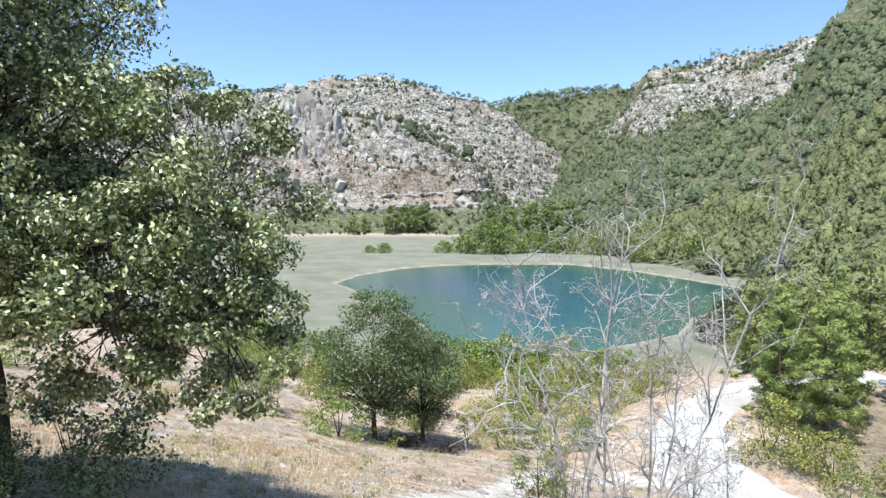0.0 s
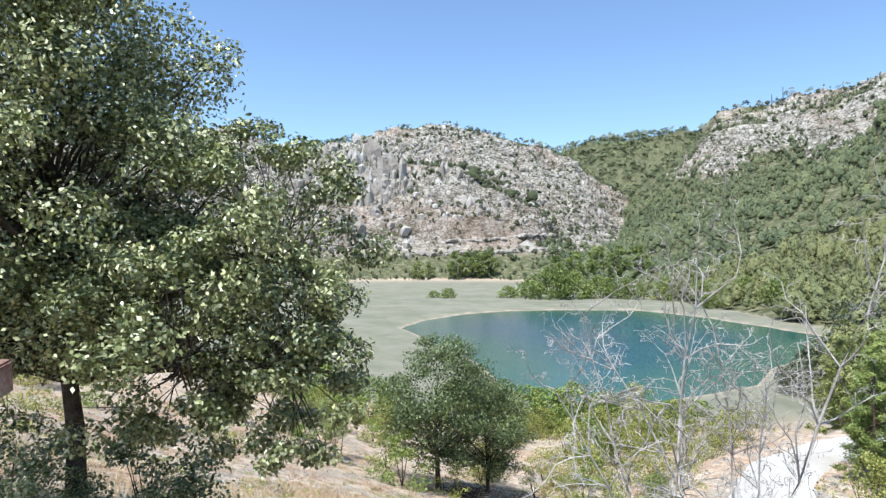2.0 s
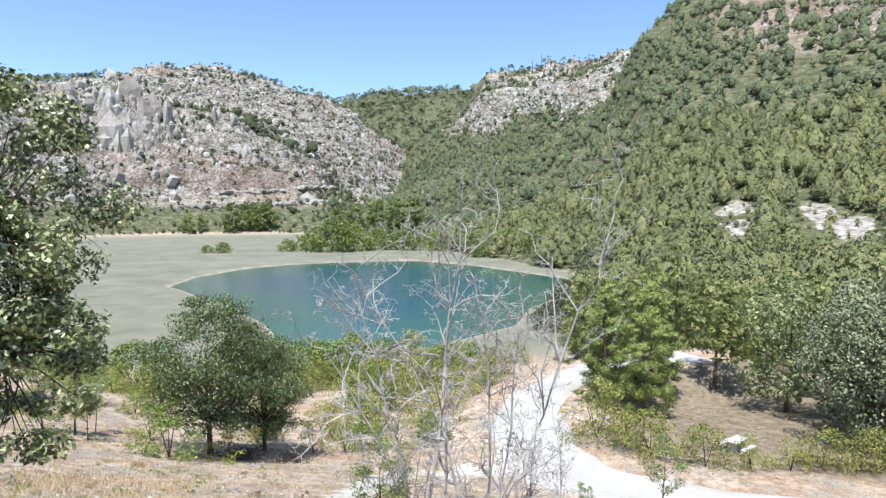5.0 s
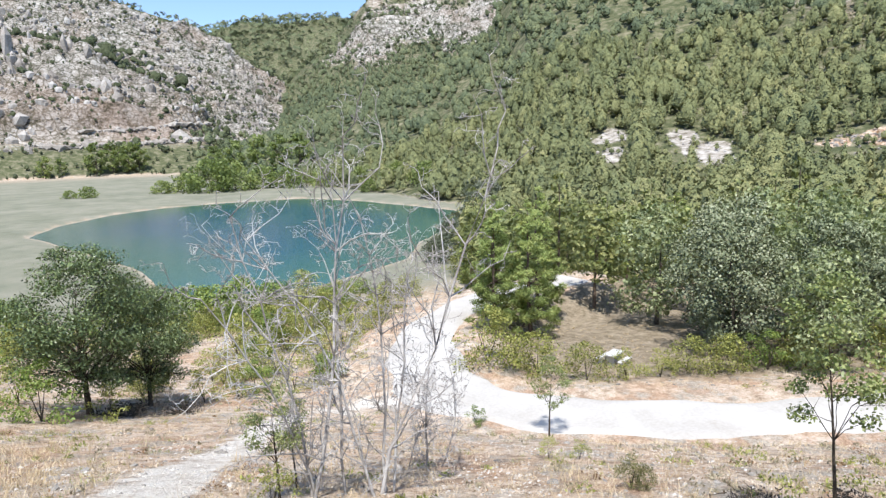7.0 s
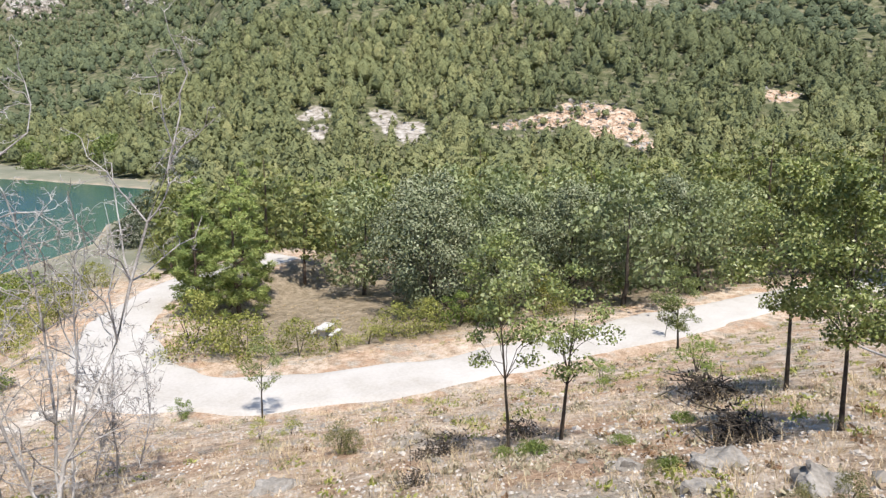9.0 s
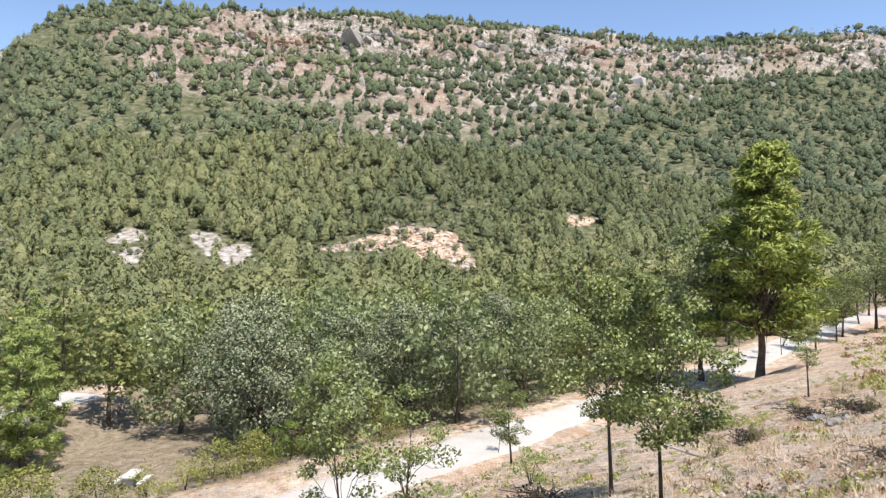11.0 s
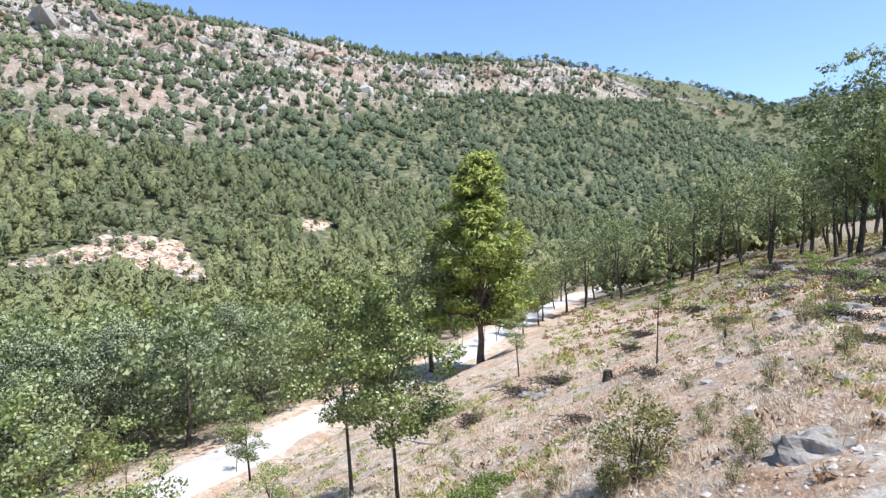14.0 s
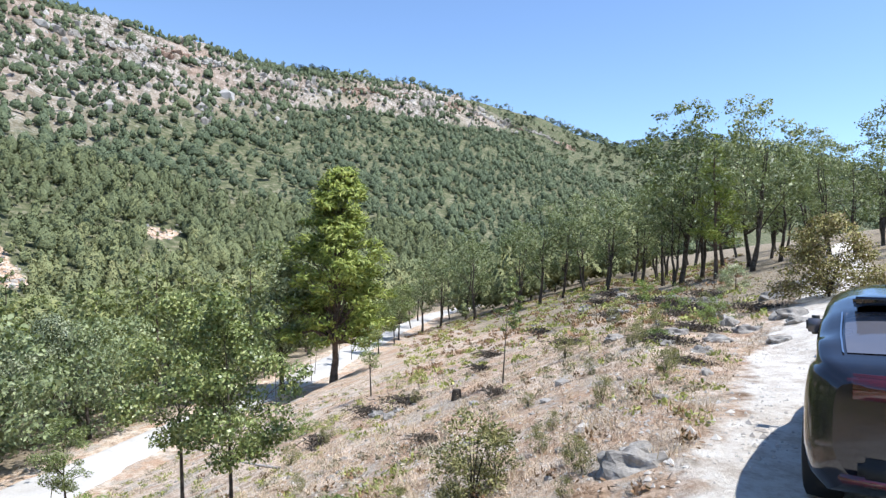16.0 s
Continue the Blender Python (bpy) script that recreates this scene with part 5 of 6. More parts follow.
def scatter(name, label, category, mat, templates, x, y, height, wide, seed):
    rng = np.random.default_rng(seed)
    z, _ = terrain(x, y)
    pick = rng.integers(0, len(templates), len(x))
    turn = rng.uniform(0, 6.28, len(x))
    tone = np.clip(0.5 + 0.17 * rng.normal(size=len(x)) + 0.32 * fbm(x, y, 45, 3, 63) - 0.28 * smooth(52, 66, np.degrees(np.arctan2(x, y))) * smooth(130, 200, np.hypot(x, y)), 0, 1)
    V, F, T, N, S, n = [], [], [], [], [], 0
    for k, (tv, tf, tn, ts) in enumerate(templates):
        m = pick == k
        c, s = np.cos(turn[m])[:, None], np.sin(turn[m])[:, None]
        h, w = height[m][:, None], (height[m] * wide[m])[:, None]
        px = (tv[None, :, 0] * c - tv[None, :, 1] * s) * w + x[m][:, None]
        py = (tv[None, :, 0] * s + tv[None, :, 1] * c) * w + y[m][:, None]
        pz = tv[None, :, 2] * h + z[m][:, None]
        V.append(np.stack([px, py, pz], -1).reshape(-1, 3))
        N.append(np.stack([tn[None, :, 0] * c - tn[None, :, 1] * s, tn[None, :, 0] * s + tn[None, :, 1] * c, tn[None, :, 2] + 0 * c], -1).reshape(-1, 3))
        F.append((tf[None] + (np.arange(m.sum()) * len(tv))[:, None, None]).reshape(-1, 4) + n)
        # core points get a lower tone: shade inside the crown put into colour
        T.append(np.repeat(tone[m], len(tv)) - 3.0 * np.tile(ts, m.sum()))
        S.append(np.tile(ts, m.sum()))
        n += m.sum() * len(tv)
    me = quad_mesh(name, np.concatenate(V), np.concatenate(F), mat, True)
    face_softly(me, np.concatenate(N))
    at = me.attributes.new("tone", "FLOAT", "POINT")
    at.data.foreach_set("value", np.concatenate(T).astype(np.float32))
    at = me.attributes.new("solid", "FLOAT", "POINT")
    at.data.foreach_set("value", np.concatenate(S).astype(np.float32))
    return tagged(new(name, me), label, category, kind="stuff")


def sample(rng, n, a0, a1, r0, r1):
    a, r = np.radians(rng.uniform(a0, a1, n)), np.sqrt(rng.uniform(r0 ** 2, r1 ** 2, n))
    return r * np.sin(a), r * np.cos(a)


def woods():
    rng = np.random.default_rng(21)
    fine = [tuft(rng, 64, 0.115, "round" if k % 2 == 0 else "cone", 3 + k % 3, 1) for k in range(6)]
    rough = [tuft(rng, 38, 0.135, "round" if k % 2 == 0 else "cone", 3, 1) for k in range(6)]
    faint = [tuft(rng, 4, 0.22, "round" if k % 2 == 0 else "cone", 3, 1) for k in range(6)]
    dots = [tuft(rng, 2, 0.4, "round", 2, 1) for k in range(5)]
    blob = [tuft(rng, 5, 0.55, "round", 2, 0) for k in range(5)]

    def keep(x, y, chance):
        _, cov = terrain(x, y, False)
        bare = np.max([bare_cover(x * k, y * k) * (1 if k == 1 else rng.uniform(0, 1, len(x)) < 0.7) for k in (1, 1.025, 1.05, 1.075, 1.1)], 0)
        ok = (rng.uniform(0, 1, len(x)) < cov["wood"] + 0.4 * (np.hypot(x, y) > 270)) & (cov["wood"] > 0.12) & (bare < 0.25) & (cov["out"] > 8) & (cov["road"] > 4) & (rng.uniform(0, 1, len(x)) < chance * (0.78 + 0.7 * fbm(x, y, 30, 3, 65)))
        return x[ok], y[ok]

    x, y = keep(*sample(rng, 10500, 8, 118, 66, 270), 0.8)
    far_enough = np.hypot(x, y) > 70
    x, y = x[far_enough], y[far_enough]
    close = np.hypot(x, y) < 150
    for near_ones, shapes, seed in ((close, fine, 1), (~close, rough, 7)):
        n = near_ones.sum()
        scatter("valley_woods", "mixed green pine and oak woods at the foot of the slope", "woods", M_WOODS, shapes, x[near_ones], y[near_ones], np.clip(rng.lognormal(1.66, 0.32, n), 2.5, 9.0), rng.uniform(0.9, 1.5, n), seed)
    xa, ya = sample(rng, 25000, 3, 125, 270, 740)
    xb, yb = sample(rng, 5000, 3, 34, 380, 900)
    x, y = keep(np.concatenate([xa, xb]), np.concatenate([ya, yb]), 0.95)
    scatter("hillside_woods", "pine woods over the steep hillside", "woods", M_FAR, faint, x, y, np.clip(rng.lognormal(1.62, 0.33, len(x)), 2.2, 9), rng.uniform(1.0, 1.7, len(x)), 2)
    x, y = keep(*sample(rng, 9000, -40, 135, 700, 1150), 0.8)
    scatter("upper_woods", "distant pine woods on the upper hills", "woods", M_FAR, blob, x, y, rng.uniform(6, 11, len(x)), rng.uniform(1.0, 1.7, len(x)), 3)
    xa, ya = sample(rng, 5200, -28, 20, 1000, 1520)
    xb, yb = sample(rng, 6500, 104, 140, 1000, 1830)
    x, y = keep(np.concatenate([xa, xb]), np.concatenate([ya, yb]), 1.0)
    scatter("distant_woods", "faint woods on the farthest ridges", "woods", M_FAR, blob, x, y, rng.uniform(9, 14, len(x)), rng.uniform(1.2, 2.0, len(x)), 4)
    # scrub on the rock
    xa, ya = sample(rng, 17000, -26, 34, 420, 960)
    xb, yb = sample(rng, 12000, 34, 120, 330, 1000)
    x, y = np.concatenate([xa, xb]), np.concatenate([ya, yb])
    _, cov = terrain(x, y, False)
    n1 = fbm(x, y, 55, 4, 67)
    z, _ = terrain(x, y)
    az = np.degrees(np.arctan2(x, y))
    rows = list(zip(*HILLS["spur"]))
    above = (z - 1.6) / np.hypot(x, y) - (np.interp(az, rows[0], rows[3]) - 1.6) / np.interp(az, rows[0], rows[2])
    gully = (np.hypot(x, y) > np.interp(az, rows[0], rows[2])) & (az < 9) & (above > -0.03) & (above < 0.016 + 0.012 * n1)
    ok = (cov["rock"] > 0.15) & (rng.uniform(0, 1, len(x)) < np.where(gully, 1.0, 0.55 + 0.8 * n1))
    x, y = x[ok], y[ok]
    scatter("rock_scrub", "dark green scrub scattered over pale limestone", "scrub", M_FARSCRUB, dots, x, y, rng.lognormal(0.9, 0.42, len(x)) * np.where(gully[ok], 1.9, 1.0), rng.uniform(1.0, 2.0, len(x)), 5)
    bx = np.array([(p[0] + rng.normal() * p[2] * 0.8, p[1] + rng.normal() * p[3] * 0.8) for p in BARE for _ in range(9)])
    scatter("bank_scrub", "low scrub on the bare cut banks in the woods", "scrub", M_WOODS, rough, bx[:, 0], bx[:, 1], rng.uniform(0.8, 2.4, len(bx)), rng.uniform(1.2, 2.2, len(bx)), 8)
    # scrub round the foot of the rocky spur and on the reed bed's edge
    x, y = sample(rng, 2600, -40, 8, 260, 500)
    _, cov = terrain(x, y, False)
    ok = (cov["reed"] < 0.3) & (rng.uniform(0, 1, len(x)) < 0.5 + 0.6 * fbm(x, y, 40, 3, 69))
    x, y = x[ok], y[ok]
    scatter("foot_scrub", "green scrub at the foot of the rocky hill", "scrub", M_FARSCRUB, faint, x, y, rng.uniform(1.5, 4.5, len(x)), rng.uniform(1.0, 1.8, len(x)), 6)


woods()


def crags():
    """Limestone blocks and pinnacles on the rocky hills, in one mesh."""
    rng = np.random.default_rng(31)
    bm = bmesh.new()
    bmesh.ops.create_icosphere(bm, subdivisions=1, radius=1.0)
    base = np.array([v.co[:] for v in bm.verts])
    tris = np.array([[v.index for v in f.verts] for f in bm.faces])
    bm.free()
    faces = np.concatenate([tris, tris[:, :1]], 1)
    x, y = sample(rng, 15000, -42, 120, 340, 1000)
    xs, ys = sample(rng, 9000, -28, 12, 440, 920)
    x, y = np.concatenate([x, xs]), np.concatenate([y, ys])
    z, cov = terrain(x, y)
    ok = (cov["rock"] > 0.25) & (rng.uniform(0, 1, len(x)) < 0.22 + 0.8 * fbm(x, y, 40, 3, 73))
    x, y, z = x[ok], y[ok], z[ok]
    n = len(x)
    # rubble on the cut banks in the woods
    bank = np.array([(bx + rng.normal() * a_ * 0.6, by + rng.normal() * b_ * 0.6) for k, (bx, by, a_, b_) in enumerate(BARE) for _ in range(14 if k < 5 else 45)])
    bz, _ = terrain(bank[:, 0], bank[:, 1])
    # blocks along two ledges of the spur, and a white wall with pinnacles on its shoulder
    a = np.radians(rng.uniform(-16, 6, 60000))
    q = rng.uniform(430, 600, 60000)
    lx, ly = q * np.sin(a), q * np.cos(a)
    lz, lc = terrain(lx, ly)
    on = (lc["warm"] > 0.1) & (np.minimum(np.abs(lz - 21 - 3 * np.sin(lx / 23)), np.abs(lz - 9 - 2 * np.sin(lx / 31))) < 0.55)
    lx, ly, lz = lx[on], ly[on], lz[on]
    a = np.radians(rng.normal(-13.2, 2.2, 420))
    q = rng.uniform(560, 690, 420)
    wx, wy = q * np.sin(a), q * np.cos(a)
    wz, _ = terrain(wx, wy)
    a = rng.uniform(46, 112, 90000)
    q = rng.uniform(380, 1000, 90000)
    kx, ky = q * np.sin(np.radians(a)), q * np.cos(np.radians(a))
    kz, kc = terrain(kx, ky)
    rows = list(zip(*HILLS["slope"]))
    below = np.interp(a, rows[0], rows[3]) - kz
    on = (kc["rust"] > 0) & (q < np.interp(a, rows[0], rows[2])) & (np.abs(below - 46 - 9 * fbm(kx, ky, 90, 3, 75)) < 4.5) & (fbm(kx, ky, 70, 3, 76) > -0.3)
    kx, ky, kz = kx[on], ky[on], kz[on]
    cliff_from, cliff_to = n + len(lx) + 420 + len(bank), n + len(lx) + 420 + len(bank) + len(kx)
    shape_of = np.concatenate([np.tile([1.0, 1.0, 1.3], (n, 1)), np.tile([1.1, 0.8, 0.55], (len(lx), 1)), np.tile([1.5, 1.5, 4.0], (420, 1)), np.tile([0.2, 0.2, 0.16], (len(bank), 1)), np.tile([0.9, 0.9, 0.75], (len(kx), 1))])
    x, y, z = np.concatenate([x, lx, wx, bank[:, 0], kx]), np.concatenate([y, ly, wy, bank[:, 1], ky]), np.concatenate([z, lz + 0.3, wz, bz, kz])
    n = len(x)
    size = rng.lognormal(0.5, 0.5, n)[:, None, None] * rng.uniform(0.6, 1.3, (n, 1, 3)) * shape_of[:, None]
    shape = base[None] * (1 + rng.uniform(-0.3, 0.3, (n, len(base), 1))) * size
    verts = shape + np.stack([x, y, z], -1)[:, None]
    F = (faces[None] + (np.arange(n) * len(base))[:, None, None]).reshape(-1, 4)
    me = bpy.data.meshes.new("crags")
    me.from_pydata(verts.reshape(-1, 3).tolist(), [], F[:, :3].tolist())
    me.materials.append(M_CRAG)
    me.materials.append(M_RUSTCRAG)
    red = np.zeros(n, np.int32)
    red[cliff_from:cliff_to] = fbm(x[cliff_from:cliff_to], y[cliff_from:cliff_to], 60, 2, 77) > 0.1
    me.polygons.foreach_set("material_index", np.repeat(red, len(tris)))
    tagged(new("crags", me), "weathered limestone blocks jutting from the hills", "rocks", kind="stuff")


M_RUSTCRAG = surface("rust_stained_limestone", [(0.17, 0.11, 0.08), (0.38, 0.26, 0.19), (0.52, 0.40, 0.32)], 0.03, 0.95, 0.6, 0.5, fine=0.6, spec=0.1)
M_CRAG = surface("crag_limestone", [(0.17, 0.145, 0.12), (0.36, 0.325, 0.285), (0.56, 0.53, 0.49)], 0.03, 0.95, 0.6, 0.5, fine=0.6, spec=0.1)
crags()

# ---- info board by the lookout ----
def box(bm, size, m):
    r = bmesh.ops.create_cube(bm, size=1.0)
    bmesh.ops.transform(bm, matrix=m @ Matrix.Diagonal((*size, 1)), verts=r["verts"])
    return r["verts"]


def plank(name, size, m, mat, parent, label="", bevel=0.006):
    bm = bmesh.new()
    box(bm, size, Matrix.Identity(4))
    bmesh.ops.bevel(bm, geom=bm.edges[:], offset=bevel, segments=2, affect="EDGES")
    ob = part(name, bm_mesh(name, bm, mat), parent, label)
    ob.matrix_basis = m
    return ob


M_BROWNLEAF = foliage("dead_brown_leaves", [(0.09, 0.0525, 0.03), (0.225, 0.128, 0.0675), (0.39, 0.24, 0.128)], 3, 0.7, 0.1)
M_THYME = foliage("thyme_leaves", [(0.17, 0.14, 0.09), (0.31, 0.265, 0.175), (0.46, 0.405, 0.285)], 2, 0.7, 0.1)
# near-black for burnt brush and for tree shade put into the heaps' colour
M_CHAR_SHADE = foliage("charred_and_shade_leaves", [(0.02, 0.017, 0.014), (0.05, 0.04, 0.03), (0.11, 0.085, 0.06)], 3, 0.8, 0.0)
M_GREYWOOD = surface("weathered_white_plank", [(0.42, 0.39, 0.36), (0.66, 0.64, 0.61), (0.76, 0.75, 0.73)], 3, 0.85, 0.5, 0.004, fine=45, spec=0.2)
M_REDWOOD = surface("worn_red_stain", [(0.16, 0.07, 0.05), (0.30, 0.20, 0.16), (0.48, 0.43, 0.39)], 7, 0.8, 0.5, 0.004, fine=60, spec=0.2)
M_PANEL = surface("sun_bleached_panel", [(0.70, 0.70, 0.70), (0.80, 0.80, 0.80)], 4, 0.45, 0.1, 0.001, fine=80)
M_IRON = surface("dark_iron", [(0.05, 0.045, 0.04), (0.12, 0.10, 0.09)], 20, 0.6, 0.3, 0.002, metal=0.6)


def info_board():
    ob = thing("info_board", "low wooden info board with a bleached panel and worn planks", "sign")
    t = Matrix.Translation((0, 0, 1.36)) @ Matrix.Rotation(radians(5), 4, "Y") @ Matrix.Rotation(radians(12), 4, "X") @ Matrix.Translation((0, 0, -1.265))
    plank("panel", (1.20, 0.44, 0.02), t @ Matrix.Translation((0, 0, 1.255)), M_PANEL, ob, "blank sun-bleached panel")
    top = plank("top_board", (1.36, 0.09, 0.05), t @ Matrix.Translation((0, 0.265, 1.265)), M_GREYWOOD, ob)
    plank("bottom_board", (1.36, 0.09, 0.05), t @ Matrix.Translation((0, -0.265, 1.265)), M_GREYWOOD, ob)
    for sx in (-1, 1):
        plank("end_board", (0.09, 0.436, 0.05), t @ Matrix.Translation((sx * 0.64, 0, 1.265)), M_GREYWOOD, ob)
        side = plank("side_board", (0.035, 0.64, 0.10), t @ Matrix.Translation((sx * 0.705, 0, 1.235)), M_REDWOOD, ob, "red-stained side board, paint peeling")
        for sy in (-0.24, 0.24):
            bm = bmesh.new()
            bmesh.ops.create_cone(bm, cap_ends=True, segments=10, radius1=0.009, radius2=0.007, depth=0.008)
            b = part("bolt", bm_mesh("bolt", bm, M_IRON), side)
            b.matrix_basis = Matrix.Translation((sx * 0.021, sy, 0)) @ Matrix.Rotation(radians(90), 4, "Y")
        bm = bmesh.new()
        bmesh.ops.create_cone(bm, cap_ends=True, segments=14, radius1=0.06, radius2=0.055, depth=1.5)
        p = part("post", bm_mesh("post", bm, M_GREYWOOD, True), ob, "round wooden post")
        p.matrix_basis = Matrix.Translation((sx * 0.5, 0.02, 0.46))
    return ob


board = info_board()
board.matrix_basis = Matrix.Translation((-2.13, 1.42, ground_z(-2.07, 1.42) + 0.1)) @ Matrix.Rotation(radians(5), 4, "Z")


# ---- picnic table under the pines ----
M_CONCRETE = surface("pale_concrete", [(0.45, 0.43, 0.40), (0.62, 0.60, 0.57)], 4, 0.9, 0.4, 0.005, fine=40, spec=0.2)


def picnic_table():
    ob = thing("picnic_table", "pale concrete picnic table with two benches", "table")
    plank("tabletop", (1.5, 0.75, 0.07), Matrix.Translation((0, 0, 0.74)), M_CONCRETE, ob)
    for sx in (-0.45, 0.45):
        plank("leg", (0.10, 0.5, 0.75), Matrix.Translation((sx, 0, 0.34)), M_CONCRETE, ob)
    for sy in (-0.72, 0.72):
        bench = plank("bench", (1.5, 0.3, 0.06), Matrix.Translation((0, sy, 0.43)), M_CONCRETE, ob)
        for sx in (-0.45, 0.45):
            plank("bench_leg", (0.10, 0.22, 0.46), Matrix.Translation((sx, 0, -0.23)), M_CONCRETE, bench)
    return ob


table = picnic_table()
table.matrix_basis = stand(17.6, 21.9, 25, 0.68)


# ---- radio masts on the crest ----
def radio_mast():
    pile = Pile()
    for k in range(3):
        a = k * 2.094
        pile.tube([(0.9 * math.cos(a), 0.9 * math.sin(a), -1), (0.25 * math.cos(a), 0.25 * math.sin(a), 22)], [0.16, 0.12], 4)
    for i in range(14):
        for k in range(3):
            a, b_ = k * 2.094, (k + 1) * 2.094
            z0, z1 = i * 1.55, (i + 1) * 1.55
            r0, r1 = 0.9 - 0.65 * z0 / 22, 0.9 - 0.65 * z1 / 22
            pile.tube([(r0 * math.cos(a), r0 * math.sin(a), z0), (r1 * math.cos(b_), r1 * math.sin(b_), z1)], [0.07, 0.07], 3)
    ob = thing("radio_mast", "thin grey lattice radio mast on the far crest", "mast", "masts on the crest")
    part("lattice", pile.mesh("lattice", M_IRON), ob)
    return ob


mast = radio_mast()
mast.matrix_basis = stand(905 * math.sin(radians(21.6)), 905 * math.cos(radians(21.6)), 0, 0.9)
for bearing, size in ((22.4, 1.1), (20.9, 0.6)):
    copy_thing(mast, Matrix.Identity(4)).matrix_basis = stand(905 * math.sin(radians(bearing)), 905 * math.cos(radians(bearing)), 30, size)


# ---- rocks on the slope ----
ROCKS = [thing("rock", "grey weathered limestone rock in dry grass", "rock", "rocks on the slope") for _ in range(4)]
for k, ob in enumerate(ROCKS):
    part("block", rock_mesh("block", 90 + k, (0.34, 0.26, 0.22), M_STONE, 4, 0.45), ob)
ROCK_ROWS = [(5.8, -2.3, 1.0), (6.05, -2.5, 0.6), (4.5, 6.5, 0.9), (6.4, 2.9, 0.7), (5.8, 2.0, 0.7), (6.1, 1.1, 0.9), (6.7, 2.1, 1.0), (8.8, 1.9, 0.45), (14.0, -7.5, 1.0), (11.6, -6.6, 0.8), (14.7, -6.4, 0.9), (15.3, -9.7, 1.4), (13.8, -9.2, 1.1), (14.1, -10.6, 1.3), (13.2, -10.0, 0.9), (9.3, -5.2, 0.6), (16.5, -1.3, 0.9), (17.8, -1.1, 0.8), (6.9, -1.0, 0.35), (8.3, -3.4, 0.4), (12.6, -6.5, 0.8), (17.0, -1.6, 0.6), (12.0, -8.6, 0.8), (17, -10.5, 1.4), (19, -12, 1.5), (22, -13.5, 1.6), (24, -12, 1.2), (27, -15, 1.7), (31, -14.5, 1.4), (20, -9, 0.9), (-4.0, 9.9, 0.4), (-4.9, 13.3, 0.5), (0.9, 13.5, 0.5), (-1.1, 14.5, 0.5), (12.8, -7.7, 1.0), (16, -8.2, 0.9)]
rng_rock = random.Random(3)
ROCK_ROWS += [(rng_rock.uniform(16, 34), -9.5 - rng_rock.uniform(0, 6.5), rng_rock.uniform(0.5, 1.5)) for _ in range(14)]
for i, (x, y, size) in enumerate(ROCK_ROWS):
    m = stand(x, y, rng_rock.uniform(0, 360), size, 0.03)
    if i < 4:
        ROCKS[i].matrix_basis = m
    else:
        copy_thing(ROCKS[i % 4], m).matrix_basis = m


# ---- small stones, dry grass, low herbs: stuff ----
def strewn_stones():
    rng = np.random.default_rng(41)
    bm = bmesh.new()
    bmesh.ops.create_icosphere(bm, subdivisions=1, radius=1.0)
    base = np.array([v.co[:] for v in bm.verts])
    tris = np.array([[v.index for v in f.verts] for f in bm.faces])
    bm.free()
    x, y = sample(rng, 5200, -48, 140, 1.6, 32)
    d = x * math.sin(FALL) + y * math.cos(FALL)
    keep = (rng.uniform(0, 1, len(x)) < 0.45 + 0.9 * fbm(x, y, 3, 3, 55)) & (line_distance(x, y, [(-0.4, 0.0), (5.3, -3.75), (13.8, -11.4), (40, -36)])[0] > 1.3) & (line_distance(x, y, ROAD)[0] > 2.5)
    x, y = x[keep], y[keep]
    z, _ = terrain(x, y)
    n = len(x)
    size = rng.lognormal(-3.45, 0.45, n)[:, None, None] * rng.uniform(0.6, 1.4, (n, 1, 3)) * [1.2, 1.2, 0.7]
    v = base[None] * (1 + rng.uniform(-0.25, 0.25, (n, len(base), 1))) * size + np.stack([x, y, z], -1)[:, None]
    me = bpy.data.meshes.new("stones")
    me.from_pydata(v.reshape(-1, 3).tolist(), [], (tris[None] + (np.arange(n) * len(base))[:, None, None]).reshape(-1, 3).tolist())
    me.materials.append(M_STONE)
    tagged(new("stones", me), "pale stones strewn over the dry slope", "stones", kind="stuff")


def blades(name, label, mat, n, reach, height, count, seed, patch, cut, sector=(-50, 142)):
    """Tufts of upright blades, in one mesh."""
    rng = np.random.default_rng(seed)
    r = 1.3 + (reach - 1.3) * rng.uniform(0, 1, n) ** 1.25
    a = np.radians(rng.uniform(*sector, n))
    x, y = r * np.sin(a), r * np.cos(a)
    keep = (fbm(x, y, patch, 3, seed) > cut) & (line_distance(x, y, ROAD)[0] > 2.2) & (bare_cover(x, y) < 0.35)
    x, y, r = x[keep], y[keep], r[keep]
    z, _ = terrain(x, y)
    n = len(x)
    base = np.stack([x, y, z - 0.01], -1)
    k = count
    h = height * rng.uniform(0.5, 1.3, (n, 1)) * rng.uniform(0.55, 1.1, (n, k))
    out = rng.normal(size=(n, k, 2)) * (0.035 + 0.22 * height)
    foot = base[:, None] + np.concatenate([rng.normal(size=(n, k, 2)) * 0.045, np.zeros((n, k, 1))], -1)
    tip = foot + np.concatenate([out, h[..., None]], -1)
    w = (0.0015 + 0.00034 * r)[:, None, None] * rng.uniform(0.6, 1.4, (n, k, 1))
    ang = rng.uniform(0, 3.14, (n, k))
    side = np.stack([np.cos(ang), np.sin(ang), np.zeros_like(ang)], -1) * w
    v = np.stack([foot - side, foot + side, tip], 2).reshape(-1, 3)
    f = np.arange(len(v)).reshape(-1, 3)
    me = quad_mesh(name, v, np.concatenate([f, f[:, 2:]], 1), mat)
    tagged(new(name, me), label, "grass", kind="stuff")


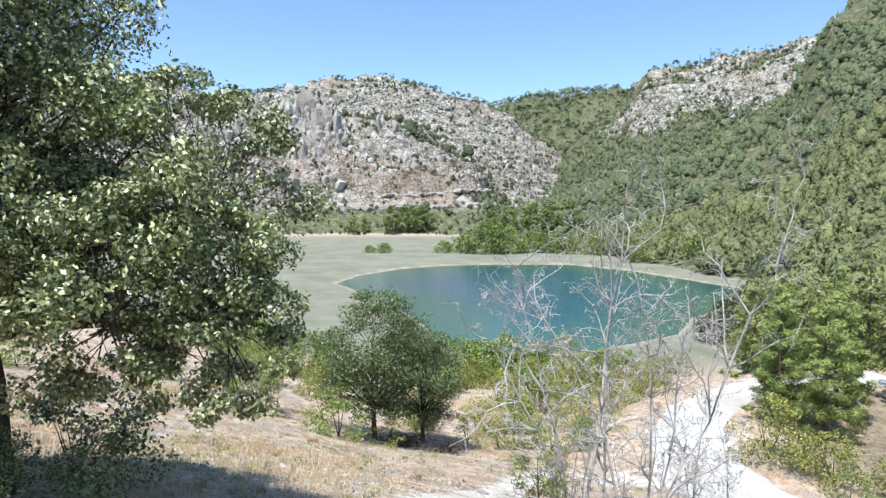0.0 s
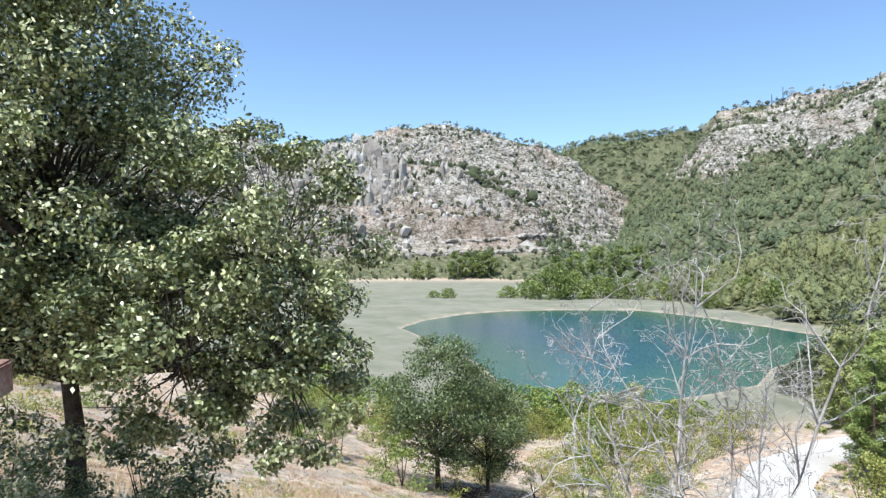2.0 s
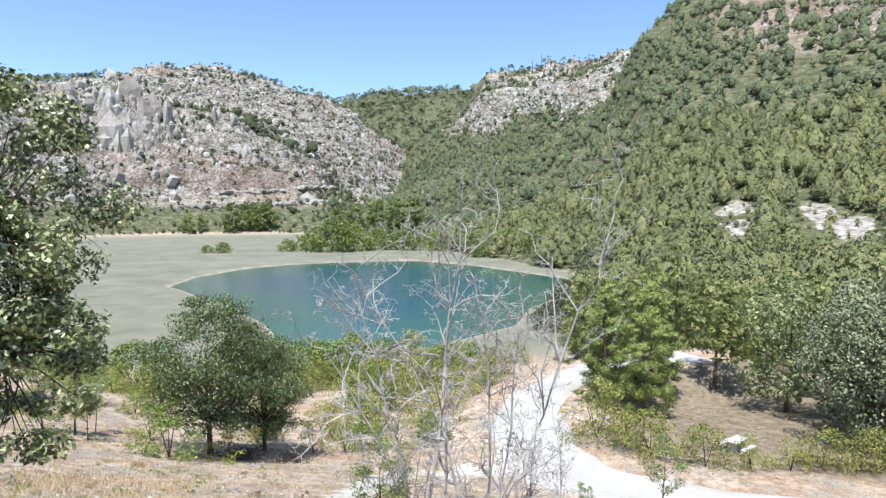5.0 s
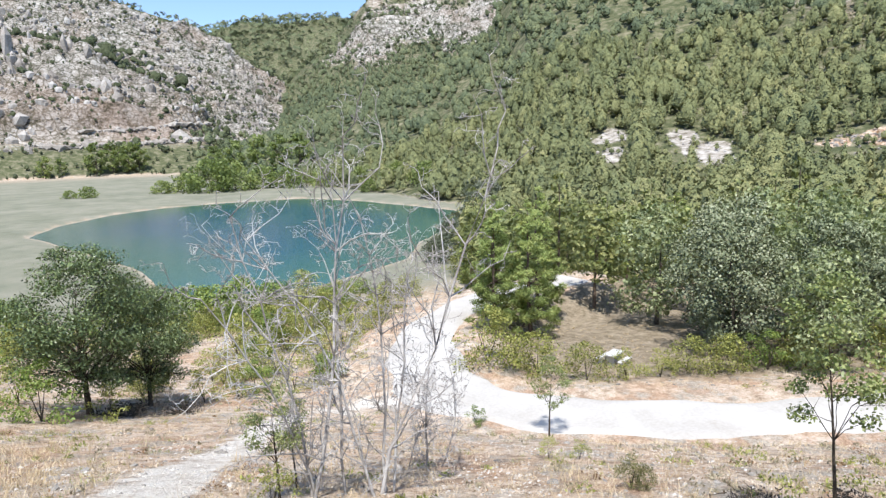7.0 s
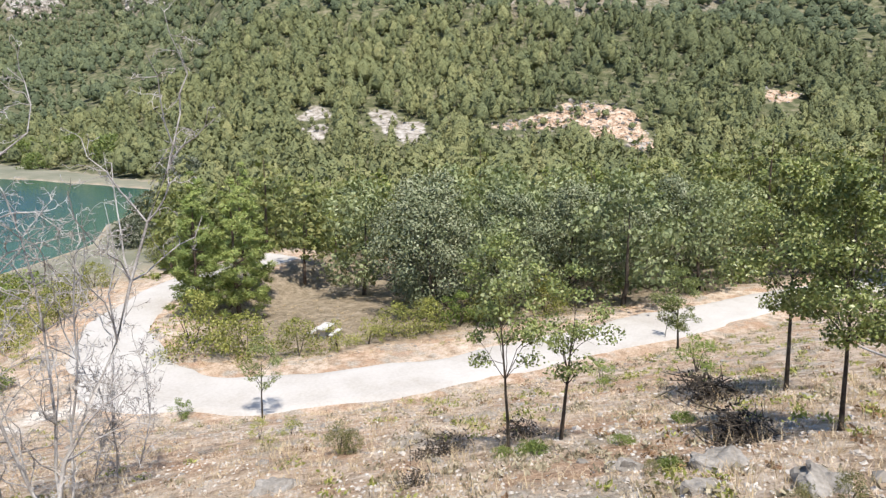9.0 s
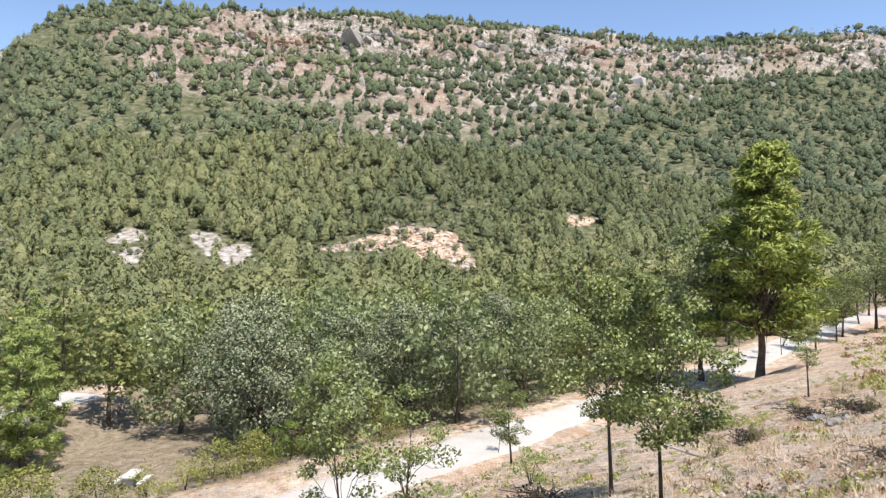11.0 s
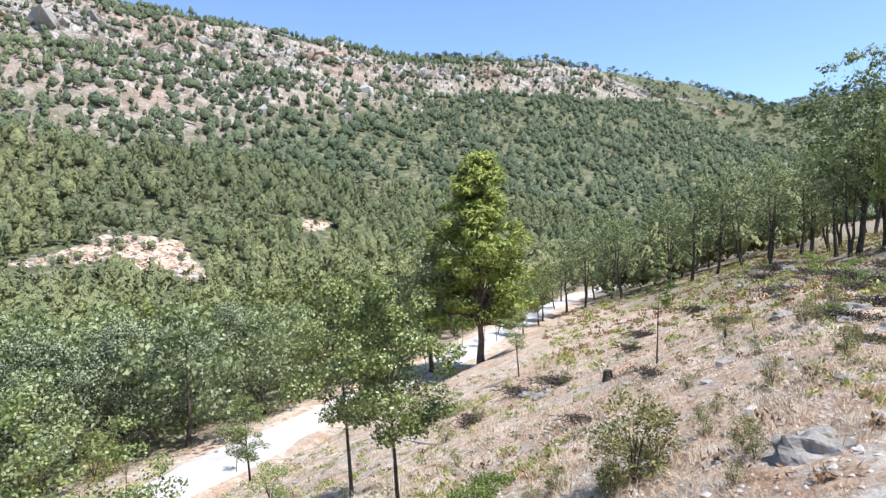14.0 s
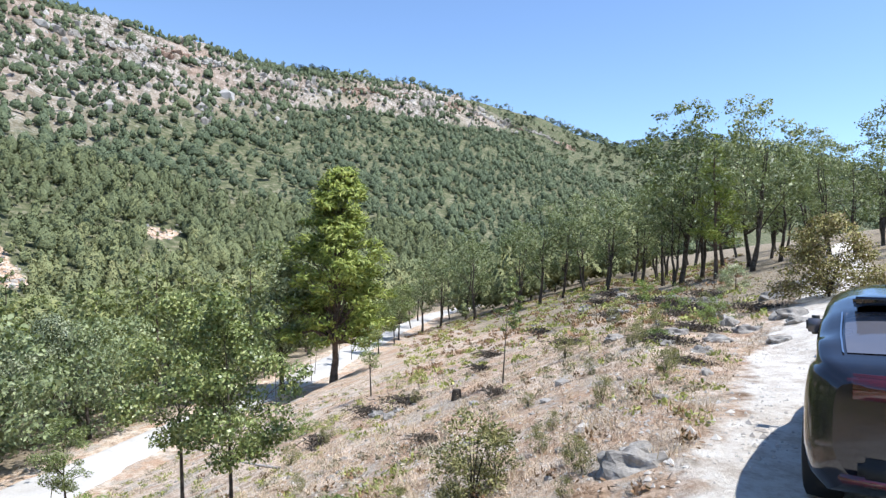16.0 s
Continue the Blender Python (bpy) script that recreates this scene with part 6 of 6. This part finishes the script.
def gravel():
    """Pebbles and dry leaf scraps close to the lookout, in one mesh each."""
    rng = np.random.default_rng(61)
    base = np.array([(1, 0, 0), (0, 1, 0), (-1, 0, 0), (0, -1, 0), (0, 0, 1), (0, 0, -1)], float)
    tris = np.array([(0, 1, 4), (1, 2, 4), (2, 3, 4), (3, 0, 4), (1, 0, 5), (2, 1, 5), (3, 2, 5), (0, 3, 5)])
    r, a = 2.0 + 13 * rng.uniform(0, 1, 24000) ** 1.2, np.radians(rng.uniform(-30, 130, 24000))
    x, y = r * np.sin(a), r * np.cos(a)
    keep = rng.uniform(0, 1, len(x)) < 0.5 + 0.9 * fbm(x, y, 1.6, 3, 57)
    x, y = x[keep], y[keep]
    z, _ = terrain(x, y)
    n = len(x)
    size = rng.lognormal(-4.25, 0.45, n)[:, None, None] * rng.uniform(0.6, 1.4, (n, 1, 3)) * [1.2, 1.2, 0.8]
    v = base[None] * (1 + rng.uniform(-0.25, 0.25, (n, 6, 1))) * size + np.stack([x, y, z + 0.004], -1)[:, None]
    f = (tris[None] + (np.arange(n) * 6)[:, None, None]).reshape(-1, 3)
    tagged(new("gravel", quad_mesh("gravel", v.reshape(-1, 3), np.concatenate([f, f[:, 2:]], 1), M_PEBBLE)), "small pale gravel on the dry slope", "gravel", kind="stuff")
    r, a = 2.0 + 15 * rng.uniform(0, 1, 4500) ** 1.2, np.radians(rng.uniform(-30, 130, 4500))
    x, y = r * np.sin(a), r * np.cos(a)
    keep = (fbm(x, y, 1.4, 3, 59) > 0.0) & (bare_cover(x, y) < 0.4)
    x, y = x[keep], y[keep]
    z, _ = terrain(x, y)
    pile = Pile()
    pile.leaves(np.stack([x, y, z + 0.015], -1), rng.normal(size=(len(x), 3)) * 0.6 + [0, 0, 1], 0.06, 0.03, rng)
    tagged(new("leaf_scraps", pile.mesh("leaf_scraps", M_BROWNLEAF)), "dead brown leaf scraps strewn on the slope", "litter", kind="stuff")
    r, a = 2.0 + 22 * rng.uniform(0, 1, 6000) ** 1.2, np.radians(rng.uniform(-40, 128, 6000))
    x, y = r * np.sin(a), r * np.cos(a)
    keep = (fbm(x, y, 2.2, 3, 93) > -0.05) & (line_distance(x, y, ROAD)[0] > 2.4) & (bare_cover(x, y) < 0.2)
    x, y = x[keep], y[keep]
    z, _ = terrain(x, y)
    twigs = Pile()
    twigs.leaves(np.stack([x, y, z + 0.02], -1), rng.normal(size=(len(x), 3)) * 0.5 + [0, 0, 1], 0.10, 0.011, rng)
    tagged(new("twig_litter", twigs.mesh("twig_litter", M_BARK)), "dark broken twigs strewn on the dry slope", "litter", kind="stuff")


strewn_stones()
gravel()


def dwarf_scrub(name, label, mat, n, size, leaf, seed, patch, cut, reach=34, sector=None):
    """Low cushions of leaves over the slope, in one mesh."""
    rng = np.random.default_rng(seed)
    r = 2.2 + (reach - 2.2) * rng.uniform(0, 1, n) ** 1.3
    a = np.radians(np.where(rng.uniform(0, 1, n) < 0.6, rng.uniform(45, 125, n), rng.uniform(-50, 142, n)))
    if sector:
        a, r = np.radians(rng.uniform(sector[0], sector[1], n)), np.sqrt(rng.uniform(sector[2] ** 2, sector[3] ** 2, n))
    x, y = r * np.sin(a), r * np.cos(a)
    keep = (fbm(x, y, patch, 3, seed) > cut) & (line_distance(x, y, ROAD)[0] > 2.4) & (bare_cover(x, y) < 0.3)
    x, y = x[keep], y[keep]
    z, _ = terrain(x, y)
    pile = Pile()
    for px, py, pz in zip(x, y, z):
        s = size * rng.uniform(0.45, 1.4)
        k = int(20 + 12 * s / size)
        d = rng.normal(size=(k, 3))
        d /= np.linalg.norm(d, axis=1)[:, None]
        d[:, 2] = np.abs(d[:, 2])
        q = s * rng.uniform(0.3, 1.0, k)[:, None]
        pile.leaves(np.array([px, py, pz]) + d * q * [1.2, 1.2, 0.7], d + rng.normal(size=(k, 3)) * 0.6, leaf, leaf * 0.45, rng, d + [0, 0, 0.5])
    tagged(new(name, pile.mesh(name, mat)), label, "scrub", kind="stuff")


blades("dry_grass", "dry straw-coloured grass tufts over the slope", M_STRAW, 12000, 36, 0.10, 10, 43, 2.5, -0.3)
blades("dry_stalks", "tall bleached grass stalks near the lookout", M_STRAW, 3800, 15, 0.26, 7, 44, 2.0, 0.0)
blades("green_herbs", "low yellow-green herbs on the dry slope", M_OLIVE, 3000, 30, 0.09, 12, 45, 2.2, 0.2)
dwarf_scrub("thyme_cushions", "low grey-brown thyme cushions on the dry slope", M_THYME, 1700, 0.15, 0.075, 46, 3.0, -0.15)
dwarf_scrub("green_cushions", "low olive-green scrub cushions on the dry slope", M_OLIVE, 1900, 0.17, 0.075, 47, 2.0, 0.0)
dwarf_scrub("brown_cushions", "dead reddish-brown scrub cushions on the slope", M_BROWNLEAF, 320, 0.16, 0.075, 48, 2.0, 0.05)

dwarf_scrub("litter_scrub", "brown leaf litter and dry scrub under the open wood", M_BROWNLEAF, 800, 0.30, 0.17, 49, 4.0, -0.2, sector=(96, 125, 18, 75))
dwarf_scrub("wood_scrub", "low olive scrub under the trees of the open wood", M_OLIVE, 800, 0.40, 0.17, 50, 4.0, -0.1, sector=(96, 125, 18, 75))
blades("bleached_grass", "dense bleached grass beside the white track", M_PALEGRASS, 15000, 22, 0.08, 9, 51, 1.1, -0.02, (84, 128))
blades("shade_weeds", "dry weeds and grass round the big oak", M_STRAW, 5000, 16, 0.17, 8, 53, 1.6, -0.15, (-50, -8))
blades("shade_herbs", "yellow-green herbs round the big oak", M_OLIVE, 2600, 18, 0.12, 12, 54, 1.8, 0.0, (-50, -4))
blades("pale_grass", "short bleached grass over the sunny slope", M_PALEGRASS, 12000, 26, 0.06, 8, 52, 1.3, -0.1, (-20, 86))


# ---- cut dry brushwood, also standing in for tree shadows ----
def brushwood(seed):
    rng = np.random.default_rng(seed)
    pile = Pile()
    for _ in range(90):
        p = np.array([*rng.normal(size=2) * [0.32, 0.16], abs(rng.normal()) * 0.07])
        w = rng.normal(size=3) * [1, 0.6, 0.22]
        w /= np.linalg.norm(w)
        L = rng.uniform(0.12, 0.45)
        pile.tube([p - w * L / 2, p + rng.normal(size=3) * 0.02, p + w * L / 2], [0.009, 0.007, 0.003], 4)
    lv = rng.normal(size=(500, 3)) * [0.33, 0.17, 0.04] + [0, 0, 0.07]
    leaf = Pile()
    leaf.leaves(lv, rng.normal(size=(500, 3)) + [0, 0, 1], 0.06, 0.03, rng)
    ob = thing("brushwood_heap", "heap of dry cut brushwood, blackened to double as tree shadow on the slope", "brushwood", "brushwood heaps")
    part("brush", pile.mesh("brush", M_BARK), ob)
    part("dead_foliage", leaf.mesh("dead_foliage", M_CHAR_SHADE), ob)
    return ob


heap = brushwood(5)
# heaps beside the oaks darken the ground where their shadows fall
HEAPS = [(6.6, 5.7, 10, 0.9), (7.9, 5.2, 40, 0.8), (8.1, 2.3, 20, 1.0), (11.5, 3.5, 60, 1.2), (12.9, -6.6, 30, 1.1), (17.6, -2.0, 80, 1.3), (14.6, -8.4, 15, 1.2), (16.2, 0.4, 0, 1.1), (18.4, -1.0, 45, 1.2), (20.5, -12.0, 20, 1.6), (25, -13.8, 70, 1.6), (10.3, -5.6, 15, 0.7), (5.2, 4.9, 15, 0.5), (18.5, -10.6, 30, 1.5), (22.5, -12.6, 5, 1.7), (27.5, -14, 25, 1.8), (30.5, -13.4, 80, 1.7), (16.6, -11.6, 50, 1.4), (21, -9.4, 100, 1.2), (34, -15.5, 10, 1.8), (24, -15, 60, 1.6), (19.4, -4.4, 30, 1.0), (17.2, -6.4, 70, 1.1), (13.3, -3.2, 20, 0.8), (11, -1.4, 60, 0.7), (22.8, -5.6, 40, 1.2), (25.5, -8.4, 10, 1.3), (-1.4, 20.9, 10, 1.7), (0.2, 21.2, 60, 1.3), (11.0, 3.5, 30, 1.5), (7.9, 2.2, 20, 1.1)]
for i, (x, y, turn, size) in enumerate(HEAPS):
    m = stand(x, y, turn, size)
    if i == 0:
        heap.matrix_basis = m
    else:
        copy_thing(heap, m).matrix_basis = m


def stump():
    bm = bmesh.new()
    r = bmesh.ops.create_cone(bm, cap_ends=True, segments=14, radius1=0.13, radius2=0.10, depth=0.3)
    for v in bm.verts:
        k = 1 + 0.18 * noise.noise(v.co * 9)
        v.co.x, v.co.y = v.co.x * k, v.co.y * k
    ob = thing("tree_stump", "short dark burnt tree stump on dry ground", "stump")
    part("wood", bm_mesh("wood", bm, M_BARK), ob)
    return ob


cut_stump = stump()
cut_stump.matrix_basis = stand(15.3, -2.7) @ Matrix.Translation((0, 0, 0.08))
log = thing("fallen_branch", "pale fallen branch lying on the slope", "branch")
pile = Pile()
pile.tube([(-0.9, 0, 0.04), (-0.3, 0.05, 0.07), (0.3, 0.02, 0.06), (0.95, -0.06, 0.05)], [0.035, 0.032, 0.028, 0.015], 7)
part("wood", pile.mesh("wood", M_DEAD, True), log)
log.matrix_basis = stand(15.2, 1.4, 60)

# ---- parked car on the track ----
def paint(name, base, rough=0.2, metal=0.0, coat=0.0, dust=0.15):
    m, nt, bsdf, _ = material(name)
    vec = coords(nt)
    fac = grey(nt, noise_of(nt, vec, 3.0, 5), 0.45, 0.75)
    col = blend(nt, sums(nt, "MULTIPLY", fac, dust), base, (0.32, 0.27, 0.21))
    nt.links.new(col, bsdf.inputs["Base Color"])
    nt.links.new(sums(nt, "ADD", sums(nt, "MULTIPLY", fac, 0.12), rough), bsdf.inputs["Roughness"])
    bsdf.inputs["Metallic"].default_value = metal
    bsdf.inputs["Coat Weight"].default_value = coat
    bsdf.inputs["Coat Roughness"].default_value = 0.04
    return m


M_PAINT = paint("black_car_paint", (0.006, 0.006, 0.010), 0.14, 0.0, 0.8, 0.03)
M_TRIM = paint("black_plastic_trim", (0.02, 0.02, 0.02), 0.55, 0, 0, 0.25)
M_CHROME = paint("chrome_trim", (0.75, 0.75, 0.77), 0.12, 1.0, 0, 0.05)
M_TYRE = paint("tyre_rubber", (0.02, 0.02, 0.02), 0.8, 0, 0, 0.4)
M_LAMP = paint("red_lamp_glass", (0.07, 0.004, 0.006), 0.08, 0, 1.0, 0.03)
# tint lightened to grey: the sky's reflection put into the base colour
M_TINT = paint("tinted_glass_sky_grey", (0.10, 0.10, 0.12), 0.05, 0, 1.0, 0.06)
M_PLATE = paint("white_plate", (0.75, 0.75, 0.75), 0.4, 0, 0, 0.1)

STATION = np.array([-2.27, -2.24, -2.16, -2.02, -1.75, -1.40, -1.0, -0.5, 0.0, 0.5, 0.9, 1.3, 1.7, 2.05, 2.22, 2.3])
ROOF = np.array([0.93, 1.01, 1.06, 1.09, 1.19, 1.31, 1.385, 1.42, 1.425, 1.39, 1.25, 1.06, 0.98, 0.90, 0.80, 0.68])
ROOF_W = np.array([0.50, 0.62, 0.73, 0.79, 0.82, 0.83, 0.83, 0.82, 0.80, 0.77, 0.73, 0.70, 0.72, 0.68, 0.58, 0.46])
BODY_W = np.array([0.64, 0.76, 0.85, 0.89, 0.91, 0.915, 0.91, 0.915, 0.92, 0.92, 0.925, 0.93, 0.90, 0.80, 0.66, 0.52])
SHOULDER = np.array([0.88, 0.95, 0.985, 1.0, 0.98, 0.94, 0.92, 0.90, 0.89, 0.88, 0.87, 0.86, 0.84, 0.80, 0.72, 0.62])
BOTTOM = np.array([0.48, 0.38, 0.30, 0.26, 0.24, 0.22, 0.21, 0.21, 0.21, 0.21, 0.21, 0.22, 0.24, 0.27, 0.33, 0.42])


def body_point(y, u):
    """A point of the car's skin: y along the car, u from 0 at the sill over the roof's middle at 1 to 2 at the other sill."""
    side = np.where(u > 1, 1.0, -1.0)
    s = np.where(u > 1, 2 - u, u)
    zr, wr, wb, zs, zb = (np.interp(y, STATION, k) for k in (ROOF, ROOF_W, BODY_W, SHOULDER, BOTTOM))
    knots = [0.0, 0.10, 0.24, 0.40, 0.50, 0.56, 0.70, 0.80, 0.88, 1.0]
    px = [0.86 * wb, 0.965 * wb, wb, 0.995 * wb, 0.965 * wb, 0.925 * wb, (0.5 * 0.925 * wb + 0.5 * (wr + 0.02)), wr + 0.015, 0.82 * wr, 0 * wr]
    pz = [zb, zb + 0.10, zb + 0.36 * (zs - zb), zb + 0.78 * (zs - zb), zs, zs + 0.025, zs + 0.5 * (zr - zs), zr - 0.075 * (zr - zs > 0.2) - 0.01, zr - 0.012, zr + 0.012]
    x = np.zeros_like(y + s)
    z = np.zeros_like(y + s)
    for i in range(len(knots) - 1):
        t = (s - knots[i]) / (knots[i + 1] - knots[i])
        m = (t >= 0) & (t <= 1)
        x = np.where(m, px[i] + (px[i + 1] - px[i]) * t, x)
        z = np.where(m, pz[i] + (pz[i + 1] - pz[i]) * t, z)
    return np.stack([x * side, y + 0 * x, z], -1)


def skin(y0, y1, u0, u1, ny, nu, lift=0.0):
    """A patch of the skin as points and faces, lifted off it a little."""
    ys, us = np.linspace(y0, y1, ny), np.linspace(u0, u1, nu)
    Y, U = np.meshgrid(ys, us, indexing="ij")
    P = sum(body_point(Y + dy, np.clip(U + du, 0, 2)) for dy in (-0.05, 0, 0.05) for du in (-0.018, 0, 0.018)) / 9
    if lift:
        gy, gu = np.gradient(P, axis=0), np.gradient(P, axis=1)
        n = np.cross(gu, gy)
        n /= np.linalg.norm(n, axis=-1)[..., None] + 1e-9
        mid = P.mean((0, 1)) - np.array([0, 0, 0.8])
        if np.sum(n.mean((0, 1)) * mid) < 0:
            n = -n
        P = P + n * lift
    i, j = np.meshgrid(np.arange(ny - 1), np.arange(nu - 1), indexing="ij")
    F = np.stack([i * nu + j, (i + 1) * nu + j, (i + 1) * nu + j + 1, i * nu + j + 1], -1).reshape(-1, 4)
    return P.reshape(-1, 3), F


def lump(name, size, at, mat, parent, label="", segs=3, turn=(0, 0, 0)):
    """A block with well-rounded edges."""
    bm = bmesh.new()
    box(bm, size, Matrix.Identity(4))
    bmesh.ops.bevel(bm, geom=bm.edges[:], offset=min(size) * 0.42, segments=segs, affect="EDGES")
    ob = part(name, bm_mesh(name, bm, mat, True), parent, label)
    ob.matrix_basis = pose(*at, *turn)
    return ob


def patch(name, rows, mat, parent, label=""):
    pile = Pile()
    for r in rows:
        pile.add(*skin(*r))
    return part(name, pile.mesh(name, mat, True), parent, label)


def wheel(parent, x, y):
    side = 1 if x > 0 else -1
    w = part("wheel", None, parent)
    w.matrix_basis = pose(x, y, 0.34)
    pile = Pile()
    ang = np.linspace(0, 2 * np.pi, 37)
    prof = [(0.22, -0.10), (0.30, -0.115), (0.335, -0.10), (0.34, 0.0), (0.335, 0.10), (0.30, 0.115), (0.22, 0.10)]
    V = np.array([[(h, r * math.cos(a), r * math.sin(a)) for r, h in prof] for a in ang[:-1]]).reshape(-1, 3)
    n, k = 36, len(prof)
    i, j = np.meshgrid(np.arange(n), np.arange(k - 1), indexing="ij")
    i2 = (i + 1) % n
    pile.add(V, np.stack([i * k + j, i2 * k + j, i2 * k + j + 1, i * k + j + 1], -1).reshape(-1, 4))
    part("tyre", pile.mesh("tyre", M_TYRE, True), w)
    rim = Pile()
    for s in range(5):
        a = s * 2 * math.pi / 5
        for da in (-0.12, 0.12):
            rim.tube([(side * 0.075, 0.04 * math.cos(a), 0.04 * math.sin(a)), (side * 0.07, 0.225 * math.cos(a + da), 0.225 * math.sin(a + da))], [0.022, 0.018], 6)
    rim.tube([(side * 0.06, 0.225 * math.cos(a), 0.225 * math.sin(a)) for a in ang], np.full(37, 0.016), 6)
    rim.tube([(side * 0.03, 0, 0), (side * 0.085, 0, 0)], [0.05, 0.045], 10)
    part("rim", rim.mesh("rim", M_CHROME, True), w, "silver spoked rim")


def parked_car():
    car = thing("car", "glossy black hatchback car parked on the white track", "car")
    pile = Pile()
    v, f = skin(-2.25, 2.28, 0, 2, 70, 61)
    pile.add(v, f)
    for row in (0, 69):
        ring = v.reshape(70, 61, 3)[row]
        c = ring.mean(0) + [0, -0.015 if row == 0 else 0.015, 0]
        base = np.concatenate([[c], ring])
        k = np.arange(1, 61)
        pile.add(base, np.stack([np.zeros_like(k), k, k + 1, k + 1], -1))
    under = v.reshape(70, 61, 3)
    edge = np.stack([under[:, 0], under[:, 60]], 1).reshape(-1, 3)
    i = np.arange(69) * 2
    pile.add(edge, np.stack([i, i + 1, i + 3, i + 2], -1))
    part("body", pile.mesh("body", M_PAINT, True), car)
    patch("rear_window", [(-1.99, -1.42, 0.87, 1.13, 12, 18, 0.006)], M_TINT, car, "dark tinted rear window, greyed for reflected sky")
    patch("windscreen", [(0.62, 1.22, 0.83, 1.17, 10, 12, 0.006)], M_TINT, car)
    for u0, u1 in ((0.565, 0.785), (1.215, 1.435)):
        patch("side_window", [(-1.62, -0.32, u0, u1 - 0.03 if u0 < 1 else u1, 16, 8, 0.006)], M_TINT, car)
        patch("side_window", [(-0.22, 0.78, u0, u1, 12, 8, 0.006)], M_TINT, car)
    for u in (0.545, 1.445):
        patch("window_trim", [(-1.55, 0.95, u, u + 0.012, 26, 3, 0.009)], M_CHROME, car, "thin chrome window trim")
    for u in (0.862, 1.135):
        patch("window_seal", [(-2.0, -1.4, u, u + 0.003, 14, 3, 0.010)], M_CHROME, car, "bright rear window edge")
    lump("bumper_beam", (1.2, 0.09, 0.16), (0, -2.26, 0.47), M_TRIM, car)
    lump("spoiler", (1.3, 0.24, 0.04), (0, -1.43, 1.355), M_PAINT, car, "", 2, (-18, 0, 0))
    for sx in (-1, 1):
        lump("tail_lamp", (0.50, 0.07, 0.17), (sx * 0.40, -2.235, 0.93), M_LAMP, car, "dark red tail light")
        lump("reflector", (0.34, 0.03, 0.05), (sx * 0.52, -2.30, 0.43), M_LAMP, car, "red bumper reflector")
        m = lump("mirror", (0.16, 0.11, 0.18), (sx * 1.03, 0.55, 0.99), M_TRIM, car, "black door mirror", 5)
        lump("mirror_glass", (0.12, 0.012, 0.13), (0, -0.052, 0), M_TINT, m)
        lump("mirror_arm", (0.16, 0.05, 0.05), (-sx * 0.13, 0.02, -0.04), M_TRIM, m)
        for y in (-0.62, 0.40):
            lump("door_handle", (0.03, 0.19, 0.03), (sx * 0.925, y, 0.86), M_CHROME, car)
        for y in (-1.36, 1.40):
            wheel(car, sx * 0.82, y)
    plate = lump("number_plate", (0.50, 0.012, 0.105), (0, -2.315, 0.62), M_PLATE, car, "white number plate with dark bars", 1)
    for k in range(6):
        lump("bar", (0.035, 0.004, 0.06), (-0.19 + 0.075 * k, -0.008, 0), M_TRIM, plate, "", 1)
    lump("exhaust", (0.09, 0.12, 0.05), (-0.5, -2.25, 0.27), M_CHROME, car)
    return car


car = parked_car()
CAR_AT, CAR_BEARING = (5.0, -4.65), 135.4
cz = ground_z(CAR_AT[0] - 0.9, CAR_AT[1] + 0.9)
car.matrix_basis = pose(CAR_AT[0], CAR_AT[1], cz + 0.02, 1.5, 0, -CAR_BEARING)
